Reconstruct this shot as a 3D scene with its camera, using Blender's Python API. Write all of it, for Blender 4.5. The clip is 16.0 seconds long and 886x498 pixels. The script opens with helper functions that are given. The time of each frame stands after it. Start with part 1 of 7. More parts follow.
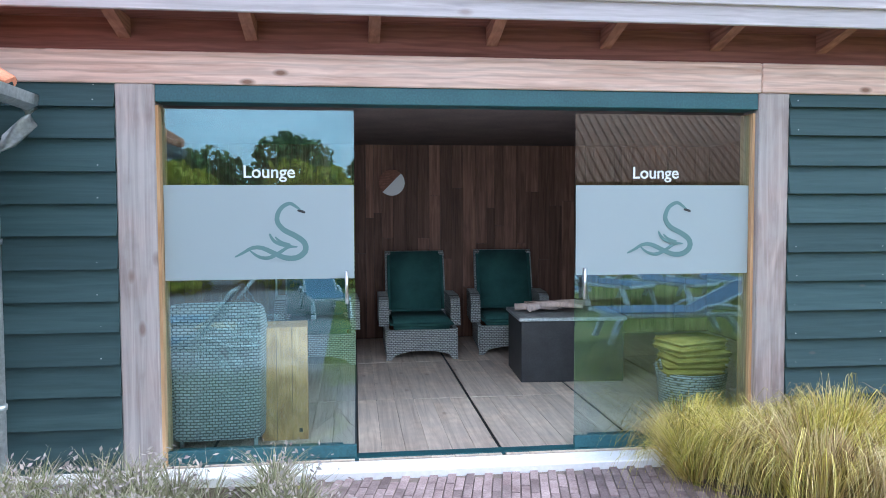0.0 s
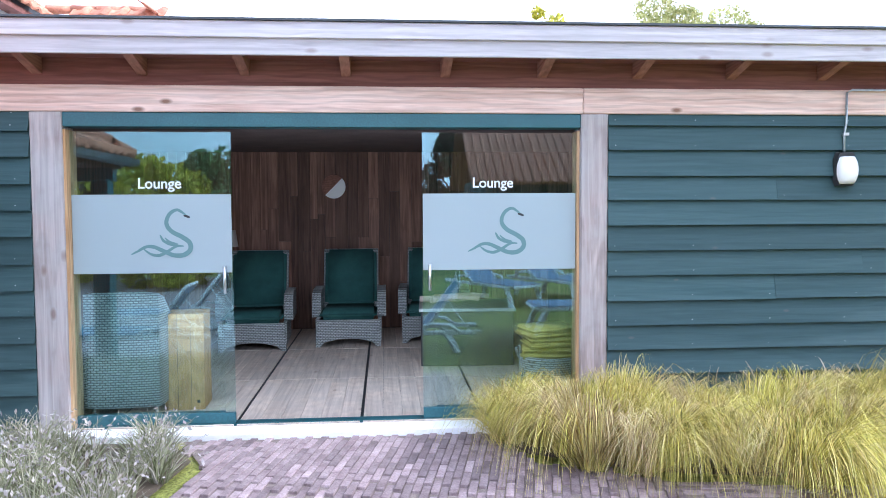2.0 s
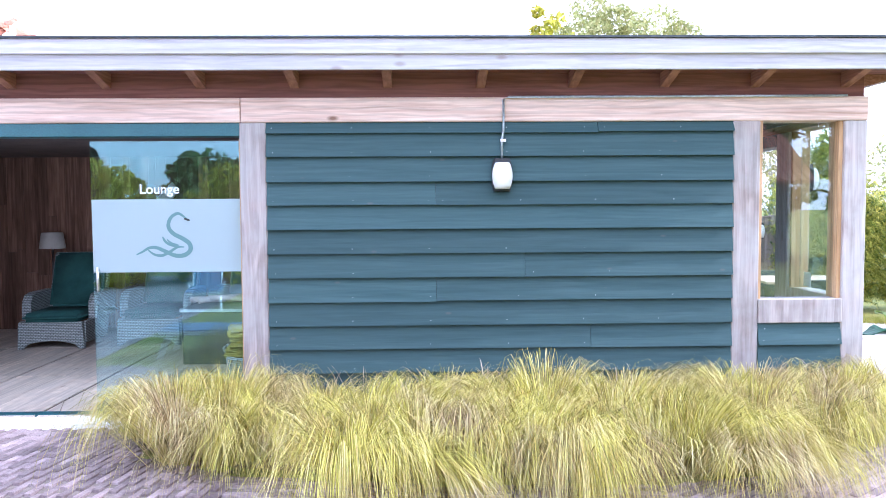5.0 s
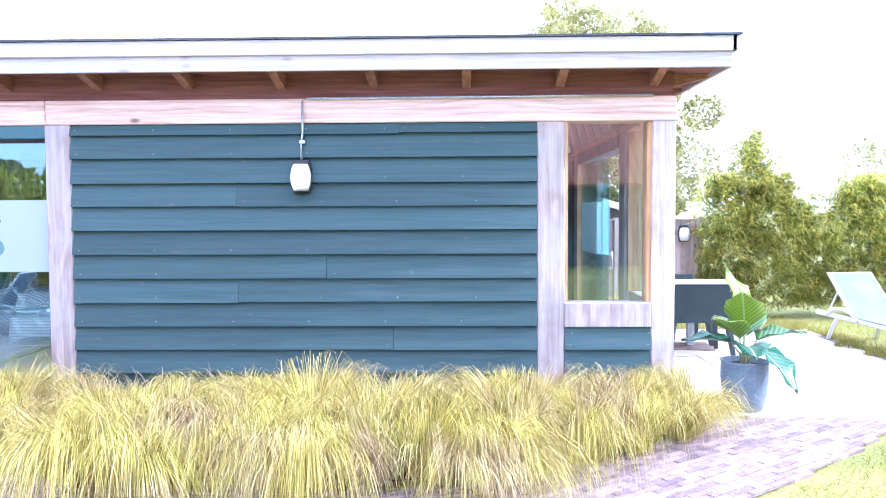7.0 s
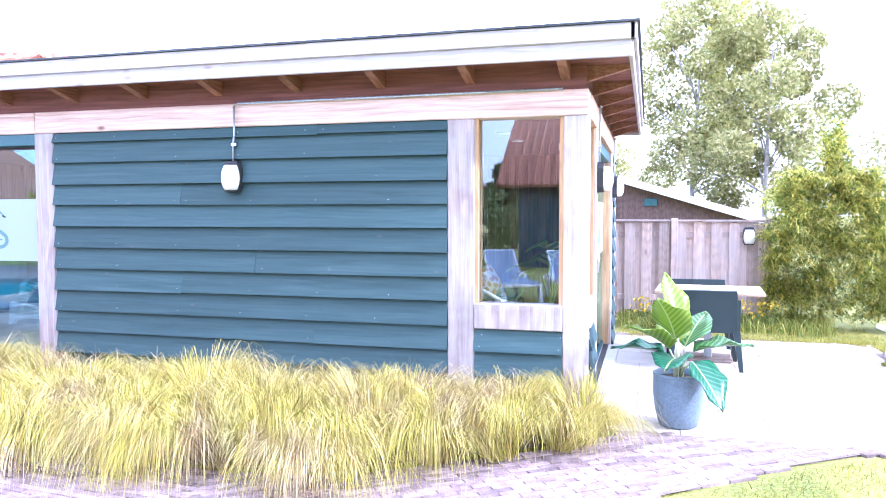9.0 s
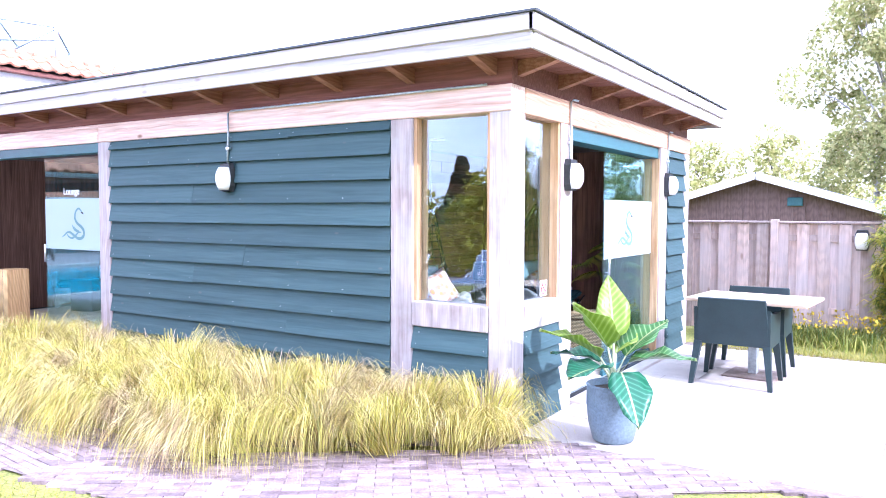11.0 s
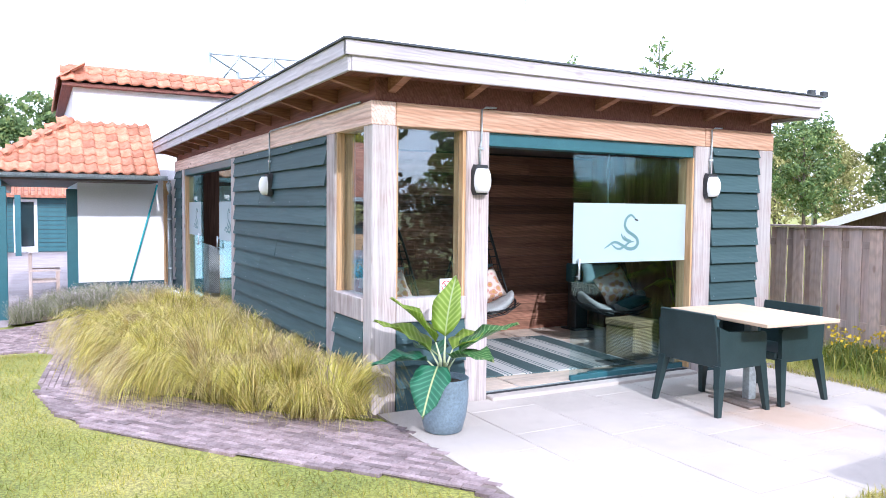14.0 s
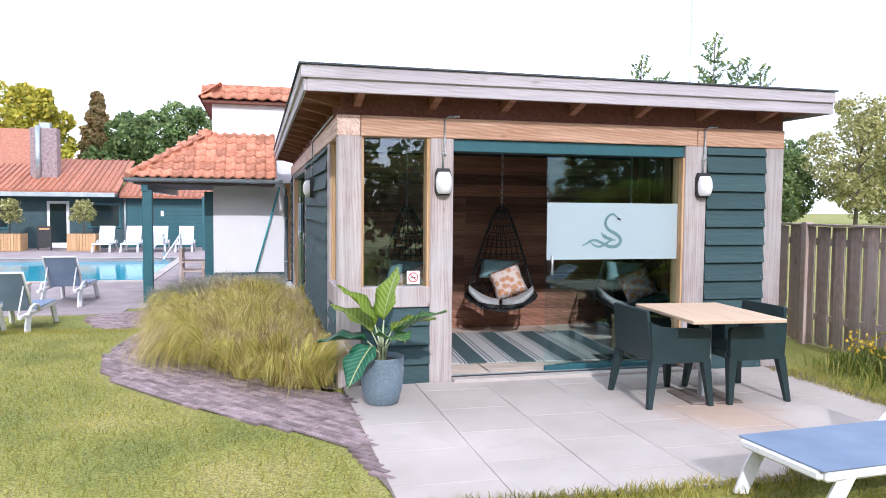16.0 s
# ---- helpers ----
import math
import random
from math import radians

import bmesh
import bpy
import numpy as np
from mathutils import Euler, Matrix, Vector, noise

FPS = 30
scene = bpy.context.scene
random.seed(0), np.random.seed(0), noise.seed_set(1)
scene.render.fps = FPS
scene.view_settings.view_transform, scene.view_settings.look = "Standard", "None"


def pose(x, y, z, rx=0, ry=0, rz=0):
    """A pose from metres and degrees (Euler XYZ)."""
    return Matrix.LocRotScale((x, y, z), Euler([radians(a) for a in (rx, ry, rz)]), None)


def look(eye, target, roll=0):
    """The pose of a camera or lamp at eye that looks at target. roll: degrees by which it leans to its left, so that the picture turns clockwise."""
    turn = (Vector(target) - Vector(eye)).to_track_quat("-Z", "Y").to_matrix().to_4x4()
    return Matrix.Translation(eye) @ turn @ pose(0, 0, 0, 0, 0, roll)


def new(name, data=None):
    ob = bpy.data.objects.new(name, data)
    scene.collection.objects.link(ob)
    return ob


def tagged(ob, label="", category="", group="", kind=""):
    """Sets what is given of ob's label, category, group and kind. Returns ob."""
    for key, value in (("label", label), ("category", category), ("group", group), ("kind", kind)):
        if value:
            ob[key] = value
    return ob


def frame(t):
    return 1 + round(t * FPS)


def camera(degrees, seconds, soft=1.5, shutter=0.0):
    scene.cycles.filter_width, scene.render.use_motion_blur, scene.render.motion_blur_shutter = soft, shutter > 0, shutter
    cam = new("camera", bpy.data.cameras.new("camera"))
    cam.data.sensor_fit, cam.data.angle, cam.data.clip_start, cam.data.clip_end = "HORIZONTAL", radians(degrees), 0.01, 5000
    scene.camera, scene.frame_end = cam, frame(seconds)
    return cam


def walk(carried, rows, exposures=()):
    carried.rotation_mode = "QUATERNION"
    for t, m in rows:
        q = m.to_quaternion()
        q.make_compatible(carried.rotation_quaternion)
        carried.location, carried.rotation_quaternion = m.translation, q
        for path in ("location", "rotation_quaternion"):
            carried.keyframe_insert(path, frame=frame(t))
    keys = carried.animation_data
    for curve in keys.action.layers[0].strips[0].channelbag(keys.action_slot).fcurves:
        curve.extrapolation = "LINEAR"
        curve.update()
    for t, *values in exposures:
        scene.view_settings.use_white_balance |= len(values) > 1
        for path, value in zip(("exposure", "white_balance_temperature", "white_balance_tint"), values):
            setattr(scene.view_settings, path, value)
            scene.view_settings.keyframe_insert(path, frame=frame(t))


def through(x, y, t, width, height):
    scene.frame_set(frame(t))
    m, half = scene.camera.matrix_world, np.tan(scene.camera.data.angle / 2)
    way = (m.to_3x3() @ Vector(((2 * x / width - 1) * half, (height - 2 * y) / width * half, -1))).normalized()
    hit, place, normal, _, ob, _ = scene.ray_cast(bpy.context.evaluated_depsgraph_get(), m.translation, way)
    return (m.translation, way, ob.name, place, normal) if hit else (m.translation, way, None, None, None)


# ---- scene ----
cam = camera(61.1, 16.0, 0.9)
METRES, EYE, TILT, LEAN, TURN = 16.0, 1.51, 0.0, 0.0, -6.7
ROWS = [
    (0.0, 0.0, 0.0, 0.0, -0.01, -2.76, 0.21),
    (0.5, 0.0109, -0.0181, -0.0006, 0.31, -2.78, 0.29),
    (1.0, 0.0319, -0.0319, 0.0006, 1.12, -2.81, 0.32),
    (1.5, 0.0522, -0.0419, 0.0015, 1.9, -2.8, 0.32),
    (2.0, 0.0729, -0.049, 0.0029, 2.22, -2.97, 0.3),
    (2.5, 0.0952, -0.053, 0.0026, 3.33, -2.91, 0.34),
    (3.0, 0.1215, -0.0549, 0.0041, 3.96, -3.05, 0.34),
    (3.5, 0.1498, -0.0559, 0.0045, 4.42, -3.05, 0.37),
    (4.0, 0.1845, -0.0549, 0.0043, 4.93, -2.98, 0.35),
    (4.5, 0.2145, -0.0527, 0.0047, 5.08, -3.0, 0.36),
    (5.0, 0.2475, -0.0496, 0.0046, 5.24, -3.01, 0.38),
    (7.5, 0.3876, -0.031, 0.0034, 10.61, -2.73, 0.22),
    (8.0, 0.4217, -0.0236, 0.0033, 14.33, -2.75, 0.13),
    (10.5, 0.5638, 0.0377, 0.0015, 34.66, -2.73, -0.14),
    (11.0, 0.5961, 0.0591, 0.0021, 39.43, -2.8, -0.24),
    (11.5, 0.6234, 0.0829, 0.0023, 43.85, -2.81, -0.29),
    (12.0, 0.6525, 0.1098, 0.0027, 48.72, -2.87, -0.34),
    (12.5, 0.6804, 0.1366, 0.0032, 53.33, -2.92, -0.39),
    (13.0, 0.7105, 0.1676, 0.004, 58.2, -2.95, -0.43),
    (13.5, 0.7353, 0.1944, 0.005, 63.21, -3.03, -0.46),
    (14.0, 0.7616, 0.2236, 0.0053, 68.31, -3.03, -0.56),
    (14.5, 0.7821, 0.249, 0.006, 72.16, -3.1, -0.55),
    (15.0, 0.8022, 0.2762, 0.006, 75.99, -3.13, -0.58),
    (15.5, 0.819, 0.303, 0.0061, 79.43, -3.17, -0.51),
    (16.0, 0.8336, 0.3305, 0.0062, 82.82, -3.17, -0.49),
]
EXPOSURES = [(0.0, 0.8, 5350, 12), (1.5, 0.93, 5300, 14), (2.5, 1.18, 5200, 17), (3.5, 1.55, 5100, 19), (5.0, 1.28, 5100, 20), (7.5, 1.72, 4950, 27), (8.2, 1.75, 4950, 27),
             (10.5, 1.74, 5050, 30), (11.0, 1.68, 5100, 28), (12.5, 1.4, 5250, 25), (13.5, 0.94, 5350, 20), (14.5, 0.55, 5550, 18), (16.0, 0.2, 5700, 18)]
walk(cam, [(t, pose(0, 0, EYE, TILT, LEAN, TURN) @ pose(METRES * x, METRES * y, METRES * z, 90 + pitch, roll, yaw))
           for t, x, y, z, yaw, pitch, roll in ROWS], EXPOSURES)

# ---- sky and sun ----
SUN_EL, SUN_AZ = 31.0, 95.0          # degrees; azimuth clockwise from +y
world = bpy.data.worlds.new("sky")
scene.world = world
world.use_nodes = True
wn, wl = world.node_tree.nodes, world.node_tree.links
wn.clear()
sky = wn.new("ShaderNodeTexSky")
sky.sky_type, sky.sun_disc = "NISHITA", False
sky.sun_elevation, sky.sun_rotation = radians(SUN_EL), radians(SUN_AZ)
sky.air_density, sky.dust_density = 1.0, 2.0
wco = wn.new("ShaderNodeTexCoord")
wmap = wn.new("ShaderNodeMapping")
wmap.inputs["Scale"].default_value = (1.0, 1.0, 2.6)
cloud = wn.new("ShaderNodeTexNoise")
cloud.inputs["Scale"].default_value, cloud.inputs["Detail"].default_value = 2.2, 7.0
cramp = wn.new("ShaderNodeValToRGB")
cramp.color_ramp.elements[0].position, cramp.color_ramp.elements[1].position = 0.36, 0.60
cramp.color_ramp.elements[0].color = (0.45, 0.45, 0.45, 1)
cmix = wn.new("ShaderNodeMix")
cmix.data_type = "RGBA"
cmix.inputs["B"].default_value = (10.5, 10.6, 11.0, 1)
wbg, wout = wn.new("ShaderNodeBackground"), wn.new("ShaderNodeOutputWorld")
wbg.inputs["Strength"].default_value = 0.16
wl.new(wco.outputs["Generated"], wmap.inputs["Vector"])
wl.new(wmap.outputs["Vector"], cloud.inputs["Vector"])
wl.new(cloud.outputs["Fac"], cramp.inputs["Fac"])
wl.new(cramp.outputs["Color"], cmix.inputs["Factor"])
wl.new(sky.outputs["Color"], cmix.inputs["A"])
wl.new(cmix.outputs["Result"], wbg.inputs["Color"])
wl.new(wbg.outputs["Background"], wout.inputs["Surface"])
sun = new("sun", bpy.data.lights.new("sun", "SUN"))
sun.data.energy, sun.data.angle, sun.data.color = 2.35, radians(1.0), (1.0, 0.94, 0.85)
sun_dir = Vector((math.sin(radians(SUN_AZ)) * math.cos(radians(SUN_EL)), math.cos(radians(SUN_AZ)) * math.cos(radians(SUN_EL)), math.sin(radians(SUN_EL))))
sun.matrix_world = look(sun_dir * 40, (0, 0, 0))
# added fill lamp inside the lounge's open front, boosts the sky light on the room
door_fill = new("door_fill", bpy.data.lights.new("door_fill", "AREA"))
door_fill.data.shape, door_fill.data.size, door_fill.data.size_y = "RECTANGLE", 3.4, 1.5
door_fill.data.energy, door_fill.data.color = 13.0, (0.93, 0.97, 1.0)
door_fill.matrix_world = look((0.68, 4.70, 1.30), (0.68, 6.0, 1.30))


# ---- materials ----
def base_mat(name):
    m = bpy.data.materials.new(name)
    m.use_nodes = True
    return m, m.node_tree.nodes, m.node_tree.links, m.node_tree.nodes["Principled BSDF"]


def ramp(nodes, stops):
    r = nodes.new("ShaderNodeValToRGB")
    while len(r.color_ramp.elements) < len(stops):
        r.color_ramp.elements.new(0.5)
    for e, (p, c) in zip(r.color_ramp.elements, stops):
        e.position, e.color = p, (*c, 1)
    return r


def mixed(nodes, links, mode, fac, a, b):
    m = nodes.new("ShaderNodeMix")
    m.data_type, m.blend_type = "RGBA", mode
    for key, v in (("Factor", fac), ("A", a), ("B", b)):
        sock = m.inputs[key] if key != "Factor" else m.inputs[0]
        if isinstance(v, (int, float)):
            sock.default_value = v
        elif isinstance(v, tuple):
            sock.default_value = (*v, 1)
        else:
            links.new(v, sock)
    return m.outputs["Result"]


def tex_noise(nodes, links, vec, scale, detail=4.0, rough=0.55, dist=0.0):
    n = nodes.new("ShaderNodeTexNoise")
    n.inputs["Scale"].default_value, n.inputs["Detail"].default_value = scale, detail
    n.inputs["Roughness"].default_value, n.inputs["Distortion"].default_value = rough, dist
    links.new(vec, n.inputs["Vector"])
    return n.outputs["Fac"]


def mapped(nodes, links, scale, shift=0.0):
    co, mp = nodes.new("ShaderNodeTexCoord"), nodes.new("ShaderNodeMapping")
    mp.inputs["Scale"].default_value = scale
    links.new(co.outputs["Object"], mp.inputs["Vector"])
    if shift:
        info, mul = nodes.new("ShaderNodeObjectInfo"), nodes.new("ShaderNodeMath")
        mul.operation = "MULTIPLY"
        mul.inputs[1].default_value = shift
        links.new(info.outputs["Random"], mul.inputs[0])
        links.new(mul.outputs[0], mp.inputs["Location"])
    return mp.outputs["Vector"]


def bumped(nodes, links, bsdf, height, strength, distance):
    b = nodes.new("ShaderNodeBump")
    b.inputs["Strength"].default_value, b.inputs["Distance"].default_value = strength, distance
    links.new(height, b.inputs["Height"])
    links.new(b.outputs["Normal"], bsdf.inputs["Normal"])


def surface(name, c1, c2, rough=0.6, scale=6.0, fine=60.0, bump=0.15, metal=0.0, vary=0.0, island=False, depth=0.004, spec=0.5):
    """Two scales of colour change, fine relief, and a change from piece to piece."""
    m, n, l, b = base_mat(name)
    v = mapped(n, l, (1, 1, 1), 7.0 if vary else 0.0)
    big, small = tex_noise(n, l, v, scale, 5), tex_noise(n, l, v, fine, 3)
    r = ramp(n, [(0.32, c1), (0.68, c2)])
    l.new(big, r.inputs["Fac"])
    col = mixed(n, l, "OVERLAY", 0.35, r.outputs["Color"], ramp_of(n, l, small, 0.3, 0.7))
    if vary:
        col = shift_value(n, l, col, vary, island)
    l.new(col, b.inputs["Base Color"])
    b.inputs["Roughness"].default_value, b.inputs["Metallic"].default_value = rough, metal
    b.inputs["Specular IOR Level"].default_value = spec
    if bump:
        bumped(n, l, b, small, bump, depth)
    return m


def ramp_of(n, l, fac, lo, hi):
    r = ramp(n, [(lo, (0.2, 0.2, 0.2)), (hi, (0.8, 0.8, 0.8))])
    l.new(fac, r.inputs["Fac"])
    return r.outputs["Color"]


def shift_value(n, l, col, amount, island=False):
    src = n.new("ShaderNodeNewGeometry").outputs["Random Per Island"] if island else n.new("ShaderNodeObjectInfo").outputs["Random"]
    rng = n.new("ShaderNodeMapRange")
    rng.inputs["To Min"].default_value, rng.inputs["To Max"].default_value = 1 - amount, 1 + amount
    l.new(src, rng.inputs["Value"])
    h = n.new("ShaderNodeHueSaturation")
    l.new(rng.outputs["Result"], h.inputs["Value"])
    l.new(col, h.inputs["Color"])
    return h.outputs["Color"]


def wood(name, dark, light, axis, rough=0.75, across=26.0, bump=0.35, vary=0.12, knots=0.55, knot_col=(0.16, 0.07, 0.035), grey=None, spec=0.3, ring=0.30, knot_size=0.12):
    """Sawn timber with grain along one axis, knots, and weathered blotches."""
    m, n, l, b = base_mat(name)
    sc = [across] * 3
    sc["xyz".index(axis)] = across / 24
    v = mapped(n, l, sc, 9.0)
    grain = tex_noise(n, l, v, 1.0, 7, 0.62, 0.9)
    sc2 = [4.2] * 3
    sc2["xyz".index(axis)] = 0.75
    rings = n.new("ShaderNodeTexWave")
    rings.wave_type, rings.bands_direction = "RINGS", axis.upper()
    rings.inputs["Scale"].default_value, rings.inputs["Distortion"].default_value = 3.0, 9.0
    rings.inputs["Detail"].default_value, rings.inputs["Detail Scale"].default_value = 3.0, 0.8
    l.new(mapped(n, l, sc2, 5.0), rings.inputs["Vector"])
    r = ramp(n, [(0.28, dark), (0.66, light)])
    l.new(grain, r.inputs["Fac"])
    col = mixed(n, l, "MULTIPLY", ring, r.outputs["Color"], ramp_of(n, l, rings.outputs["Fac"], 0.0, 0.75))
    if grey:
        blot = tex_noise(n, l, mapped(n, l, (1.4, 1.4, 1.4), 3.0), 1.6, 5, 0.6)
        br = ramp(n, [(0.36, (0, 0, 0)), (0.62, (1, 1, 1))])
        l.new(blot, br.inputs["Fac"])
        col = mixed(n, l, "MIX", br.outputs["Color"], col, mixed(n, l, "MULTIPLY", 0.5, grey, ramp_of(n, l, grain, 0.25, 0.6)))
    if knots:
        sk = [5.0] * 3
        sk["xyz".index(axis)] = 2.2
        vor = n.new("ShaderNodeTexVoronoi")
        vor.inputs["Scale"].default_value = 1.0
        l.new(mapped(n, l, sk, 11.0), vor.inputs["Vector"])
        kr = ramp(n, [(knot_size * 0.42, (1, 1, 1)), (knot_size, (0, 0, 0))])
        l.new(vor.outputs["Distance"], kr.inputs["Fac"])
        kf = n.new("ShaderNodeMath")
        kf.operation = "MULTIPLY"
        kf.inputs[1].default_value = knots
        l.new(kr.outputs["Color"], kf.inputs[0])
        col = mixed(n, l, "MIX", kf.outputs[0], col, knot_col)
    if vary:
        col = shift_value(n, l, col, vary)
    l.new(col, b.inputs["Base Color"])
    b.inputs["Roughness"].default_value = rough
    b.inputs["Specular IOR Level"].default_value = spec
    bumped(n, l, b, grain, bump, 0.004)
    return m


def plain(name, col, rough=0.5, metal=0.0):
    m, n, l, b = base_mat(name)
    b.inputs["Base Color"].default_value, b.inputs["Roughness"].default_value, b.inputs["Metallic"].default_value = (*col, 1), rough, metal
    return m


def leafy(name, stops, rough=0.5, trans=0.35, island=True):
    """Leaves and blades: a colour for each island, light through them."""
    m, n, l, b = base_mat(name)
    g = n.new("ShaderNodeNewGeometry")
    r = ramp(n, stops)
    l.new(g.outputs["Random Per Island"], r.inputs["Fac"])
    big = tex_noise(n, l, mapped(n, l, (1, 1, 1)), 0.9, 3)
    col = mixed(n, l, "OVERLAY", 0.55, r.outputs["Color"], ramp_of(n, l, big, 0.3, 0.7))
    l.new(col, b.inputs["Base Color"])
    b.inputs["Roughness"].default_value = rough
    b.inputs["Specular IOR Level"].default_value = 0.25
    t, mx, out = n.new("ShaderNodeBsdfTranslucent"), n.new("ShaderNodeMixShader"), n["Material Output"]
    mx.inputs[0].default_value = trans
    l.new(col, t.inputs["Color"])
    l.new(b.outputs[0], mx.inputs[1])
    l.new(t.outputs[0], mx.inputs[2])
    l.new(mx.outputs[0], out.inputs["Surface"])
    return m


def glass_mat(name, tint, gloss, ior=1.5, mirror=(0.62, 0.93, 1.0)):
    """A coated pane: clear, faintly tinted, with a strong mirror image."""
    m, n, l, b = base_mat(name)
    n.remove(b)
    tr, gl, mx = n.new("ShaderNodeBsdfTransparent"), n.new("ShaderNodeBsdfGlossy"), n.new("ShaderNodeMixShader")
    lw, pw, add = n.new("ShaderNodeLayerWeight"), n.new("ShaderNodeMath"), n.new("ShaderNodeMath")
    lw.inputs["Blend"].default_value = 0.5
    pw.operation, pw.inputs[1].default_value = "POWER", 5.0
    l.new(lw.outputs["Facing"], pw.inputs[0])
    add.operation, add.use_clamp = "ADD", True
    add.inputs[1].default_value = gloss + ((ior - 1) / (ior + 1)) ** 2
    tr.inputs["Color"].default_value, gl.inputs["Roughness"].default_value = (*tint, 1), 0.0
    gl.inputs["Color"].default_value = (*mirror, 1)
    l.new(pw.outputs[0], add.inputs[0])
    l.new(add.outputs[0], mx.inputs[0])
    l.new(tr.outputs[0], mx.inputs[1])
    l.new(gl.outputs[0], mx.inputs[2])
    l.new(mx.outputs[0], n["Material Output"].inputs["Surface"])
    return m


def film_mat(name, col, clear):
    m, n, l, b = base_mat(name)
    b.inputs["Base Color"].default_value, b.inputs["Roughness"].default_value = (*col, 1), 0.35
    t, tr, m1, m2 = n.new("ShaderNodeBsdfTranslucent"), n.new("ShaderNodeBsdfTransparent"), n.new("ShaderNodeMixShader"), n.new("ShaderNodeMixShader")
    t.inputs["Color"].default_value = (*col, 1)
    m1.inputs[0].default_value, m2.inputs[0].default_value = 0.25, clear
    l.new(b.outputs[0], m1.inputs[1])
    l.new(t.outputs[0], m1.inputs[2])
    l.new(m1.outputs[0], m2.inputs[1])
    l.new(tr.outputs[0], m2.inputs[2])
    l.new(m2.outputs[0], n["Material Output"].inputs["Surface"])
    return m


def ground_mat():
    """Mown lawn, drier in patches."""
    m, n, l, b = base_mat("lawn_soil")
    v = mapped(n, l, (1, 1, 1))
    r = ramp(n, [(0.3, (0.15, 0.18, 0.035)), (0.5, (0.24, 0.25, 0.05)), (0.72, (0.34, 0.30, 0.10))])
    l.new(tex_noise(n, l, v, 0.9, 6, 0.6), r.inputs["Fac"])
    fine = tex_noise(n, l, v, 55, 4)
    l.new(mixed(n, l, "OVERLAY", 0.7, r.outputs["Color"], ramp_of(n, l, fine, 0.35, 0.65)), b.inputs["Base Color"])
    b.inputs["Roughness"].default_value = 0.9
    bumped(n, l, b, fine, 0.6, 0.02)
    return m


def slab_mat():
    """Pale concrete with cloudy damp marks, dark specks and a rusty stain round the table's foot."""
    m, n, l, b = base_mat("concrete_slab")
    v = mapped(n, l, (1, 1, 1))
    r = ramp(n, [(0.3, (0.42, 0.375, 0.335)), (0.7, (0.53, 0.48, 0.435))])
    l.new(tex_noise(n, l, v, 1.3, 7, 0.62), r.inputs["Fac"])
    damp = ramp(n, [(0.55, (0, 0, 0)), (0.72, (0.35, 0.35, 0.35))])
    l.new(tex_noise(n, l, v, 2.9, 6, 0.65, 0.6), damp.inputs["Fac"])
    col = mixed(n, l, "MIX", damp.outputs["Color"], r.outputs["Color"], (0.33, 0.29, 0.26))
    rust = ramp(n, [(0.10, (0.5, 0.5, 0.5)), (0.30, (0, 0, 0))])
    off, ln, nz = n.new("ShaderNodeVectorMath"), n.new("ShaderNodeVectorMath"), n.new("ShaderNodeMath")
    off.operation, off.inputs[1].default_value = "SUBTRACT", (8.75, 7.25, 0.0)
    ln.operation, nz.operation = "LENGTH", "MULTIPLY"
    l.new(v, off.inputs[0])
    l.new(off.outputs["Vector"], ln.inputs[0])
    l.new(ln.outputs["Value"], nz.inputs[0])
    l.new(tex_noise(n, l, v, 3.5, 4), nz.inputs[1])
    l.new(nz.outputs[0], rust.inputs["Fac"])
    col = mixed(n, l, "MIX", rust.outputs["Color"], col, (0.50, 0.31, 0.18))
    fine = tex_noise(n, l, v, 160, 3)
    l.new(mixed(n, l, "OVERLAY", 0.3, shift_value(n, l, col, 0.04), ramp_of(n, l, fine, 0.3, 0.7)), b.inputs["Base Color"])
    b.inputs["Roughness"].default_value = 0.85
    bumped(n, l, b, fine, 0.12, 0.004)
    return m


def sedge_mat():
    """Long sedge blades: green, yellow-green and straw, changing from tuft to tuft."""
    m, n, l, b = base_mat("sedge_blade")
    rnd_out = n.new("ShaderNodeNewGeometry").outputs["Random Per Island"]
    v = mapped(n, l, (1, 1, 0.6))
    fresh = ramp(n, [(0.0, (0.11, 0.12, 0.022)), (0.28, (0.40, 0.37, 0.055)), (0.7, (0.66, 0.56, 0.12)), (1.0, (0.70, 0.57, 0.29))])
    dry = ramp(n, [(0.0, (0.13, 0.08, 0.04)), (0.4, (0.45, 0.32, 0.18)), (0.8, (0.70, 0.57, 0.40)), (1.0, (0.44, 0.42, 0.12))])
    l.new(rnd_out, fresh.inputs["Fac"])
    l.new(rnd_out, dry.inputs["Fac"])
    pick = ramp(n, [(0.48, (0.05, 0.05, 0.05)), (0.64, (0.85, 0.85, 0.85))])
    l.new(tex_noise(n, l, v, 2.3, 4, 0.6), pick.inputs["Fac"])
    col = mixed(n, l, "MIX", pick.outputs["Color"], fresh.outputs["Color"], dry.outputs["Color"])
    col = mixed(n, l, "OVERLAY", 0.6, col, ramp_of(n, l, tex_noise(n, l, v, 7.5, 3), 0.36, 0.62))
    l.new(col, b.inputs["Base Color"])
    b.inputs["Roughness"].default_value, b.inputs["Specular IOR Level"].default_value = 0.5, 0.3
    t, mx = n.new("ShaderNodeBsdfTranslucent"), n.new("ShaderNodeMixShader")
    mx.inputs[0].default_value = 0.28
    l.new(col, t.inputs["Color"])
    l.new(b.outputs[0], mx.inputs[1])
    l.new(t.outputs[0], mx.inputs[2])
    l.new(mx.outputs[0], n["Material Output"].inputs["Surface"])
    return m


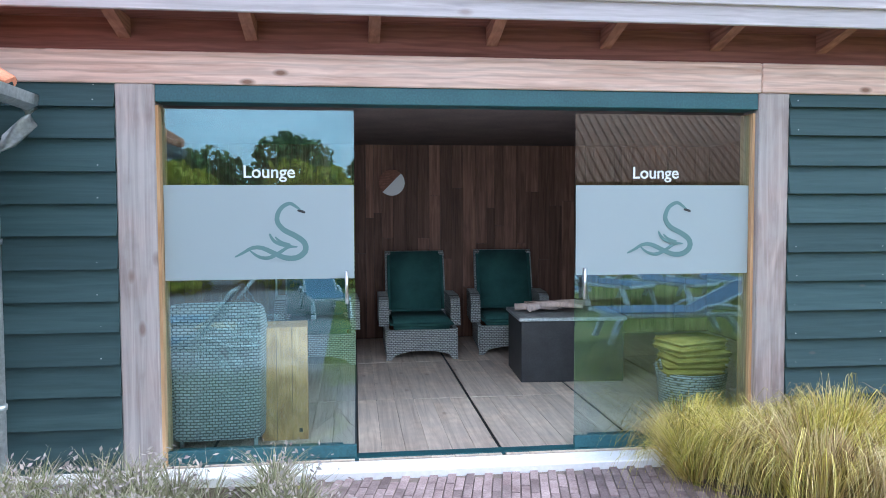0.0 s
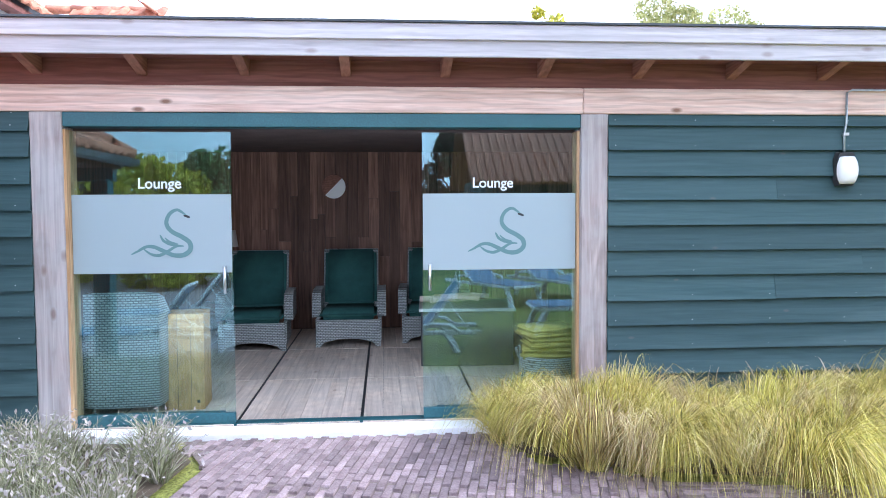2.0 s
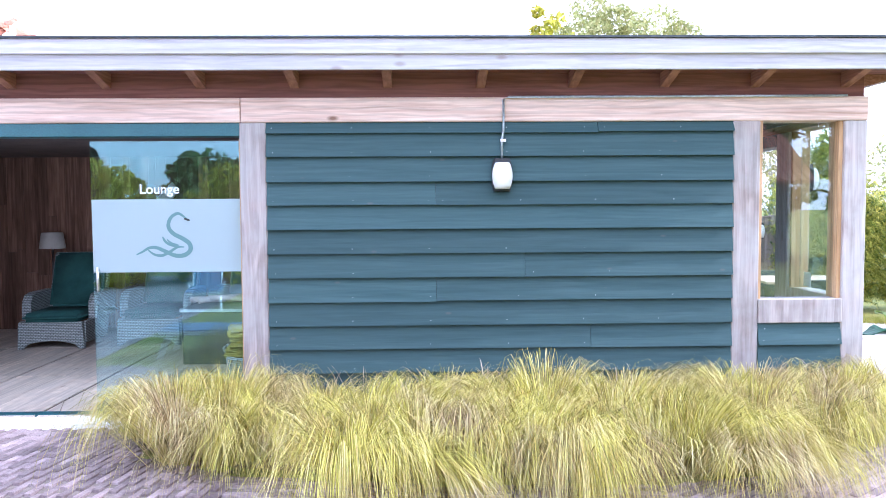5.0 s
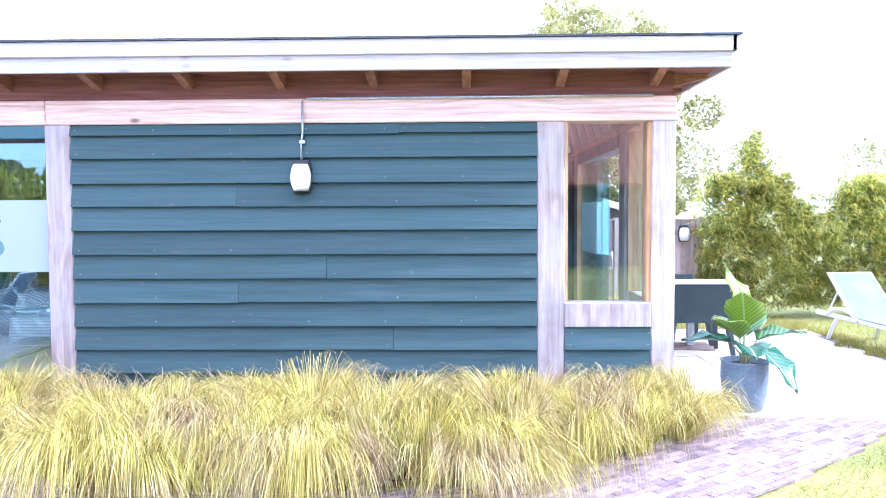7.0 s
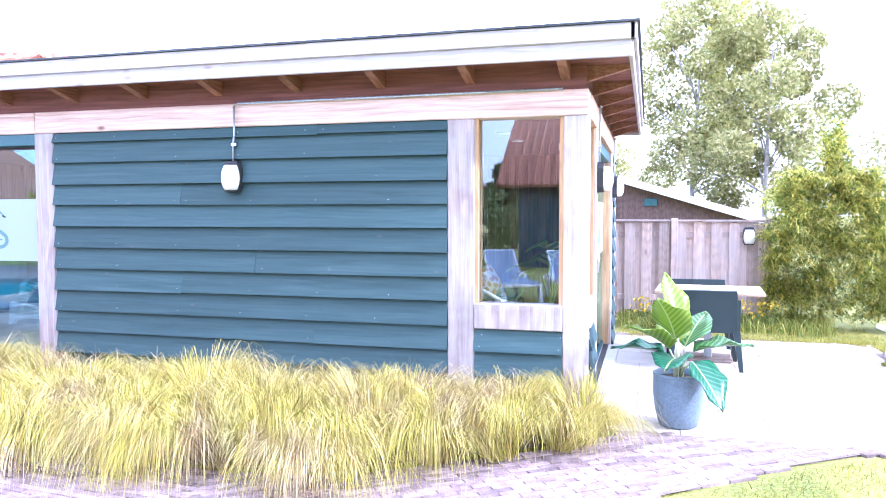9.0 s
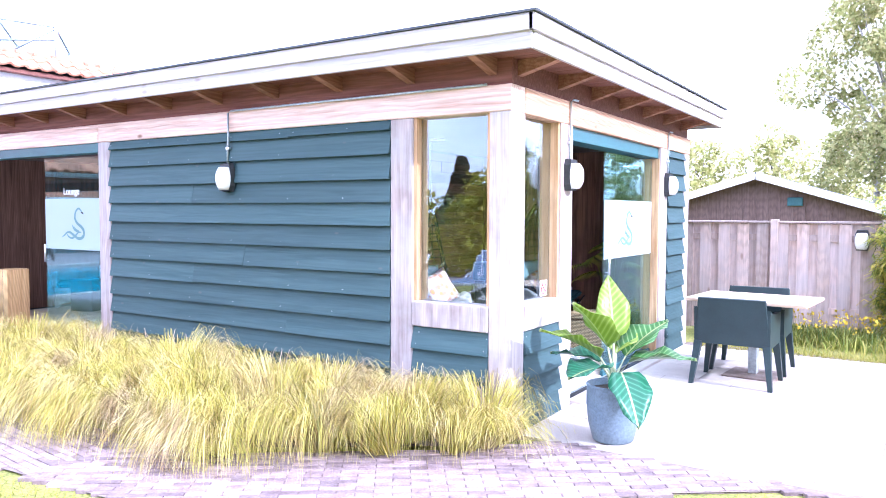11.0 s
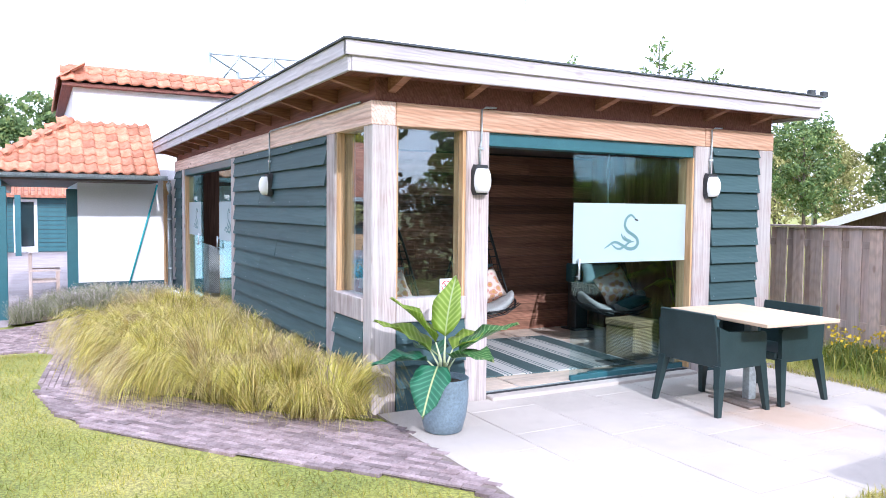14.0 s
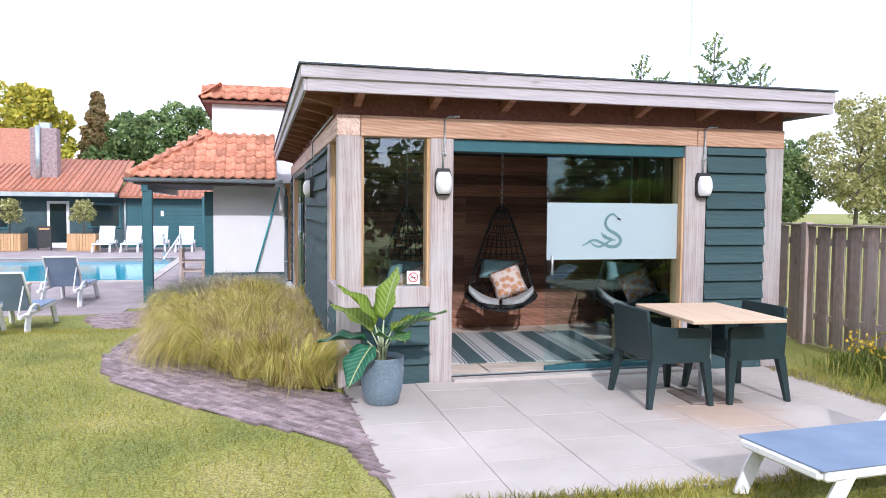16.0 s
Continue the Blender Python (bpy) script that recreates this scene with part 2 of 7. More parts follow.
# same larch twice: the south colour is lightened to offset the eave's shadow
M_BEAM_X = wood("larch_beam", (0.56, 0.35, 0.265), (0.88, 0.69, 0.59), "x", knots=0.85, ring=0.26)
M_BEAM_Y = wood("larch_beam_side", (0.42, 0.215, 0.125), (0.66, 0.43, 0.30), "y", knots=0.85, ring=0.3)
M_POST = wood("larch_post", (0.36, 0.275, 0.25), (0.62, 0.52, 0.485), "z", grey=(0.56, 0.52, 0.50), knots=0.55, ring=0.45)
M_REVEAL = wood("larch_fresh", (0.50, 0.27, 0.11), (0.74, 0.50, 0.28), "z", knots=0.35, vary=0.08)
M_FASCIA_X = wood("fascia_grey", (0.46, 0.42, 0.44), (0.70, 0.66, 0.68), "x", grey=(0.62, 0.59, 0.605), knots=0.4, vary=0.06)
M_FASCIA_Y = wood("fascia_grey_side", (0.42, 0.38, 0.39), (0.66, 0.61, 0.62), "y", grey=(0.60, 0.55, 0.57), knots=0.3, vary=0.06)
M_BOARD_X = wood("slate_board", (0.034, 0.074, 0.079), (0.056, 0.103, 0.109), "x", rough=0.66, knots=0.45, knot_col=(0.13, 0.12, 0.115), vary=0.13, bump=0.35, ring=0.12, knot_size=0.065)
M_BOARD_Y = wood("slate_board_side", (0.034, 0.074, 0.079), (0.056, 0.103, 0.109), "y", rough=0.66, knots=0.45, knot_col=(0.13, 0.12, 0.115), vary=0.13, bump=0.35, ring=0.12, knot_size=0.045)
M_SOFFIT = wood("soffit_board", (0.15, 0.055, 0.042), (0.27, 0.115, 0.09), "x", knots=0.3, vary=0.1)
M_RAFTER = wood("rafter_wood", (0.24, 0.105, 0.07), (0.40, 0.20, 0.14), "y", knots=0.3, vary=0.15)
M_TEAL = surface("teal_aluminium", (0.025, 0.105, 0.125), (0.035, 0.13, 0.15), 0.4, 3, 90, 0.04)
M_FELT = surface("roof_felt", (0.045, 0.05, 0.055), (0.09, 0.10, 0.11), 0.85, 2, 50, 0.3)
M_GLASS = glass_mat("coated_glass", (0.90, 0.975, 0.97), 0.07)
M_GLASS_E = glass_mat("terrace_glass", (0.91, 0.975, 0.97), 0.02, 1.4)
M_WGLASS = glass_mat("window_glass", (0.94, 0.98, 0.975), 0.07, mirror=(0.82, 0.93, 1.0))
M_GLASS2 = glass_mat("clear_glass", (0.975, 0.99, 0.99), 0.0, 1.15)
M_FILM = film_mat("frosted_film", (0.51, 0.60, 0.62), 0.14)
M_LOGO = film_mat("logo_film", (0.22, 0.38, 0.38), 0.24)
M_LETTER = plain("white_letter", (0.82, 0.86, 0.86), 0.5)
M_STEEL = plain("brushed_steel", (0.72, 0.74, 0.75), 0.28, 1.0)
M_GALV = surface("zinc", (0.36, 0.42, 0.44), (0.50, 0.55, 0.56), 0.45, 4, 40, 0.05, 0.6)
M_PLASTIC_W = plain("opal_plastic", (0.85, 0.85, 0.83), 0.35)
M_DARK = surface("dark_metal", (0.022, 0.024, 0.026), (0.04, 0.042, 0.045), 0.5, 8, 90, 0.05)
M_FLOORW = wood("deck_plank", (0.60, 0.46, 0.35), (0.85, 0.72, 0.59), "y", knots=0.3, vary=0.08, grey=(0.72, 0.61, 0.51), ring=0.15)
M_WALLV = wood("reclaimed_board", (0.11, 0.054, 0.036), (0.31, 0.165, 0.11), "z", knots=0.3, vary=0.45, rough=0.6)
M_WALLH = wood("reclaimed_plank", (0.17, 0.08, 0.052), (0.40, 0.205, 0.135), "y", knots=0.3, vary=0.45, rough=0.6)
M_CEIL = surface("dark_ceiling", (0.10, 0.075, 0.065), (0.15, 0.11, 0.095), 0.8, 3, 40, 0.1)
M_PLASTER = surface("white_plaster", (0.78, 0.78, 0.80), (0.85, 0.85, 0.86), 0.85, 1.2, 45, 0.2)
M_PLINTH = surface("slate_paint", (0.035, 0.075, 0.085), (0.05, 0.10, 0.11), 0.6, 3, 60, 0.1)
M_TILE = surface("clay_tile", (0.40, 0.145, 0.075), (0.58, 0.265, 0.165), 0.72, 9, 70, 0.25, vary=0.28, island=False)
M_TILE_FAR = surface("clay_tile_joined", (0.36, 0.13, 0.075), (0.52, 0.235, 0.145), 0.75, 9, 70, 0.25, vary=0.28, island=True)
M_BRICK = surface("paver_brick", (0.20, 0.145, 0.145), (0.335, 0.265, 0.265), 0.85, 9, 80, 0.4, vary=0.34)
M_BRICK_J = surface("paver_brick_joined", (0.20, 0.145, 0.145), (0.335, 0.265, 0.265), 0.85, 9, 80, 0.4, vary=0.34, island=True)
M_SAND = surface("joint_sand", (0.15, 0.12, 0.10), (0.24, 0.195, 0.17), 0.95, 12, 120, 0.4)
M_DECK = surface("deck_stone", (0.28, 0.235, 0.235), (0.38, 0.33, 0.33), 0.85, 2, 40, 0.2)
M_LAWN = ground_mat()
M_SLAB = slab_mat()
M_SEDGE = sedge_mat()
M_TREE_R = leafy("pine_brown", [(0.0, (0.26, 0.17, 0.08)), (0.5, (0.40, 0.28, 0.13)), (1.0, (0.32, 0.32, 0.14))])
M_BLADE = leafy("lawn_blade", [(0.0, (0.15, 0.18, 0.025)), (0.5, (0.33, 0.31, 0.045)), (1.0, (0.48, 0.40, 0.12))])
M_LAV = leafy("lavender_stem", [(0.0, (0.15, 0.17, 0.08)), (0.6, (0.34, 0.34, 0.21)), (1.0, (0.46, 0.41, 0.36))], trans=0.3)
M_SOIL = surface("bed_soil", (0.06, 0.045, 0.03), (0.12, 0.09, 0.06), 0.95, 6, 60, 0.6)
M_TREE = leafy("tree_leaf", [(0.0, (0.10, 0.16, 0.065)), (0.6, (0.18, 0.27, 0.10)), (1.0, (0.30, 0.36, 0.13))])
M_TREE_Y = leafy("tree_leaf_golden", [(0.0, (0.26, 0.28, 0.04)), (0.6, (0.52, 0.48, 0.06)), (1.0, (0.68, 0.56, 0.09))])
M_TREE_B = leafy("birch_leaf", [(0.0, (0.24, 0.26, 0.09)), (0.6, (0.42, 0.42, 0.17)), (1.0, (0.56, 0.50, 0.25))])
M_CONIFER = leafy("conifer_needle", [(0.0, (0.012, 0.03, 0.016)), (1.0, (0.04, 0.07, 0.035))], trans=0.1)
M_BAMBOO = leafy("bamboo_leaf", [(0.0, (0.07, 0.13, 0.025)), (0.35, (0.26, 0.32, 0.055)), (0.55, (0.46, 0.46, 0.08)), (0.75, (0.66, 0.60, 0.11)), (1.0, (0.78, 0.66, 0.15))], trans=0.45)
M_BARK = surface("bark", (0.09, 0.07, 0.055), (0.18, 0.15, 0.12), 0.9, 8, 40, 0.6)
M_FENCE = wood("fence_board", (0.50, 0.36, 0.28), (0.74, 0.58, 0.49), "z", knots=0.4, vary=0.22, grey=(0.62, 0.52, 0.48))
M_SHED = wood("shed_board", (0.13, 0.085, 0.075), (0.21, 0.145, 0.13), "z", knots=0.2, vary=0.12)
M_CHAIR = surface("green_black_resin", (0.012, 0.030, 0.032), (0.02, 0.042, 0.044), 0.45, 5, 120, 0.05)
M_TABLE = wood("table_board", (0.58, 0.43, 0.29), (0.68, 0.52, 0.37), "x", knots=0.1, vary=0.0, ring=0.06, bump=0.1)
M_POT = surface("slate_pot", (0.15, 0.21, 0.26), (0.20, 0.27, 0.32), 0.45, 3, 60, 0.08)
M_WHITE = surface("white_resin", (0.74, 0.75, 0.75), (0.82, 0.82, 0.82), 0.4, 3, 60, 0.03)
M_SLING = surface("slate_mesh_sling", (0.15, 0.21, 0.30), (0.20, 0.27, 0.37), 0.7, 3, 300, 0.2)
M_PALE_SLING = surface("pale_mesh_sling", (0.42, 0.47, 0.53), (0.50, 0.55, 0.60), 0.7, 3, 300, 0.2)
M_WATER, _n, _l, _b = base_mat("pool_water")
_b.inputs["Base Color"].default_value, _b.inputs["Roughness"].default_value = (0.02, 0.40, 0.54, 1), 0.08
_b.inputs["Specular IOR Level"].default_value = 0.22
bumped(_n, _l, _b, tex_noise(_n, _l, mapped(_n, _l, (1, 1, 1)), 3.0, 3), 0.12, 0.03)


# ---- building blocks ----
def part(name, bm, mat, parent=None, label="", kind="", loc=None):
    """Links a bmesh as one mesh object under a thing or a part."""
    me = bpy.data.meshes.new(name)
    bm.to_mesh(me)
    bm.free()
    return part_mesh(name, me, mat, parent, label, kind, loc)


def part_mesh(name, me, mat, parent=None, label="", kind="", loc=None):
    if mat and not me.materials:
        me.materials.append(mat)
    ob = new(name, me)
    if loc is not None:
        ob.location = loc
    if parent:
        ob.parent = parent
    return tagged(ob, label, kind=kind)


def thing(name, label, category, loc=(0, 0, 0), rz=0.0, group="", kind=""):
    ob = new(name)
    ob.empty_display_size = 0.1
    ob.matrix_basis = pose(*loc, 0, 0, rz)
    return tagged(ob, label, category, group, kind)


def structure(name, bm, mat, label="", category=""):
    return tagged(part(name, bm, mat), label, category or name.split("_")[0], kind="structure")


def box(bm, x0, x1, y0, y1, z0, z1, m=None, bevel=0.0):
    vs = [bm.verts.new(Vector((x, y, z))) for z in (z0, z1) for x, y in ((x0, y0), (x1, y0), (x1, y1), (x0, y1))]
    fs = [bm.faces.new([vs[i] for i in f]) for f in ((3, 2, 1, 0), (4, 5, 6, 7), (0, 1, 5, 4), (1, 2, 6, 5), (2, 3, 7, 6), (3, 0, 4, 7))]
    if bevel:
        r = bmesh.ops.bevel(bm, geom=list({e for f in fs for e in f.edges}), offset=bevel, segments=1, affect="EDGES", profile=0.5)
        vs = list({v for f in r["faces"] for v in f.verts} | {v for v in vs if v.is_valid})
    if m is not None:
        bmesh.ops.transform(bm, matrix=m, verts=vs)
    return bm


def boxed(x0, x1, y0, y1, z0, z1, m=None, bevel=0.0):
    return box(bmesh.new(), x0, x1, y0, y1, z0, z1, m, bevel)


def lathe(bm, profile, seg=24, centre=(0, 0), cap=True):
    """Turns (radius, z) pairs round a vertical axis."""
    rings = [[bm.verts.new((centre[0] + r * math.cos(2 * math.pi * i / seg), centre[1] + r * math.sin(2 * math.pi * i / seg), z)) for i in range(seg)] for r, z in profile]
    for a, b in zip(rings, rings[1:]):
        for i in range(seg):
            f = bm.faces.new((a[i], a[(i + 1) % seg], b[(i + 1) % seg], b[i]))
            f.smooth = True
    if cap:
        bm.faces.new(rings[0][::-1])
        bm.faces.new(rings[-1])
    return bm


def tube(bm, pts, radius, seg=8, taper=None):
    """A round bar along points; taper: radius at its end."""
    pts = [Vector(p) for p in pts]
    rings = []
    for i, p in enumerate(pts):
        d = (pts[min(i + 1, len(pts) - 1)] - pts[max(i - 1, 0)]).normalized()
        u = d.cross(Vector((0, 0, 1)) if abs(d.z) < 0.9 else Vector((1, 0, 0))).normalized()
        w = d.cross(u)
        r = radius if taper is None else radius + (taper - radius) * i / (len(pts) - 1)
        rings.append([bm.verts.new(p + r * (u * math.cos(2 * math.pi * k / seg) + w * math.sin(2 * math.pi * k / seg))) for k in range(seg)])
    for a, b in zip(rings, rings[1:]):
        for k in range(seg):
            bm.faces.new((a[k], a[(k + 1) % seg], b[(k + 1) % seg], b[k])).smooth = True
    bm.faces.new(rings[0][::-1])
    bm.faces.new(rings[-1])
    return bm


def strip(bm, left, right, thick):
    """A bent plate between two lines of points, with thickness along its normal."""
    n = len(left)
    tops, lows = [], []
    for i in range(n):
        a, b = Vector(left[i]), Vector(right[i])
        d = Vector(left[min(i + 1, n - 1)]) - Vector(left[max(i - 1, 0)])
        nn = (b - a).cross(d).normalized() * thick / 2
        tops.append((bm.verts.new(a + nn), bm.verts.new(b + nn)))
        lows.append((bm.verts.new(a - nn), bm.verts.new(b - nn)))
    for i in range(n - 1):
        bm.faces.new((tops[i][0], tops[i][1], tops[i + 1][1], tops[i + 1][0]))
        bm.faces.new((lows[i][1], lows[i][0], lows[i + 1][0], lows[i + 1][1]))
        bm.faces.new((tops[i][1], lows[i][1], lows[i + 1][1], tops[i + 1][1]))
        bm.faces.new((lows[i][0], tops[i][0], tops[i + 1][0], lows[i + 1][0]))
    bm.faces.new((tops[0][0], lows[0][0], lows[0][1], tops[0][1]))
    bm.faces.new((tops[-1][1], lows[-1][1], lows[-1][0], tops[-1][0]))
    return bm


def mesh_np(name, verts, faces):
    """A mesh from an array of points and an array of faces with the same number of corners."""
    me = bpy.data.meshes.new(name)
    k = faces.shape[1]
    me.vertices.add(len(verts))
    me.vertices.foreach_set("co", np.ascontiguousarray(verts, dtype=np.float32).ravel())
    me.loops.add(faces.size)
    me.loops.foreach_set("vertex_index", np.ascontiguousarray(faces, dtype=np.int32).ravel())
    me.polygons.add(len(faces))
    me.polygons.foreach_set("loop_start", np.arange(0, faces.size, k, dtype=np.int32))
    me.update(calc_edges=True)
    return me


def blades(name, root, height, lean, width, bend, rng, segs=3, arch=False):
    """Arching blades: root Nx3, height N, lean Nx2 (how far the tip falls out), width N; bend: how much the tip droops."""
    n = len(root)
    t = np.linspace(0, 1, segs + 1)
    a = rng.uniform(0, 2 * math.pi, n)
    side = np.stack([np.cos(a), np.sin(a), np.zeros(n)], 1)
    out = np.zeros((n, segs + 1, 2, 3))
    for i, u in enumerate(t):
        c = root.copy()
        c[:, :2] += lean * (1 - (1 - u) ** 1.5 if arch else u ** 1.5)
        c[:, 2] += height * (np.sin(math.pi * u * bend) if arch else u - bend * u ** 3)
        w = (width * (1 - 0.85 * u ** 2))[:, None]
        out[:, i, 0], out[:, i, 1] = c - side * w / 2, c + side * w / 2
    base = (np.arange(n) * (segs + 1) * 2)[:, None]
    quad = np.concatenate([base + np.array([[2 * i, 2 * i + 1, 2 * i + 3, 2 * i + 2]]) for i in range(segs)], 0)
    return mesh_np(name, out.reshape(-1, 3), quad)


def leaf_cloud(name, centres, size, rng, stretch=1.6, droop=0.0):
    """Small folded leaves with random turns, one at each centre."""
    n = len(centres)
    d = rng.normal(size=(n, 3))
    d[:, 2] -= droop
    d /= np.linalg.norm(d, axis=1)[:, None]
    e = np.cross(d, rng.normal(size=(n, 3)))
    e /= np.linalg.norm(e, axis=1)[:, None] + 1e-9
    s = (size * rng.uniform(0.6, 1.3, n))[:, None]
    v = np.stack([centres - d * s * stretch / 2, centres + e * s / 2, centres + d * s * stretch / 2, centres - e * s / 2], 1)
    return mesh_np(name, v.reshape(-1, 3), np.arange(4 * n).reshape(-1, 4))


def inside(px, py, poly):
    """Which of the points lie in a polygon."""
    hit = np.zeros(len(px), bool)
    for (x0, y0), (x1, y1) in zip(poly, poly[1:] + poly[:1]):
        c = (y0 > py) != (y1 > py)
        hit ^= c & (px < (x1 - x0) * (py - y0) / ((y1 - y0) or 1e-9) + x0)
    return hit


def smooth01(v):
    v = np.clip(v, 0, 1)
    return v * v * (3 - 2 * v)


def ground_z(x, y):
    """The ground falls gently towards the pool."""
    return -0.33 * smooth01((4.2 - np.asarray(x, float)) / 3.4) * np.maximum(smooth01((3.5 - np.asarray(y, float)) / 2.1), smooth01((-1.7 - np.asarray(x, float)) / 0.7))


def gz(x, y):
    return float(ground_z(x, y))


def fill_poly(name, poly, mat, lift, res=0.25):
    """A sheet in the shape of a polygon that follows the ground."""
    bm = bmesh.new()
    f = bm.faces.new([bm.verts.new((x, y, 0)) for x, y in poly])
    if f.normal.z < 0:
        f.normal_flip()
    xs, ys = [p[0] for p in poly], [p[1] for p in poly]
    for a, lo, hi in ((0, min(xs), max(xs)), (1, min(ys), max(ys))):
        k = lo + res
        while k < hi:
            nrm = Vector((1, 0, 0)) if a == 0 else Vector((0, 1, 0))
            bmesh.ops.bisect_plane(bm, geom=bm.verts[:] + bm.edges[:] + bm.faces[:], plane_co=nrm * k, plane_no=nrm)
            k += res * (2 if hi - lo > 6 else 1)
    for v in bm.verts:
        v.co.z = gz(v.co.x, v.co.y) + lift
    bmesh.ops.recalc_face_normals(bm, faces=bm.faces)
    if sum(f.normal.z for f in bm.faces) < 0:
        bmesh.ops.reverse_faces(bm, faces=bm.faces)
    return part(name, bm, mat)


# ---- plan ----
SF, EF = 4.384, 7.205               # outer faces of the south and east walls
NF, WF = 8.93, -2.05                # north and west ends of the lodge
BEAM0, BEAM1, DECK = 2.237, 2.418, 2.60
LAWN_EDGE = [(9.75, 4.42), (8.95, 4.30), (8.47, 3.95), (8.10, 3.58), (7.40, 2.98), (6.68, 2.46), (5.95, 2.19), (4.95, 2.12), (4.1, 2.22),
             (3.3, 2.30), (2.5, 2.05), (1.7, 1.55), (0.9, 1.15), (0.0, 0.85)]
BED = [(1.85, 4.36), (1.78, 3.9), (1.95, 3.5), (2.6, 3.12), (4.0, 2.85), (5.2, 2.82), (5.95, 2.98), (6.5, 3.35), (7.05, 3.75), (7.45, 4.2), (7.4, 4.36)]
LAVENDER = [(-0.35, 4.10), (-0.12, 3.7), (-0.25, 3.0), (-0.55, 2.3), (-0.9, 1.7), (-1.6, 1.75), (-2.3, 2.5), (-2.5, 4.15)]
POOL = (-15.0, -6.4, -7.5, 0.9)

# ---- ground ----
rng = np.random.default_rng(4)
gx = np.unique(np.concatenate([np.linspace(-6, 14, 61), np.linspace(-40, -6, 24), np.array([POOL[0], POOL[1]]), np.array([-400, -200, -100, -60, 20, 30, 45, 70, 120, 250, 400])]))
gy = np.unique(np.concatenate([np.linspace(-6, 12, 55), np.array([POOL[2], POOL[3]]), np.array([-400, -200, -100, -50, -30, -20, -14, -10, 16, 22, 30, 45, 70, 120, 250, 400])]))
GX, GY = np.meshgrid(gx, gy, indexing="ij")
verts = np.stack([GX, GY, ground_z(GX, GY) - 0.012], -1).reshape(-1, 3)
ii, jj = np.meshgrid(np.arange(len(gx) - 1), np.arange(len(gy) - 1), indexing="ij")
ii, jj = ii.ravel(), jj.ravel()
mx, my = (gx[ii] + gx[ii + 1]) / 2, (gy[jj] + gy[jj + 1]) / 2
keep = ~((mx > POOL[0]) & (mx < POOL[1]) & (my > POOL[2]) & (my < POOL[3]))
ii, jj = ii[keep], jj[keep]
W = len(gy)
me = mesh_np("ground", verts, np.stack([ii * W + jj, (ii + 1) * W + jj, (ii + 1) * W + jj + 1, ii * W + jj + 1], 1))
tagged(part_mesh("ground", me, M_LAWN), "green mown lawn with dry yellow patches", "lawn", kind="structure")

path_poly = LAWN_EDGE + [(-0.6, 1.2), (-0.7, 1.7), (-0.2, 2.9), (-0.02, 3.6), (-0.3, 4.2), (1.9, 4.2), (1.85, 3.9), (2.0, 3.55), (2.7, 3.2), (4.0, 2.95), (5.2, 2.92), (5.9, 3.08), (6.45, 3.45), (7.0, 3.85), (7.5, 4.42)]
tagged(fill_poly("path", path_poly, M_SAND, 0.002), "sandy bed of the curving brick path", "path", kind="structure")
terrace_poly = [(7.22, 4.42), (10.03, 4.42), (10.16, 8.75), (7.22, 8.95)]
tagged(fill_poly("terrace", terrace_poly, M_SAND, 0.001, 1.0), "terrace bed under pale concrete slabs", "terrace", kind="structure")
tagged(fill_poly("planting_bed", [(x, y + 0.16 * (y < 4.3)) for x, y in BED], M_SOIL, 0.03, 0.5), "dark soil bed along the timber wall", "planting bed", kind="structure")
tagged(fill_poly("lavender_bed", LAVENDER, M_SOIL, 0.03, 0.5), "dark soil bed beside the lounge door", "planting bed", kind="structure")

# pool deck and pool
DZ = -0.33
bm = bmesh.new()
for x0, x1, y0, y1 in ((-24, POOL[0], -12, 9), (POOL[1], -2.2, -12, 9), (POOL[0], POOL[1], -12, POOL[2]), (POOL[0], POOL[1], POOL[3], 9), (-2.2, -0.4, -12, 1.35), (-2.2, -1.05, 1.35, 1.7)):
    box(bm, x0, x1, y0, y1, DZ - 0.3, DZ + 0.012)
structure("pavement", bm, M_DECK, "grey-mauve paved deck round the pool", "pavement")
bm = bmesh.new()
box(bm, POOL[0], POOL[1], POOL[2], POOL[3], DZ - 1.5, DZ - 1.4)
structure("pool_floor", bm, M_PLASTER, "pale floor of the pool", "pool")
structure("water", boxed(POOL[0] + 0.01, POOL[1] - 0.01, POOL[2] + 0.01, POOL[3] - 0.01, DZ - 1.39, DZ - 0.09), M_WATER, "bright turquoise water of the outdoor pool", "water")
bm = bmesh.new()
for x0, x1, y0, y1 in ((POOL[0] - 0.25, POOL[0], POOL[2], POOL[3]), (POOL[1], POOL[1] + 0.25, POOL[2], POOL[3]), (POOL[0] - 0.25, POOL[1] + 0.25, POOL[3], POOL[3] + 0.25)):
    box(bm, x0, x1, y0, y1, DZ, DZ + 0.04)
structure("pool_coping", bm, M_SLAB, "pale stone coping round the pool", "coping")

# ---- the lodge: posts, beams, boards ----
lodge_label = "grey weathered larch post of the timber lodge"
POSTS = [("post_1", -1.318, -1.106, SF, SF + 0.2), ("post_2", 2.476, 2.672, SF, SF + 0.2), ("post_3", 6.18, 6.385, SF, SF + 0.2),
         ("post_4", 7.03, EF, SF + 0.002, SF + 0.212), ("post_5", EF - 0.2, EF, 5.222, 5.438), ("post_6", EF - 0.2, EF, 7.81, 8.046), ("post_7", EF - 0.2, EF, 8.72, NF)]
for nm, x0, x1, y0, y1 in POSTS:
    structure(nm, boxed(x0, x1, y0, y1, -0.05, BEAM0, bevel=0.008), M_POST, lodge_label, "post")
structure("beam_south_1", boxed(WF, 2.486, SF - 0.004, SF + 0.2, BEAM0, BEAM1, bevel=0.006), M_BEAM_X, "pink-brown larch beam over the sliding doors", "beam")
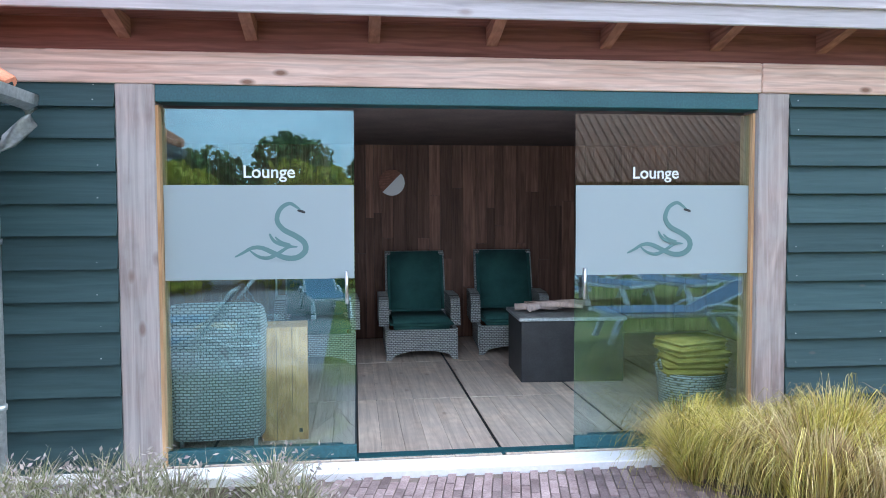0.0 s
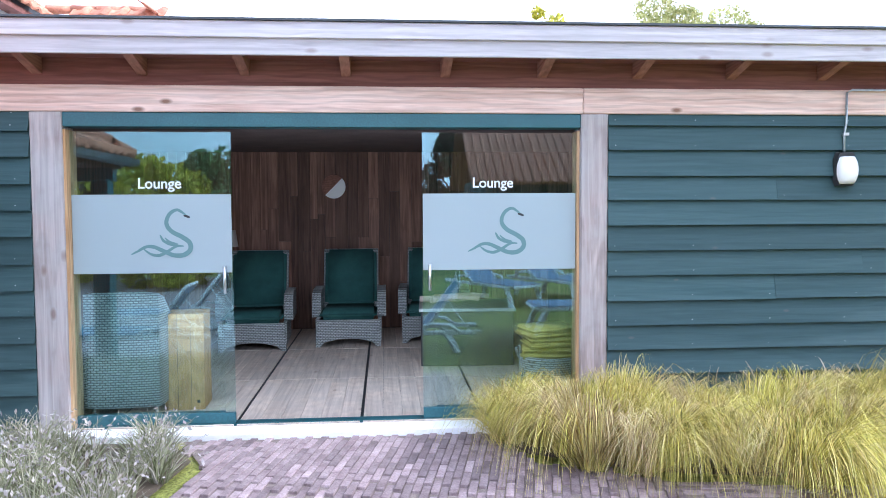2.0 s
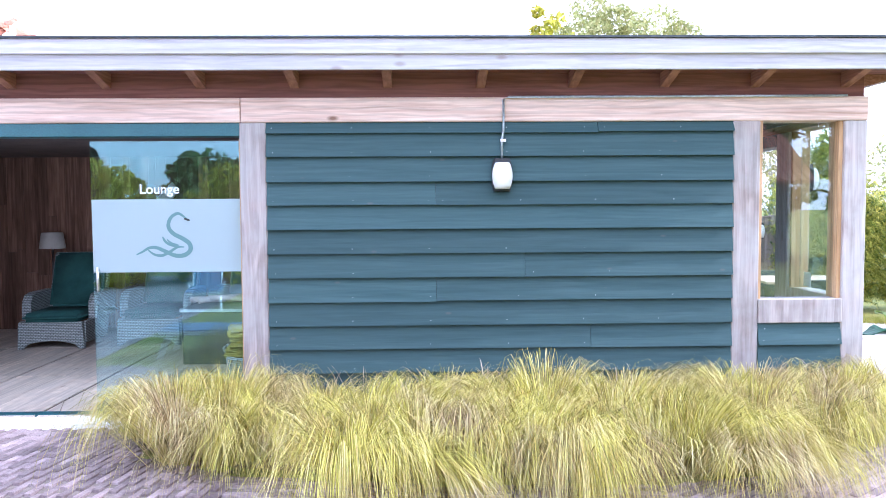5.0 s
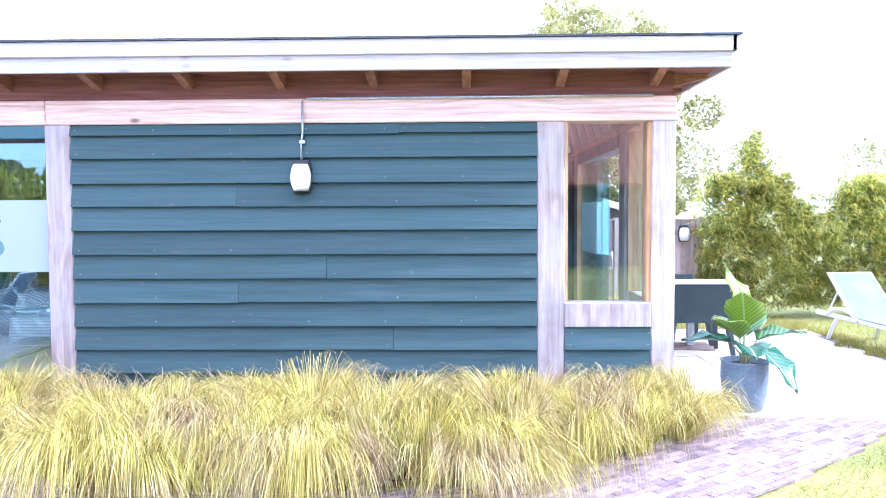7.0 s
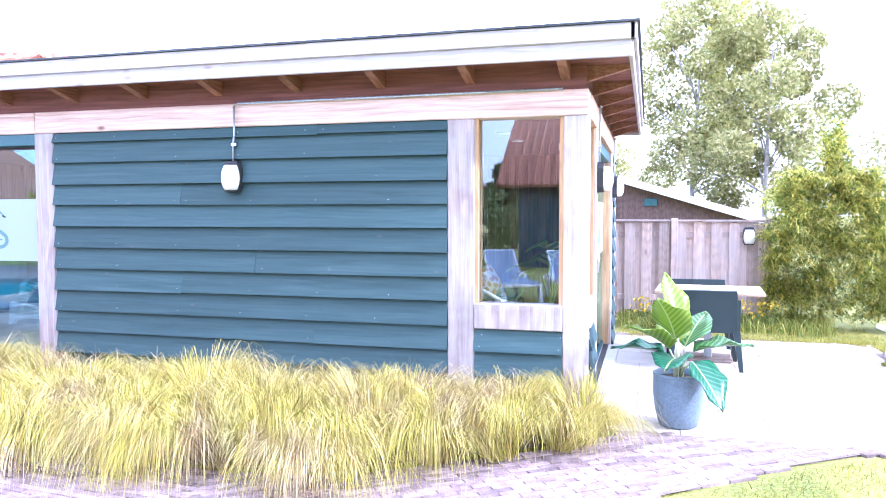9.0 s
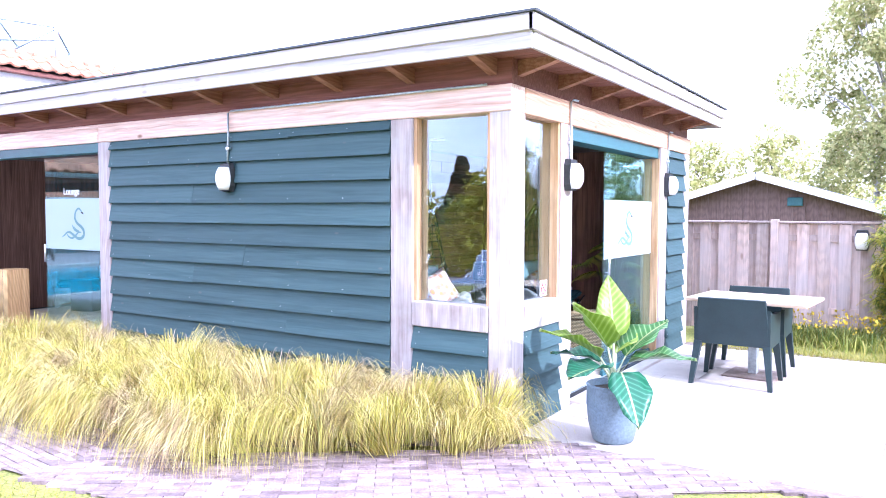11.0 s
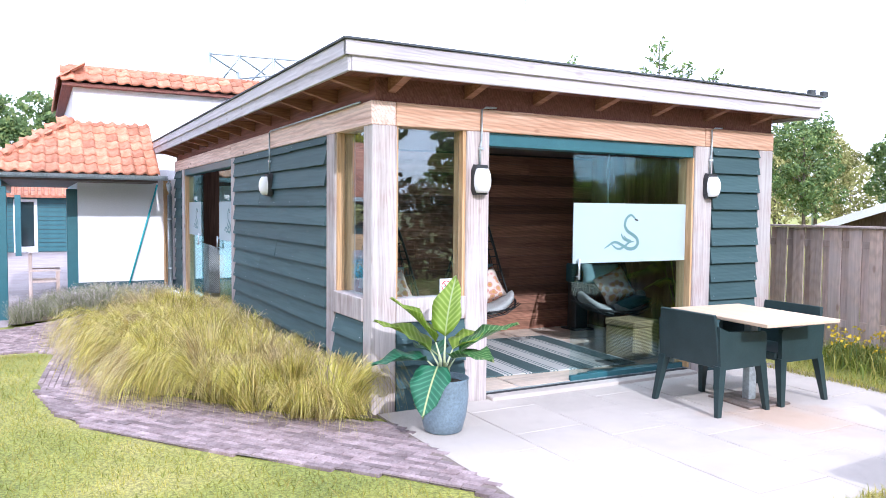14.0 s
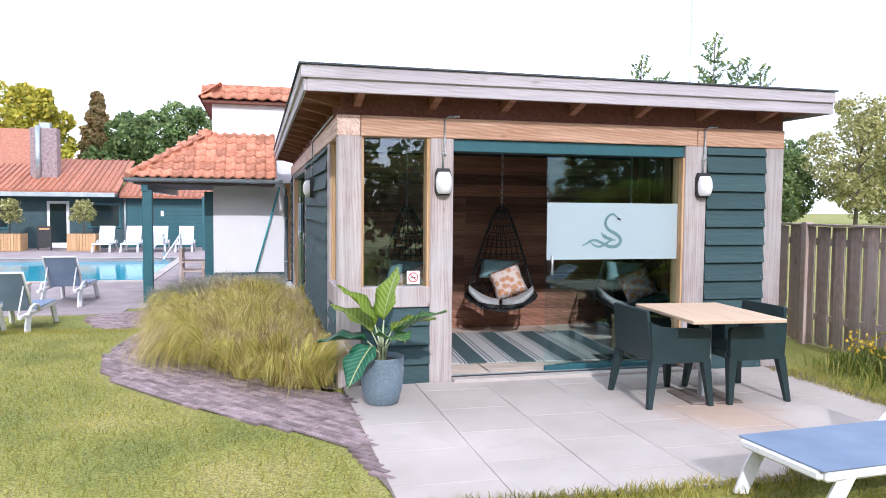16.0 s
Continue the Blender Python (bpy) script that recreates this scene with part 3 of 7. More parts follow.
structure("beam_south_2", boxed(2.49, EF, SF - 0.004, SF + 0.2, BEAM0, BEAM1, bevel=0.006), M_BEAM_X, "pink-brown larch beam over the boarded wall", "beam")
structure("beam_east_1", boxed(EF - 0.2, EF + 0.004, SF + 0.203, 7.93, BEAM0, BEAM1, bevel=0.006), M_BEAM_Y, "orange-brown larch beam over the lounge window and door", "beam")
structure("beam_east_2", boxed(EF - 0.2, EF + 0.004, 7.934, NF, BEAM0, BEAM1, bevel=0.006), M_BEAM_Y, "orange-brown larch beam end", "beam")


def siding(name, axis, a0, a1, face, z_top, z_low, mat, label, cuts, out, first=2.158):
    """Lapped boards on a wall; each one leans out at its foot. out: which way is outside along the other axis."""
    wall = structure(name, boxed(*((a0, a1, face - out * 0.03, face - out * 0.12) if axis == "x" else (face - out * 0.12, face - out * 0.03, a0, a1)), z_low, z_top), M_DARK, label, "wall")
    lines = [first - 0.1803 * k for k in range(14)]
    rnd = random.Random(name)
    top = z_top
    k = 0
    nails = bmesh.new()
    for foot in lines:
        if foot > z_top - 0.02:
            continue
        foot = max(foot, z_low)
        if top - foot < 0.03:
            break
        xs = [a0] + sorted(c for r, c in cuts if r == k) + [a1]
        for s0, s1 in zip(xs, xs[1:]):
            bm = bmesh.new()
            j = rnd.uniform(-0.004, 0.004)
            tp = min(top + 0.03, z_top)
            prof = [(0.023, foot + j), (-0.010, foot + j), (-0.036, tp), (-0.020, tp)]
            ends = []
            for s in (s0 + 0.001, s1 - 0.001):
                wob = rnd.uniform(-0.003, 0.003)
                ends.append([bm.verts.new((s, face + out * (d + wob * (d > 0)), z) if axis == "x" else (face + out * (d + wob * (d > 0)), s, z)) for d, z in prof])
            for i in range(4):
                bm.faces.new((ends[0][i], ends[0][(i + 1) % 4], ends[1][(i + 1) % 4], ends[1][i]))
            bm.faces.new(ends[0][::-1])
            bm.faces.new(ends[1])
            bmesh.ops.recalc_face_normals(bm, faces=bm.faces)
            part("board", bm, mat, wall)
            q = s0 + 0.05
            while q < s1:
                for dz in (0.035, 0.12):
                    e = q + rnd.uniform(-0.012, 0.012)
                    d = out * (0.0225 - 0.23 * dz)
                    box(nails, *((e - 0.003, e + 0.003, face + d - 0.002, face + d + 0.002) if axis == "x" else (face + d - 0.002, face + d + 0.002, e - 0.003, e + 0.003)), foot + dz - 0.003, foot + dz + 0.003)
                q += 0.58
        top, k = foot, k + 1
    part("nail_heads", nails, M_GALV, wall, "small pale nail heads", "stuff")
    return wall


slate = "slate-blue lapped timber boards with nail heads"
siding("wall_south_1", "x", 2.672, 6.18, SF, BEAM0, 0.0, M_BOARD_X, slate, [(0, 5.15), (3, 3.93), (7, 3.93), (9, 5.1), (6, 4.6), (11, 4.4)], -1)
siding("wall_south_2", "x", 6.385, 7.03, SF, 0.70, 0.0, M_BOARD_X, slate, [], -1)
siding("wall_south_3", "x", WF, -1.318, SF, BEAM0, 0.0, M_BOARD_X, slate, [], -1, 2.107)
siding("wall_east_1", "y", SF + 0.212, 5.222, EF, 0.70, 0.0, M_BOARD_Y, slate, [], 1)
siding("wall_east_2", "y", 8.046, 8.72, EF, BEAM0, 0.0, M_BOARD_Y, slate, [], 1)
structure("wall_north", boxed(WF, EF - 0.205, NF - 0.1, NF - 0.01, 0.0, BEAM1), M_DARK, "dark outer boards of the rear wall", "wall")
structure("wall_west", boxed(WF, WF + 0.1, SF + 0.2, NF - 0.1, 0.0, BEAM1), M_DARK, "dark boards of the end wall", "wall")
structure("partition", boxed(4.33, 4.43, SF + 0.2, NF - 0.1, 0.0, DECK), M_DARK, "dark inner wall between lounge and swing room", "wall")
structure("window_sill_south", boxed(6.385, 7.03, SF - 0.01, SF + 0.15, 0.70, 0.885, bevel=0.006), M_POST, "grey larch sill beam under the corner window", "sill")
structure("window_sill_east", boxed(EF - 0.15, EF + 0.01, SF + 0.212, 5.222, 0.70, 0.885, bevel=0.006), M_POST, "grey larch sill beam under the corner window", "sill")
# fresh wooden reveals inside the openings
for nm, b in (("reveal_1", (-1.106, -1.09, SF + 0.02, SF + 0.2, 0.05, 2.12)), ("reveal_2", (2.46, 2.476, SF + 0.05, SF + 0.2, 0.05, 2.12)),
              ("reveal_3", (EF - 0.2, EF - 0.02, 7.79, 7.81, 0.05, 2.12)), ("reveal_4", (6.385, 6.41, SF + 0.02, SF + 0.17, 0.885, BEAM0)),
              ("reveal_5", (EF - 0.17, EF - 0.02, 5.195, 5.222, 0.885, BEAM0)), ("reveal_6", (7.0, 7.03, SF + 0.03, SF + 0.17, 0.885, BEAM0)),
              ("reveal_7", (EF - 0.17, EF - 0.03, SF + 0.212, SF + 0.235, 0.885, BEAM0))):
    structure(nm, boxed(*b), M_REVEAL, "fresh orange larch lining of the opening", "trim")
w1 = tagged(part("window_1", boxed(6.41, 7.0, SF + 0.085, SF + 0.097, 0.885, BEAM0), M_WGLASS), "clear fixed pane facing the grass bed", "window", kind="structure")
w2 = tagged(part("window_2", boxed(EF - 0.097, EF - 0.085, SF + 0.235, 5.195, 0.885, BEAM0), M_WGLASS), "clear fixed pane facing the terrace", "window", kind="structure")
for w in (w1, w2):
    w.visible_shadow = False

# ---- roof ----
RX0, RX1, RY0, RY1 = -2.35, 7.52, 4.06, 9.24
structure("roof", boxed(RX0 + 0.03, RX1 - 0.03, RY0 + 0.03, RY1 - 0.03, 2.66, 2.765), M_FELT, "flat dark felt roof of the lodge", "roof")
bm = bmesh.new()
k = RY0 + 0.03
while k < RY1 - 0.05:
    box(bm, RX0 + 0.03, RX1 - 0.03, k, min(k + 0.135, RY1 - 0.03), DECK, 2.655)
    k += 0.14
structure("ceiling", bm, M_SOFFIT, "red-brown boards under the roof", "ceiling")
for nm, b, mt in (("fascia_south", (RX0, RX1 - 0.02, RY0 + 0.012, RY0 + 0.04, 2.565, 2.69), M_FASCIA_X), ("fascia_south_top", (RX0, RX1, RY0 - 0.012, RY0 + 0.03, 2.672, 2.778), M_FASCIA_X),
                  ("fascia_east", (RX1 - 0.04, RX1 - 0.012, RY0 + 0.04, RY1, 2.565, 2.69), M_FASCIA_Y), ("fascia_east_top", (RX1 - 0.03, RX1 + 0.012, RY0 - 0.012, RY1, 2.672, 2.778), M_FASCIA_Y),
                  ("fascia_north", (RX0, RX1 - 0.04, RY1 - 0.03, RY1, 2.565, 2.778), M_FASCIA_X), ("fascia_west", (RX0 - 0.03, RX0, RY0, RY1, 2.565, 2.778), M_FASCIA_Y)):
    structure(nm, boxed(*b, bevel=0.004), mt, "silver-grey weathered fascia board along the roof edge", "fascia")
bm = bmesh.new()
box(bm, RX0 - 0.03, RX1 + 0.03, RY0 - 0.03, RY0 + 0.05, 2.779, 2.793)
box(bm, RX1 - 0.05, RX1 + 0.03, RY0 + 0.05, RY1 + 0.02, 2.779, 2.793)
structure("roof_edge", bm, M_FELT, "dark metal drip edge on the roof", "trim")
for i in range(14):
    x = 7.04 - 0.692 * i
    bm = boxed(-0.033, 0.033, RY0 + 0.045, SF + 0.3, BEAM1 + 0.001, DECK)
    for v in bm.verts:
        if v.co.y < SF - 0.1 and v.co.z < 2.5:
            v.co.z = 2.572
    ob = part("rafter_south_%d" % (i + 1), bm, M_RAFTER, loc=(x, 0, 0))
    tagged(ob, "brown rafter end under the eaves", "rafter", "rafters", "structure")
for i in range(7):
    y = 4.56 + 0.68 * i
    bm = boxed(EF - 0.3, RX1 - 0.045, -0.033, 0.033, BEAM1 + 0.001, DECK)
    for v in bm.verts:
        if v.co.x > EF + 0.1 and v.co.z < 2.5:
            v.co.z = 2.572
    ob = part("rafter_east_%d" % (i + 1), bm, M_RAFTER, loc=(0, y, 0))
    tagged(ob, "brown rafter end under the eaves", "rafter", "rafters", "structure")

for nm, b in (("blocking_south", (WF, EF - 0.02, SF + 0.03, SF + 0.06, BEAM1 + 0.001, DECK)), ("blocking_east", (EF - 0.06, EF - 0.03, SF + 0.06, NF, BEAM1 + 0.001, DECK))):
    structure(nm, boxed(*b), M_SOFFIT, "red-brown boards between the rafters", "trim")

# ---- rooms ----
structure("floor", boxed(WF, EF - 0.02, SF + 0.02, NF - 0.1, -0.04, 0.03), M_DARK, "dark sub-floor of the lodge", "floor")
structure("threshold_south", boxed(-1.106, 2.476, SF - 0.17, SF + 0.02, -0.02, 0.045, bevel=0.006), M_PLASTER, "whitish concrete threshold below the sliding doors", "threshold")
structure("plinth_south", boxed(WF, -1.11, SF - 0.15, SF - 0.002, -0.1, 0.05, bevel=0.006), M_PLASTER, "whitish concrete plinth strip under the boards", "plinth")
structure("threshold_east", boxed(EF - 0.02, EF + 0.10, 5.438, 7.81, -0.02, 0.035, bevel=0.006), M_SLAB, "pale threshold strip of the terrace door", "threshold")
structure("ceiling_inner", boxed(WF + 0.1, EF - 0.2, SF + 0.2, NF - 0.1, 2.30, 2.36), M_CEIL, "dark brown ceiling of the rooms", "ceiling")


# ---- sliding doors ----
def text_mesh(body, size):
    cu = bpy.data.curves.new("letters", "FONT")
    cu.body, cu.size, cu.extrude, cu.align_x, cu.offset = body, size, 0.0008, "CENTER", 0.0014
    ob = new("letters", cu)
    me = bpy.data.meshes.new_from_object(ob.evaluated_get(bpy.context.evaluated_depsgraph_get()))
    bpy.data.objects.remove(ob)
    return me


def ribbon(pts, width):
    """A flat brush stroke in the xz plane, thin at both ends."""
    bm = bmesh.new()
    n = len(pts)
    fine = []
    for i in range(n - 1):
        p0, p1, p2, p3 = (Vector(pts[max(0, min(n - 1, j))]) for j in (i - 1, i, i + 1, i + 2))
        for k in range(6):
            t = k / 6
            fine.append(0.5 * (2 * p1 + (p2 - p0) * t + (2 * p0 - 5 * p1 + 4 * p2 - p3) * t * t + (3 * p1 - p0 - 3 * p2 + p3) * t ** 3))
    fine.append(Vector(pts[-1]))
    left, right = [], []
    for i, p in enumerate(fine):
        d = (fine[min(i + 1, len(fine) - 1)] - fine[max(i - 1, 0)]).normalized()
        w = width * (0.12 + 0.88 * math.sin(math.pi * min(1, (i + 0.5) / len(fine))) ** 0.6) / 2
        left.append((p.x - d.y * w, 0, p.y + d.x * w))
        right.append((p.x + d.y * w, 0, p.y - d.x * w))
    return strip(bm, left, right, 0.0015)


def glass_leaf(name, label, width, loc, rz, logo, handle_x, mirror=False, letters=True, mid=0.54):
    """A frameless sliding pane with foot rail, frosted band, emblem, letters and a bar handle. It stands along x."""
    d = thing(name, label, "door", loc, rz, kind="structure")
    p = part("pane", boxed(0, width, -0.005, 0.005, 0.04, 2.06), (M_GLASS if letters else M_GLASS_E) if logo else M_GLASS2, d, "clear coated glass pane")
    p.visible_shadow = False
    part("rail", boxed(0, width, -0.016, 0.016, 0, 0.075 if loc[0] < 5 else 0.048, bevel=0.003), M_TEAL, d, "teal aluminium foot rail")
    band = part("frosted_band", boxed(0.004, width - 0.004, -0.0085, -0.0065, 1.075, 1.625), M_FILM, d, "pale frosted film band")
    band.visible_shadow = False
    if logo:
        c = width * mid
        sx = -1 if mirror else 1
        f = lambda pts: [(c + sx * (x - 800) * 0.00246, 1.35 + (147 - y) * 0.00246) for x, y in pts]
        for k, (q, w) in enumerate((([(880, 99), (868, 88), (850, 79), (829, 92), (821, 118), (835, 140), (864, 156), (884, 172), (886, 192), (868, 207), (840, 208), (812, 196), (785, 184), (762, 184), (740, 196), (722, 205)], 0.033),
                                    ([(757, 190), (776, 204), (798, 208), (820, 199), (846, 183), (868, 182)], 0.022), ([(803, 150), (812, 166), (832, 177), (860, 181)], 0.020),
                                    ([(816, 158), (830, 170), (852, 176)], 0.014))):
            part("emblem_stroke", ribbon(f(q), w), M_LOGO, band, "grey-green swan emblem stroke").location = (0, -0.0105 - 0.0006 * k, 0)
        part("emblem_beak", ribbon(f([(869, 95), (880, 98), (887, 101)]), 0.016), M_DARK, band, "dark beak of the emblem").location = (0, -0.0135, 0)
        if letters:
            t = part_mesh("lettering", text_mesh("Lounge", 0.102), M_LETTER, d, "white letters reading Lounge")
            t.matrix_basis = pose(width * (mid - 0.01) + (0.02 if mid > 0.5 else 0.0), -0.0062, 1.668, 90, 0, 0)
    if handle_x is not None:
        bm = tube(bmesh.new(), [(handle_x, -0.045, 0.93), (handle_x, -0.045, 1.12)], 0.011, 10)
        tube(bm, [(handle_x, -0.045, 0.955), (handle_x, -0.004, 0.955)], 0.006)
        tube(bm, [(handle_x, -0.045, 1.095), (handle_x, -0.004, 1.095)], 0.006)
        part("door_handle", bm, M_STEEL, d, "white steel bar handle")
    return d


lab = "glass sliding door with frosted emblem band, teal rail"
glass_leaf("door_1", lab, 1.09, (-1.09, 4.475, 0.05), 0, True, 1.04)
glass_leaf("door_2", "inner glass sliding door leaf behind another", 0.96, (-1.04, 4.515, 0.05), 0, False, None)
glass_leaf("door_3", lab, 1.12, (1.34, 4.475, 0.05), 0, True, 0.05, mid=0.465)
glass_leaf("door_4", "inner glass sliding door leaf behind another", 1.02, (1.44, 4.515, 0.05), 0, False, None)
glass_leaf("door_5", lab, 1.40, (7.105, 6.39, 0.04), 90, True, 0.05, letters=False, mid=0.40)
glass_leaf("door_6", "inner glass sliding door leaf behind another", 1.18, (7.065, 6.52, 0.04), 90, False, None)
glass_leaf("door_7", "inner glass sliding door leaf behind another", 1.0, (7.03, 6.66, 0.04), 90, False, None)
structure("header_rail_south", boxed(-1.106, 2.476, 4.40, 4.55, 2.138, BEAM0, bevel=0.004), M_TEAL, "teal aluminium header rail of the sliding doors", "rail")
structure("header_rail_east", boxed(7.0, 7.17, 5.438, 7.81, 2.125, BEAM0, bevel=0.004), M_TEAL, "teal aluminium header rail of the sliding doors", "rail")
structure("floor_track_south", boxed(-1.106, 2.476, 4.45, 4.54, 0.03, 0.05), M_TEAL, "teal floor track of the sliding doors", "rail")
structure("floor_track_east", boxed(7.01, 7.13, 5.438, 7.81, 0.03, 0.042), M_GALV, "grey floor track of the terrace door", "rail")


# ---- terrace furniture ----
def wall_lamp(loc, rz, up, run=0.15):
    """A bulkhead lamp: dark bracket, barrel-shaped opal diffuser, conduit up the wall."""
    t = thing("wall_lamp", "white opal bulkhead lamp on a dark bracket, unlit", "wall lamp", loc, rz, "outdoor wall lamps")
    bm = bmesh.new()
    prof = [(-0.06, -0.115), (0.06, -0.115), (0.076, -0.07), (0.076, 0.085), (0.056, 0.135), (-0.056, 0.135), (-0.076, 0.085), (-0.076, -0.07)]
    a = [bm.verts.new((x, 0, z)) for x, z in prof]
    b = [bm.verts.new((x * 0.93, -0.05, z * 0.95)) for x, z in prof]
    bm.faces.new(a)
    bm.faces.new(b[::-1])
    for i in range(8):
        bm.faces.new((a[i], b[i], b[(i + 1) % 8], a[(i + 1) % 8]))
    bmesh.ops.recalc_face_normals(bm, faces=bm.faces)
    part("bracket", bm, M_DARK, t, "dark grey bracket")
    bm = bmesh.new()
    rows = []
    for i in range(9):
        z = -0.098 + 0.196 * i / 8
        w = 0.076 * (1 - 0.30 * abs(2 * i / 8 - 1) ** 2.2)
        d = 0.080 * (1 - 0.42 * abs(2 * i / 8 - 1) ** 2.5)
        rows.append([bm.verts.new((w * math.cos(math.pi * k / 10), -0.048 - d * math.sin(math.pi * k / 10), z)) for k in range(11)])
    for r0, r1 in zip(rows, rows[1:]):
        for k in range(10):
            bm.faces.new((r0[k], r1[k], r1[k + 1], r0[k + 1])).smooth = True
    bm.faces.new(rows[0])
    bm.faces.new(rows[-1][::-1])
    bmesh.ops.recalc_face_normals(bm, faces=bm.faces)
    part("diffuser", bm, M_PLASTIC_W, t, "white opal diffuser")
    if up:
        pts = [(0, -0.012, 0.12), (0, -0.012, 0.26), (0.012, -0.014, 0.34), (0.012, -0.014, up - 0.02), (0.05, -0.016, up), (run, -0.016, up + 0.004)]
        part("conduit", tube(bmesh.new(), pts, 0.0085, 8), M_GALV, t, "grey cable conduit")
        part("clip", boxed(-0.012, 0.03, -0.024, 0, 0.255, 0.275), M_STEEL, t)
    return t


wall_lamp((4.425, SF - 0.012, 1.83), 0, 0.585, 2.6)
wall_lamp((EF + 0.004, 5.335, 1.83), 90, 0.60)
wall_lamp((EF + 0.004, 7.99, 1.84), 90, 0.58)
wall_lamp((8.95, 10.10, 1.22), 0, 0)


def armchair(loc, rz):
    """A boxy resin armchair with splayed tapered legs. It faces +y."""
    c = thing("garden_chair", "dark green-black resin armchair pushed to the table", "chair", loc, rz, "chairs at the terrace table")
    part("seat", boxed(-0.27, 0.27, -0.22, 0.27, 0.37, 0.435, bevel=0.012), M_CHAIR, c)
    bm = strip(bmesh.new(), [(-0.30, -0.235, 0.37), (-0.30, -0.262, 0.60), (-0.285, -0.285, 0.79)], [(0.30, -0.235, 0.37), (0.30, -0.262, 0.60), (0.285, -0.285, 0.79)], 0.03)
    bmesh.ops.bevel(bm, geom=bm.edges[:], offset=0.006, segments=1, affect="EDGES")
    part("backrest", bm, M_CHAIR, c)
    for s in (-1, 1):
        bm = bmesh.new()
        prof = [(-0.25, 0.36), (0.26, 0.36), (0.27, 0.60), (0.255, 0.635), (-0.02, 0.645), (-0.16, 0.655), (-0.275, 0.70)]
        a = [bm.verts.new((s * 0.285, y, z)) for y, z in prof]
        b = [bm.verts.new((s * 0.322, y, z)) for y, z in prof]
        bm.faces.new(a)
        bm.faces.new(b[::-1])
        for i in range(len(prof)):
            j = (i + 1) % len(prof)
            bm.faces.new((a[i], b[i], b[j], a[j]))
        bmesh.ops.recalc_face_normals(bm, faces=bm.faces)
        part("armrest", bm, M_CHAIR, c)
        for y0, y1 in ((-0.225, -0.285), (0.235, 0.27)):
            bm = boxed(-0.032, 0.032, -0.036, 0.036, 0, 0.39)
            for v in bm.verts:
                k = 1 - v.co.z / 0.39
                v.co.x = v.co.x * (1 - 0.42 * k) + s * (0.29 + 0.045 * k)
                v.co.y = v.co.y * (1 - 0.42 * k) + y0 + (y1 - y0) * k
            part("leg", bm, M_CHAIR, c)
    return c


armchair((8.165, 7.02, 0.005), 0)
armchair((8.17, 7.735, 0.005), 180)
t = thing("terrace_table", "square table with pale wooden top on a steel pedestal", "table", (8.24, 7.40, 0.005), -4)
part("tabletop", boxed(-0.53, 0.53, -0.40, 0.40, 0.715, 0.745, bevel=0.005), M_TABLE, t, "pale oak-coloured tabletop")
part("pedestal", boxed(-0.04, 0.04, -0.04, 0.04, 0.02, 0.70, bevel=0.006), M_GALV, t, "grey steel pedestal")
part("base_plate", boxed(-0.23, 0.23, -0.23, 0.23, 0.0, 0.018, bevel=0.005), surface("rusty_steel", (0.20, 0.15, 0.12), (0.36, 0.30, 0.27), 0.6, 6, 60, 0.2, 0.5), t, "rust-stained steel base plate")
part("top_bracket", boxed(-0.2, 0.2, -0.05, 0.05, 0.695, 0.714), M_DARK, t)


def big_leaf(length, width, bend):
    """A broad pointed leaf with a fold along its rib and waved edges; it grows along +y from the origin."""
    bm = bmesh.new()
    n = 9
    rows = []
    for i in range(n + 1):
        u = i / n
        w = width * math.sin(math.pi * min(1, u ** 0.72)) ** 0.85 / 2 + 0.002
        y, z = length * u, -bend * u * u * length
        wav = 0.02 * math.sin(u * 14)
        rows.append([bm.verts.new((k * w, y, z + abs(k) * w * 0.35 + (abs(k) == 1) * wav)) for k in (-1, -0.5, 0, 0.5, 1)])
    for a, b in zip(rows, rows[1:]):
        for k in range(4):
            bm.faces.new((a[k], a[k + 1], b[k + 1], b[k])).smooth = True
    r = bmesh.ops.extrude_face_region(bm, geom=bm.faces[:])
    for v in r["geom"]:
        if isinstance(v, bmesh.types.BMVert):
            v.co.z -= 0.0025
    bmesh.ops.recalc_face_normals(bm, faces=bm.faces)
    return bm


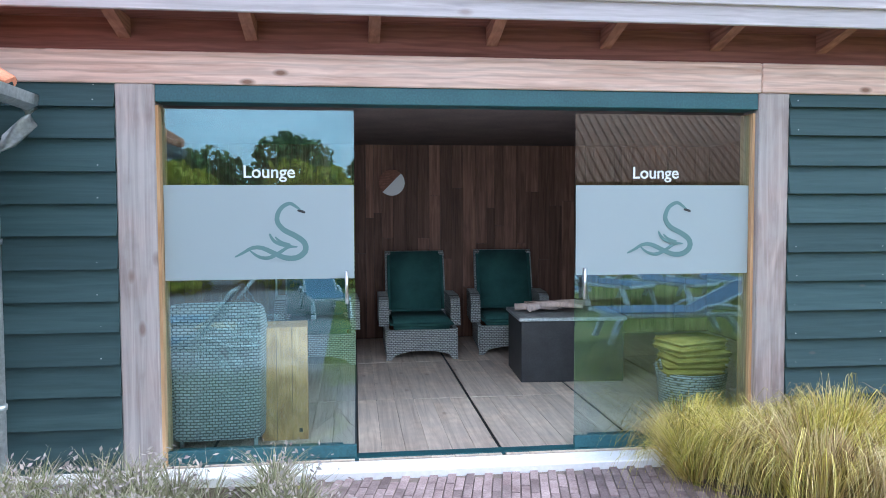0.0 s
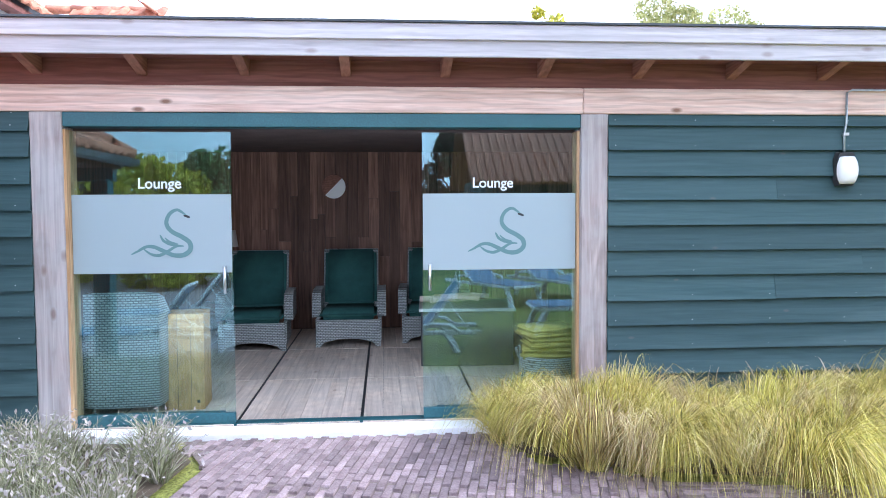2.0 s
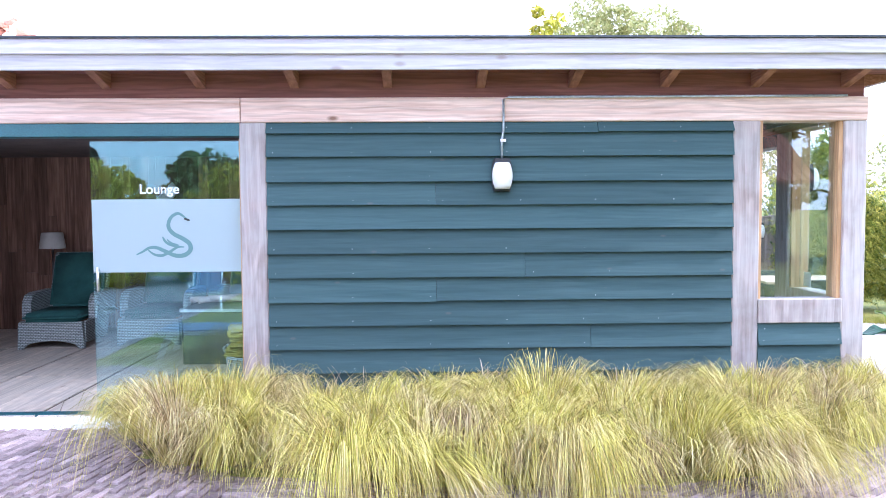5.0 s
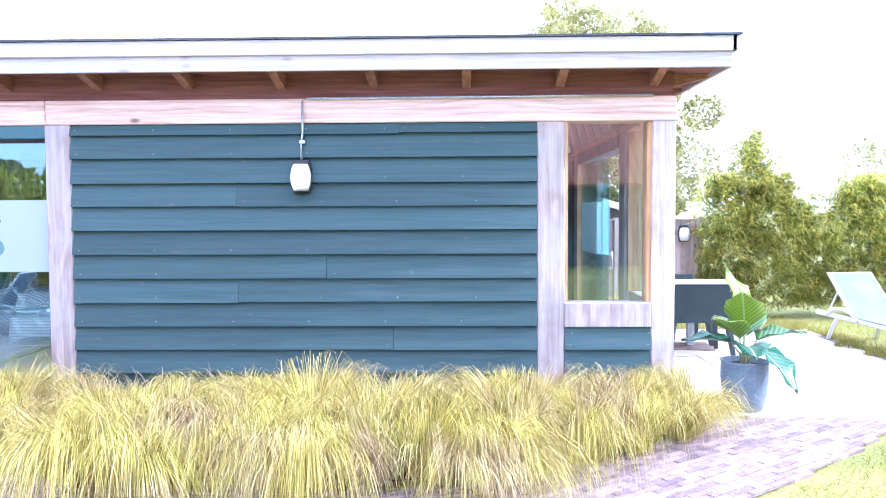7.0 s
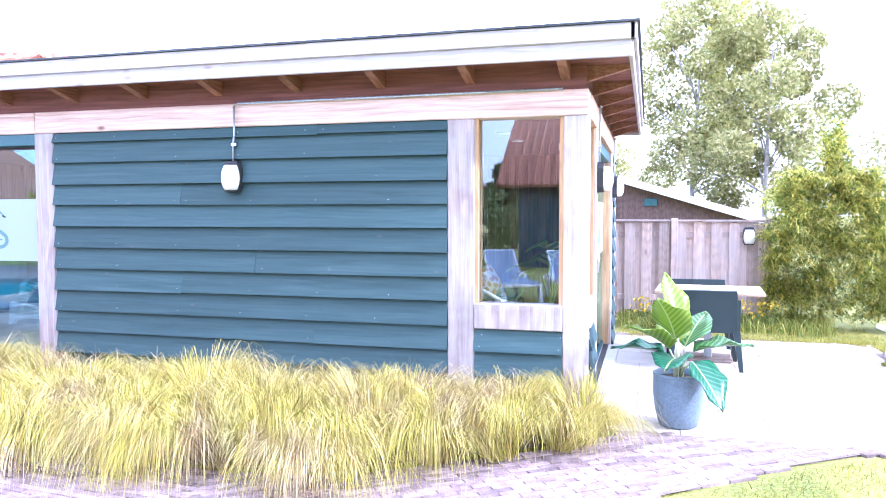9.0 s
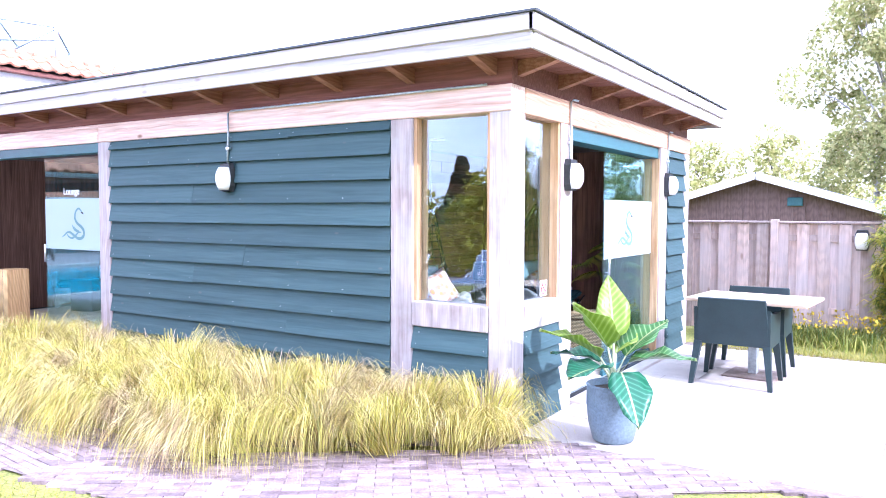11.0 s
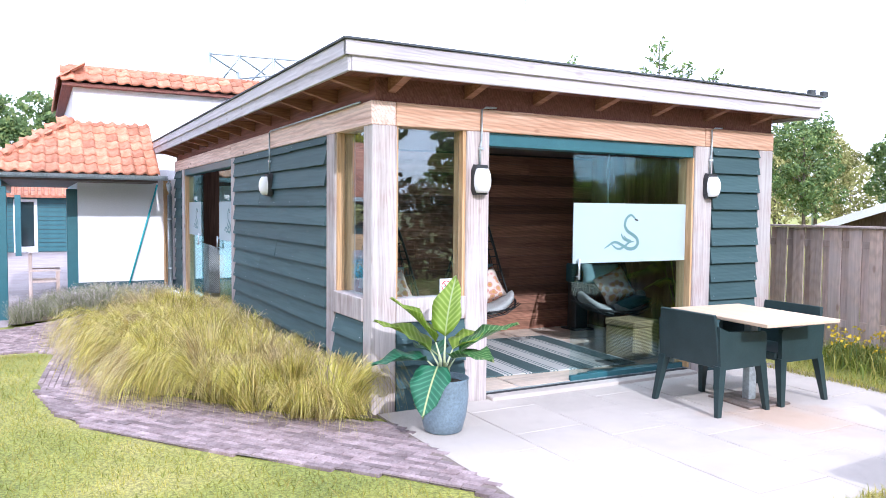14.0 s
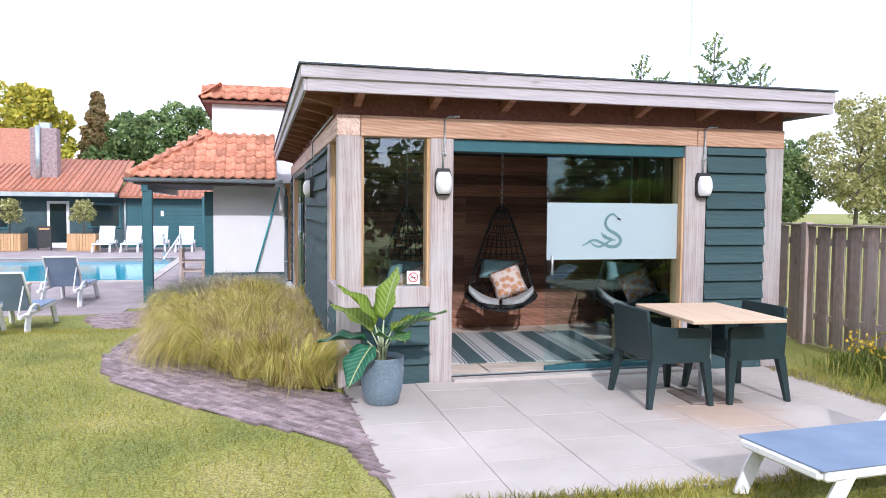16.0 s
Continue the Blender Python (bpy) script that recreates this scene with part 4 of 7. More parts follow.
def veined_leaf(name, low, mid_col, vein, through):
    m, n, l, b = base_mat(name)
    w = n.new("ShaderNodeTexWave")
    w.bands_direction = "Y"
    w.inputs["Scale"].default_value, w.inputs["Distortion"].default_value = 7.0, 1.0
    co, sep, ab, ad, cb = n.new("ShaderNodeTexCoord"), n.new("ShaderNodeSeparateXYZ"), n.new("ShaderNodeMath"), n.new("ShaderNodeMath"), n.new("ShaderNodeCombineXYZ")
    ab.operation, ad.operation = "ABSOLUTE", "SUBTRACT"
    l.new(co.outputs["Object"], sep.inputs[0])
    l.new(sep.outputs["X"], ab.inputs[0])
    l.new(sep.outputs["Y"], ad.inputs[0])
    l.new(ab.outputs[0], ad.inputs[1])
    l.new(ad.outputs[0], cb.inputs["Y"])
    l.new(cb.outputs[0], w.inputs["Vector"])
    r = ramp(n, [(0.0, low), (0.80, mid_col), (0.98, vein)])
    l.new(w.outputs["Fac"], r.inputs["Fac"])
    rib = ramp(n, [(0.004, (1, 1, 1)), (0.008, (0, 0, 0))])
    l.new(ab.outputs[0], rib.inputs["Fac"])
    col = shift_value(n, l, mixed(n, l, "MIX", rib.outputs["Color"], r.outputs["Color"], (0.45, 0.52, 0.24)), 0.15)
    l.new(col, b.inputs["Base Color"])
    b.inputs["Roughness"].default_value = 0.35
    t, mx = n.new("ShaderNodeBsdfTranslucent"), n.new("ShaderNodeMixShader")
    mx.inputs[0].default_value = through
    l.new(col, t.inputs["Color"])
    l.new(b.outputs[0], mx.inputs[1])
    l.new(t.outputs[0], mx.inputs[2])
    l.new(mx.outputs[0], n["Material Output"].inputs["Surface"])
    return m


M_VEIN = veined_leaf("young_leaf", (0.20, 0.31, 0.03), (0.27, 0.385, 0.05), (0.36, 0.46, 0.10), 0.4)
M_VEIN_M = veined_leaf("grown_leaf", (0.06, 0.19, 0.045), (0.09, 0.25, 0.06), (0.28, 0.42, 0.18), 0.35)
M_VEIN_D = veined_leaf("mature_leaf", (0.022, 0.13, 0.065), (0.032, 0.17, 0.085), (0.07, 0.235, 0.13), 0.25)
M_STALK = plain("pale_stalk", (0.42, 0.47, 0.28), 0.5)
pt = thing("potted_plant", "broad-leaved green plant in a slate-blue round pot", "potted plant", (7.84, 4.68, 0.005))
part("pot", lathe(bmesh.new(), [(0.115, 0), (0.135, 0.01), (0.165, 0.12), (0.18, 0.25), (0.178, 0.37), (0.184, 0.385), (0.176, 0.39), (0.165, 0.385), (0.16, 0.34)], 32), M_POT, pt, "slate-blue glazed pot")
part("soil", lathe(bmesh.new(), [(0.01, 0.325), (0.158, 0.33), (0.158, 0.345), (0.01, 0.35)], 20), M_SOIL, pt, "dark potting soil")
for az, rise, out, ln, wd, pitch, mt in ((125, 0.34, 0.02, 0.40, 0.21, 80, M_VEIN), (246, 0.30, 0.06, 0.40, 0.26, 56, M_VEIN), (226, 0.23, 0.10, 0.42, 0.24, 36, M_VEIN), (258, 0.17, 0.12, 0.36, 0.25, 10, M_VEIN_D),
                                         (312, 0.15, 0.13, 0.36, 0.25, -34, M_VEIN_D), (66, 0.22, 0.11, 0.42, 0.26, 38, M_VEIN_M), (100, 0.24, 0.08, 0.36, 0.22, 24, M_VEIN), (10, 0.20, 0.10, 0.38, 0.25, 18, M_VEIN_M), (175, 0.18, 0.10, 0.34, 0.24, 14, M_VEIN_D)):
    c, s = math.cos(radians(az)), math.sin(radians(az))
    tip = Vector((c * out, s * out, 0.34 + rise))
    part("stalk", tube(bmesh.new(), [(c * 0.02, s * 0.02, 0.33), (c * out * 0.35, s * out * 0.35, 0.33 + rise * 0.6), tip], 0.014, 6, 0.006), M_STALK, pt, "pale leaf stalk")
    lf = part("leaf", big_leaf(ln * 1.12, wd * 1.12, 0.22), mt, pt)
    lf.matrix_basis = Matrix.Translation(tip) @ pose(0, 0, 0, 0, 0, az - 90) @ pose(0, 0, 0, pitch, 0, 0)


def lounger(loc, rz, back=35, label="white resin sun lounger with slate-blue mesh sling", cloth=None):
    """A sun lounger along +y, its head at +y; back: the backrest's angle."""
    c = thing("sun_lounger", label, "sun lounger", loc, rz, "sun loungers")
    for s in (-1, 1):
        part("rail", boxed(s * 0.31 - 0.028, s * 0.31 + 0.028, 0.0, 1.9, 0.30, 0.36, bevel=0.014), M_WHITE, c)
        for y0, y1, lean in ((0.16, 0.0, -1), (1.42, 1.62, 1)):
            p = [(s * 0.31, y0, 0.33), (s * 0.315, y0 + (y1 - y0) * 0.5, 0.20), (s * 0.325, y1, 0.0)]
            part("leg", strip(bmesh.new(), [(x - 0.02, y - 0.035, z) for x, y, z in p], [(x + 0.02, y + 0.035, z) for x, y, z in p], 0.045), M_WHITE, c)
        part("armrest", tube(bmesh.new(), [(s * 0.34, 1.0, 0.33), (s * 0.35, 1.12, 0.42), (s * 0.35, 1.28, 0.45), (s * 0.35, 1.48, 0.43), (s * 0.34, 1.62, 0.33)], 0.022, 8), M_WHITE, c)
    part("sling", boxed(-0.335, 0.335, -0.02, 1.15, 0.361, 0.373, bevel=0.004), cloth or M_SLING, c, "mesh sling")
    part("foot_bar", boxed(-0.31, 0.31, -0.03, 0.03, 0.305, 0.362, bevel=0.014), M_WHITE, c)
    a = radians(back)
    e = (1.15 + 0.76 * math.cos(a), 0.35 + 0.76 * math.sin(a))
    part("back_sling", strip(bmesh.new(), [(-0.27, 1.15, 0.35), (-0.27, *e)], [(0.27, 1.15, 0.35), (0.27, *e)], 0.014), cloth or M_SLING, c, "mesh sling")
    bm = tube(bmesh.new(), [(-0.285, 1.15, 0.35), (-0.285, *e), (0.285, *e), (0.285, 1.15, 0.35)], 0.022, 8)
    part("back_frame", bm, M_WHITE, c)
    for s in (-1, 1):
        part("prop", tube(bmesh.new(), [(s * 0.25, 1.75, 0.33), (s * 0.25, 1.15 + 0.5 * math.cos(a), 0.35 + 0.5 * math.sin(a))], 0.013, 6), M_WHITE, c)
    return c


lounger((10.50, 6.38, gz(10.7, 6.5)), 4, 44, "white resin sun lounger with slate-blue sling beside the terrace").scale = (0.92, 1, 0.9)
lounger((0.40, 0.14, gz(1.0, 0.2)), -90, 52, "white resin sun lounger with dark sling, on the lawn")
lounger((3.0, 0.12, gz(3.4, 0.2)), -88, 26, "white resin sun lounger with dark sling, on the lawn")
lounger((-3.0, 0.12, DZ + 0.012), -90, 52, "white resin sun lounger with dark sling, on deck")
lounger((-3.0, -1.75, DZ + 0.012), -92, 52, "white resin sun lounger with dark sling, on deck")
for i in range(4):
    lounger((-18.6, -2.4 + i * (0.95 if i < 1 else 1.05), DZ + 0.012), 90, 62, "white resin sun lounger in the row by the pool house", M_PALE_SLING)
for i, (x, y, r) in enumerate(((3.4, -2.3, 150), (4.5, -2.4, 152), (5.6, -2.5, 155), (6.7, -2.6, 158), (1.4, -4.4, 170), (-0.4, -4.2, 168))):
    lounger((x, y, gz(x, y)), r, 40, "white resin sun lounger with slate-blue sling on the lawn")
st = thing("side_table", "small tan resin side table between loungers", "side table", (-1.75, -0.75, DZ + 0.012))
part("tabletop", boxed(-0.24, 0.24, -0.24, 0.24, 0.39, 0.425, bevel=0.01), M_TABLE, st)
for sx in (-1, 1):
    for sy in (-1, 1):
        part("leg", boxed(sx * 0.2 - 0.02, sx * 0.2 + 0.02, sy * 0.2 - 0.02, sy * 0.2 + 0.02, 0, 0.39), M_WHITE, st)

# ---- fence, shed ----
fence = thing("fence", "weathered grey-brown board fence with overlapping uprights", "fence", (0, 10.17, 0), kind="structure")
part("cap", boxed(1.0, 9.25, -0.05, 0.06, 1.425, 1.452, bevel=0.004), M_FENCE, fence)
for z in (0.3, 1.2):
    part("rail", boxed(1.0, 9.22, 0.0, 0.035, z, z + 0.08), M_FENCE, fence)
for x in (2.4, 4.25, 6.1, 7.97, 9.2):
    part("fence_post", boxed(x - 0.045, x + 0.045, -0.06, 0.04, -0.05, 1.47, bevel=0.004), M_FENCE, fence, "paler square post")
bm_front = bpy.data.meshes.new("fence_board")
tmp = boxed(-0.07, 0.07, -0.009, 0.009, 0.02, 1.425)
tmp.to_mesh(bm_front)
tmp.free()
rnd = random.Random(3)
x, k = 1.1, 0
while x < 9.15:
    part_mesh("board", bm_front, M_FENCE, fence, loc=(x, -0.012 if k % 2 else 0.046, rnd.uniform(-0.012, 0.0)))
    x, k = x + 0.118, k + 1

shed = thing("shed", "low garden shed with reddish boards and pale roof edge", "shed", (7.02, 14.3, 0))
bm = bmesh.new()
gable = [(-2.6, 0), (2.6, 0), (2.6, 1.40), (0, 2.20), (-2.6, 1.40)]
a, b = [bm.verts.new((x, 0, z)) for x, z in gable], [bm.verts.new((x, 5, z)) for x, z in gable]
bm.faces.new(a)
bm.faces.new(b[::-1])
for i in range(5):
    bm.faces.new((a[i], a[(i + 1) % 5], b[(i + 1) % 5], b[i]))
bmesh.ops.recalc_face_normals(bm, faces=bm.faces)
part("wall", bm, M_SHED, shed, "reddish-grey board wall")
bd = bpy.data.meshes.new("batten")
tmp = boxed(-0.012, 0.012, -0.02, -0.002, 0, 1.0)
tmp.to_mesh(bd)
tmp.free()
for i in range(25):
    x = -2.5 + i * 0.205
    ob = part_mesh("batten", bd, M_SHED, shed, loc=(x, 0, 0))
    ob.scale = (1, 1, 2.18 - abs(x) * 0.308)
for s in (-1, 1):
    part("roof", strip(bmesh.new(), [(0, -0.25, 2.26), (s * 2.95, -0.25, 1.35)], [(0, 5.2, 2.26), (s * 2.95, 5.2, 1.35)], 0.05), M_FELT, shed, "dark felt roof slope")
    part("bargeboard", strip(bmesh.new(), [(0, -0.27, 2.22), (s * 2.95, -0.27, 1.31)], [(0, -0.25, 2.22), (s * 2.95, -0.25, 1.31)], 0.13), M_PLASTER, shed, "pale roof edge board")
part("vent", boxed(0.5, 0.75, -0.05, -0.005, 1.68, 1.83, bevel=0.01), M_TEAL, shed, "small teal vent box")


# ---- tiled roofs ----
def pantile(w, length):
    """One S-shaped clay tile, its foot at the origin, rising along +y."""
    bm = bmesh.new()
    prof = [(0.0, 0.012), (0.16, 0.0), (0.38, 0.004), (0.55, 0.026), (0.72, 0.046), (0.88, 0.036), (1.0, 0.014)]
    lo = [bm.verts.new((x * w, 0, z)) for x, z in prof]
    hi = [bm.verts.new((x * w, length, z + 0.0)) for x, z in prof]
    un = [bm.verts.new((x * w, 0, z - 0.03)) for x, z in prof]
    for i in range(6):
        bm.faces.new((lo[i], lo[i + 1], hi[i + 1], hi[i])).smooth = True
        bm.faces.new((un[i + 1], un[i], lo[i], lo[i + 1])[::-1])
    me = bpy.data.meshes.new("tile")
    bm.to_mesh(me)
    bm.free()
    me.materials.append(M_TILE)
    return me


def tiled_slope(parent, foot, along, up, length, rise, w=0.2, row=0.27, trim=None):
    """Rows of tiles on a slope. foot: lower left corner; along, up: directions. trim(s, r): keeps a tile or not."""
    me = pantile(w, row * 1.12)
    al, upv = Vector(along).normalized(), Vector(up).normalized()
    nrm = al.cross(upv)
    rnd = random.Random(len(str(foot)))
    for r in range(int(rise / row + 0.5)):
        for c in range(int(length / w)):
            if trim and not trim((c + 0.5) * w, r * row):
                continue
            o = Vector(foot) + al * c * w + upv * r * row + nrm * (0.034 + rnd.uniform(-0.004, 0.004))
            tilt = nrm * 0.10
            y = (upv - tilt).normalized()
            ob = part_mesh("tile", me, None, parent)
            ob.matrix_basis = Matrix(((al.x, y.x, nrm.x, o.x), (al.y, y.y, nrm.y, o.y), (al.z, y.z, nrm.z, o.z), (0, 0, 0, 1)))


def ridge(parent, a, b, n, r=0.075):
    a, b = Vector(a), Vector(b)
    d = (b - a) / n
    for i in range(n):
        p = a + d * i
        part("ridge_tile", tube(bmesh.new(), [p - d * 0.06, p + d * 0.98], r * 1.05, 10, r * 0.9), M_TILE, parent)


wing = thing("pool_wing", "white plastered wing with orange clay pantile roof", "building", (0, 0, 0))
part("wall", boxed(-7.6, -2.78, 2.79, 8.5, 0.18, 2.12), M_PLASTER, wing, "white plastered wall")
part("plinth", boxed(-7.58, -2.77, 2.78, 8.5, DZ, 0.18), M_PLINTH, wing, "slate-green painted plinth")
part("upper_wall", boxed(-8.5, -3.15, 2.76, 9.5, 2.1, 3.87), M_PLASTER, wing, "white plastered upper wall")
part("corner_trim", boxed(-2.785, -2.70, 4.28, 4.40, 0.0, 2.1), M_REVEAL, wing, "orange timber corner post")
part("soffit", boxed(-7.6, -1.80, 1.36, 4.05, 2.02, 2.06), M_CEIL, wing, "dark boarded porch soffit")
part("eave_beam", boxed(-7.6, -1.80, 1.50, 1.62, 1.88, 2.02), M_TEAL, wing, "teal porch beam")
part("slope_east", strip(bmesh.new(), [(-1.74, 1.28, 2.12), (-3.15, 2.78, 3.10)], [(-1.74, 4.05, 2.12), (-3.15, 4.05, 3.10)], 0.03), M_CEIL, wing, "roof boarding")
part("slope_south", strip(bmesh.new(), [(-7.6, 1.28, 2.12), (-7.6, 2.78, 3.10)], [(-1.74, 1.28, 2.12), (-3.15, 2.78, 3.10)], 0.03), M_CEIL, wing, "roof boarding")
for x, y in ((-1.92, 1.60), (-2.88, 2.70)):
    part("column", boxed(x - 0.09, x + 0.09, y - 0.09, y + 0.09, DZ, 1.9, bevel=0.008), M_TEAL, wing, "teal square porch column")
gut = [(-0.055, 0.0), (-0.05, -0.05), (0.0, -0.075), (0.05, -0.05), (0.06, 0.004)]
for nm, f in (("gutter", lambda u, o, z: (-1.70 + o, u, 2.13 + z)), ("gutter", lambda u, o, z: (u, 1.24 - o, 2.13 + z))):
    e0, e1 = (1.20, 4.20) if f(0, 0, 0)[0] == -1.70 else (-7.6, -1.66)
    bm = bmesh.new()
    A, B = [bm.verts.new(f(e0, o, z)) for o, z in gut], [bm.verts.new(f(e1, o, z)) for o, z in gut]
    for i in range(4):
        bm.faces.new((A[i], A[i + 1], B[i + 1], B[i]))
    bm.faces.new(A)
    bm.faces.new(B)
    r = bmesh.ops.solidify(bm, geom=bm.faces[:], thickness=0.004)
    part(nm, bm, M_GALV, wing, "dark zinc gutter")
part("downpipe", tube(bmesh.new(), [(-1.70, 4.22, 2.07), (-1.70, 4.22, 2.0), (-1.82, 4.25, 1.90), (-1.93, 4.27, 1.80), (-1.93, 4.27, 0.0)], 0.042, 12), M_GALV, wing, "grey zinc downpipe")
for z in (0.45, 1.35):
    part("pipe_clip", tube(bmesh.new(), [(-1.93, 4.27, z), (-1.93, 4.27, z + 0.03)], 0.05, 12), M_GALV, wing)
slope_len = math.hypot(1.55, 0.98)
tiled_slope(wing, (-1.72, 1.28, 2.14), (0, 1, 0), (-1.43, 0, 0.98), 2.85, slope_len, trim=lambda s, r: s > r * 0.86 - 0.12)
tiled_slope(wing, (-7.6, 1.26, 2.14), (1, 0, 0), (0, 1.5, 0.98), 6.0, slope_len, trim=lambda s, r: s < 5.9 - r * 0.87)
ridge(wing, (-1.72, 1.26, 2.19), (-3.17, 2.74, 3.18), 8)
part("rear_wall", boxed(-3.2, -1.85, 9.2, 13.0, 0.0, 3.87), M_PLASTER, wing, "white plastered rear block")
tiled_slope(wing, (-2.95, 9.0, 3.87), (1, 0, 0), (0, 0.42, 0.32), 1.4, 0.5, w=0.24, row=0.27)
tiled_slope(wing, (-1.58, 9.0, 3.87), (0, 1, 0), (-0.42, 0, 0.32), 4.0, 0.5, w=0.24, row=0.27)
part("rear_verge", boxed(-1.62, -1.57, 8.95, 9.02, 3.78, 4.05), M_PLASTER, wing, "white verge trim")
ridge(wing, (-3.3, 9.45, 4.21), (-2.0, 9.45, 4.21), 4, 0.06)
part("rear_eave", boxed(-3.1, -1.62, 9.05, 13.0, 3.80, 3.86), M_SOFFIT, wing, "brown eave board")
# tiled edge round the flat upper roof
part("eave_board", boxed(-8.7, -2.98, 2.58, 9.02, 3.80, 3.86), M_SOFFIT, wing, "brown board under the tile edge")
tiled_slope(wing, (-2.92, 2.55, 3.87), (0, 1, 0), (-0.42, 0, 0.30), 6.5, 0.5, w=0.24, row=0.27)
tiled_slope(wing, (-8.7, 2.52, 3.87), (1, 0, 0), (0, 0.42, 0.30), 5.8, 0.5, w=0.24, row=0.27)
ridge(wing, (-3.36, 2.7, 4.19), (-3.36, 9.4, 4.19), 22, 0.06)
ridge(wing, (-8.6, 2.98, 4.19), (-3.36, 2.98, 4.19), 16, 0.06)
part("flat_roof", boxed(-8.5, -3.36, 3.0, 9.6, 3.9, 4.15), M_FELT, wing, "dark flat roof")

truss = thing("roof_frame", "open grey steel lattice frame standing on the flat roof", "steel frame", (-5.0, 5.2, 4.15))
ring = [(-0.96, 0.6), (-0.1, 1.1), (0.75, 1.65), (1.6, 2.2)]
for i, (x, y) in enumerate(ring):
    part("upright", tube(bmesh.new(), [(x, y, 0), (x, y, 1.1 - 0.15 * i)], 0.035, 6), M_GALV, truss)
    part("upright", tube(bmesh.new(), [(x - 1.1, y + 0.9, 0), (x - 1.1, y + 0.9, 0.9 - 0.15 * i)], 0.03, 6), M_GALV, truss)
    part("cross_bar", tube(bmesh.new(), [(x, y, 1.05 - 0.15 * i), (x - 1.1, y + 0.9, 0.88 - 0.15 * i)], 0.024, 6), M_GALV, truss)
    if i:
        q = ring[i - 1]
        for z0, z1 in ((1.22 - 0.15 * i, 1.07 - 0.15 * i), (0.4, 0.4), (0.1, 1.05 - 0.15 * i)):
            part("brace", tube(bmesh.new(), [(*q, z0), (x, y, z1)], 0.022, 6), M_GALV, truss)

pole = thing("pool_pole", "long teal telescopic pool pole leaning on the white wall", "pole", (-2.60, 3.60, DZ))
part("shaft", tube(bmesh.new(), [(0, 0, 0.33), (-0.10, 0.56, 2.34)], 0.017, 8), surface("teal_pole", (0.01, 0.28, 0.32), (0.02, 0.36, 0.40), 0.4, 5, 60, 0.02), pole)
part("grip", tube(bmesh.new(), [(0.015, -0.09, 0.0), (0, 0, 0.34)], 0.021, 8), M_DARK, pole, "dark rubber grip")

bench = thing("garden_bench", "weathered grey wooden garden armchair on the deck", "bench", (-4.4, 2.25, DZ + 0.012), 180)
part("seat", boxed(-0.32, 0.32, -0.25, 0.25, 0.40, 0.44, bevel=0.006), M_FENCE, bench)
for i in range(4):
    part("back_slat", boxed(-0.30, 0.30, 0.235, 0.26, 0.50 + 0.11 * i, 0.58 + 0.11 * i), M_FENCE, bench)
for sx in (-1, 1):
    part("armrest", boxed(sx * 0.31 - 0.035, sx * 0.31 + 0.035, -0.28, 0.26, 0.62, 0.65), M_FENCE, bench)
    part("front_leg", boxed(sx * 0.31 - 0.03, sx * 0.31 + 0.03, -0.26, -0.20, 0, 0.62), M_FENCE, bench)
    part("back_leg", boxed(sx * 0.31 - 0.03, sx * 0.31 + 0.03, 0.22, 0.28, 0, 0.95), M_FENCE, bench)

# ---- pool house across the water ----
PHX = -22.3
house = thing("pool_house", "low slate-green pool house with clay roofs and chimney", "building", (0, 0, 0))
part("wall", boxed(PHX - 5, PHX, -26, 7, DZ, 2.2), M_PLINTH, house, "slate-green boarded wall")
lb = bpy.data.meshes.new("lap_board")
tmp = boxed(PHX, PHX + 0.02, -2.0, 7, 0, 0.15)
tmp.to_mesh(lb)
tmp.free()
for i in range(13):
    part_mesh("lap_board", lb, M_TEAL, house, loc=(0, 0, DZ + 0.05 + i * 0.18))
part("canopy", boxed(PHX - 0.2, PHX + 1.1, -26, -2.3, 1.93, 2.12, bevel=0.01), M_GALV, house, "pale grey canopy edge")
part("roof_low", strip(bmesh.new(), [(PHX + 1.0, -26, 2.15), (PHX - 4.0, -26, 3.75)], [(PHX + 1.0, -2.2, 2.15), (PHX - 4.0, -2.2, 3.75)], 0.1), M_TILE_FAR, house, "orange clay tile slope")
part("roof_side", strip(bmesh.new(), [(PHX + 0.6, -2.2, 1.95), (PHX - 3.4, -2.2, 3.2)], [(PHX + 0.6, 7, 1.95), (PHX - 3.4, 7, 3.2)], 0.1), M_TILE_FAR, house, "orange clay tile slope")
part("roof_tall", strip(bmesh.new(), [(PHX - 2.5, -26, 3.2), (PHX - 6.5, -26, 5.4)], [(PHX - 2.5, -6.6, 3.2), (PHX - 6.5, -6.6, 5.4)], 0.1), M_TILE_FAR, house, "orange clay tile slope of the taller part")
for roof, x0, x1, z0, z1, y0, y1 in (("a", PHX + 1.0, PHX - 4.0, 2.2, 3.8, -14, -2.2), ("b", PHX + 0.6, PHX - 3.4, 2.0, 3.25, -2.2, 6.9)):
    bm = bmesh.new()
    n = int((y1 - y0) / 0.24)
    for i in range(n):
        y = y0 + i * 0.24
        tube(bm, [(x0, y, z0 + 0.02), (x1, y, z1 + 0.02)], 0.05, 6)
    part("tile_relief", bm, M_TILE_FAR, house, "rows of clay pantiles", "stuff")
ch = part("chimney", boxed(PHX - 1.5, PHX - 0.8, -6.1, -5.0, 2.2, 5.0, bevel=0.02), M_BRICK, house, "grey-brown brick chimney")
part("flue", tube(bmesh.new(), [(PHX - 0.7, -5.75, 2.3), (PHX - 0.7, -5.75, 5.1)], 0.11, 10), M_GALV, ch, "steel flue pipe")
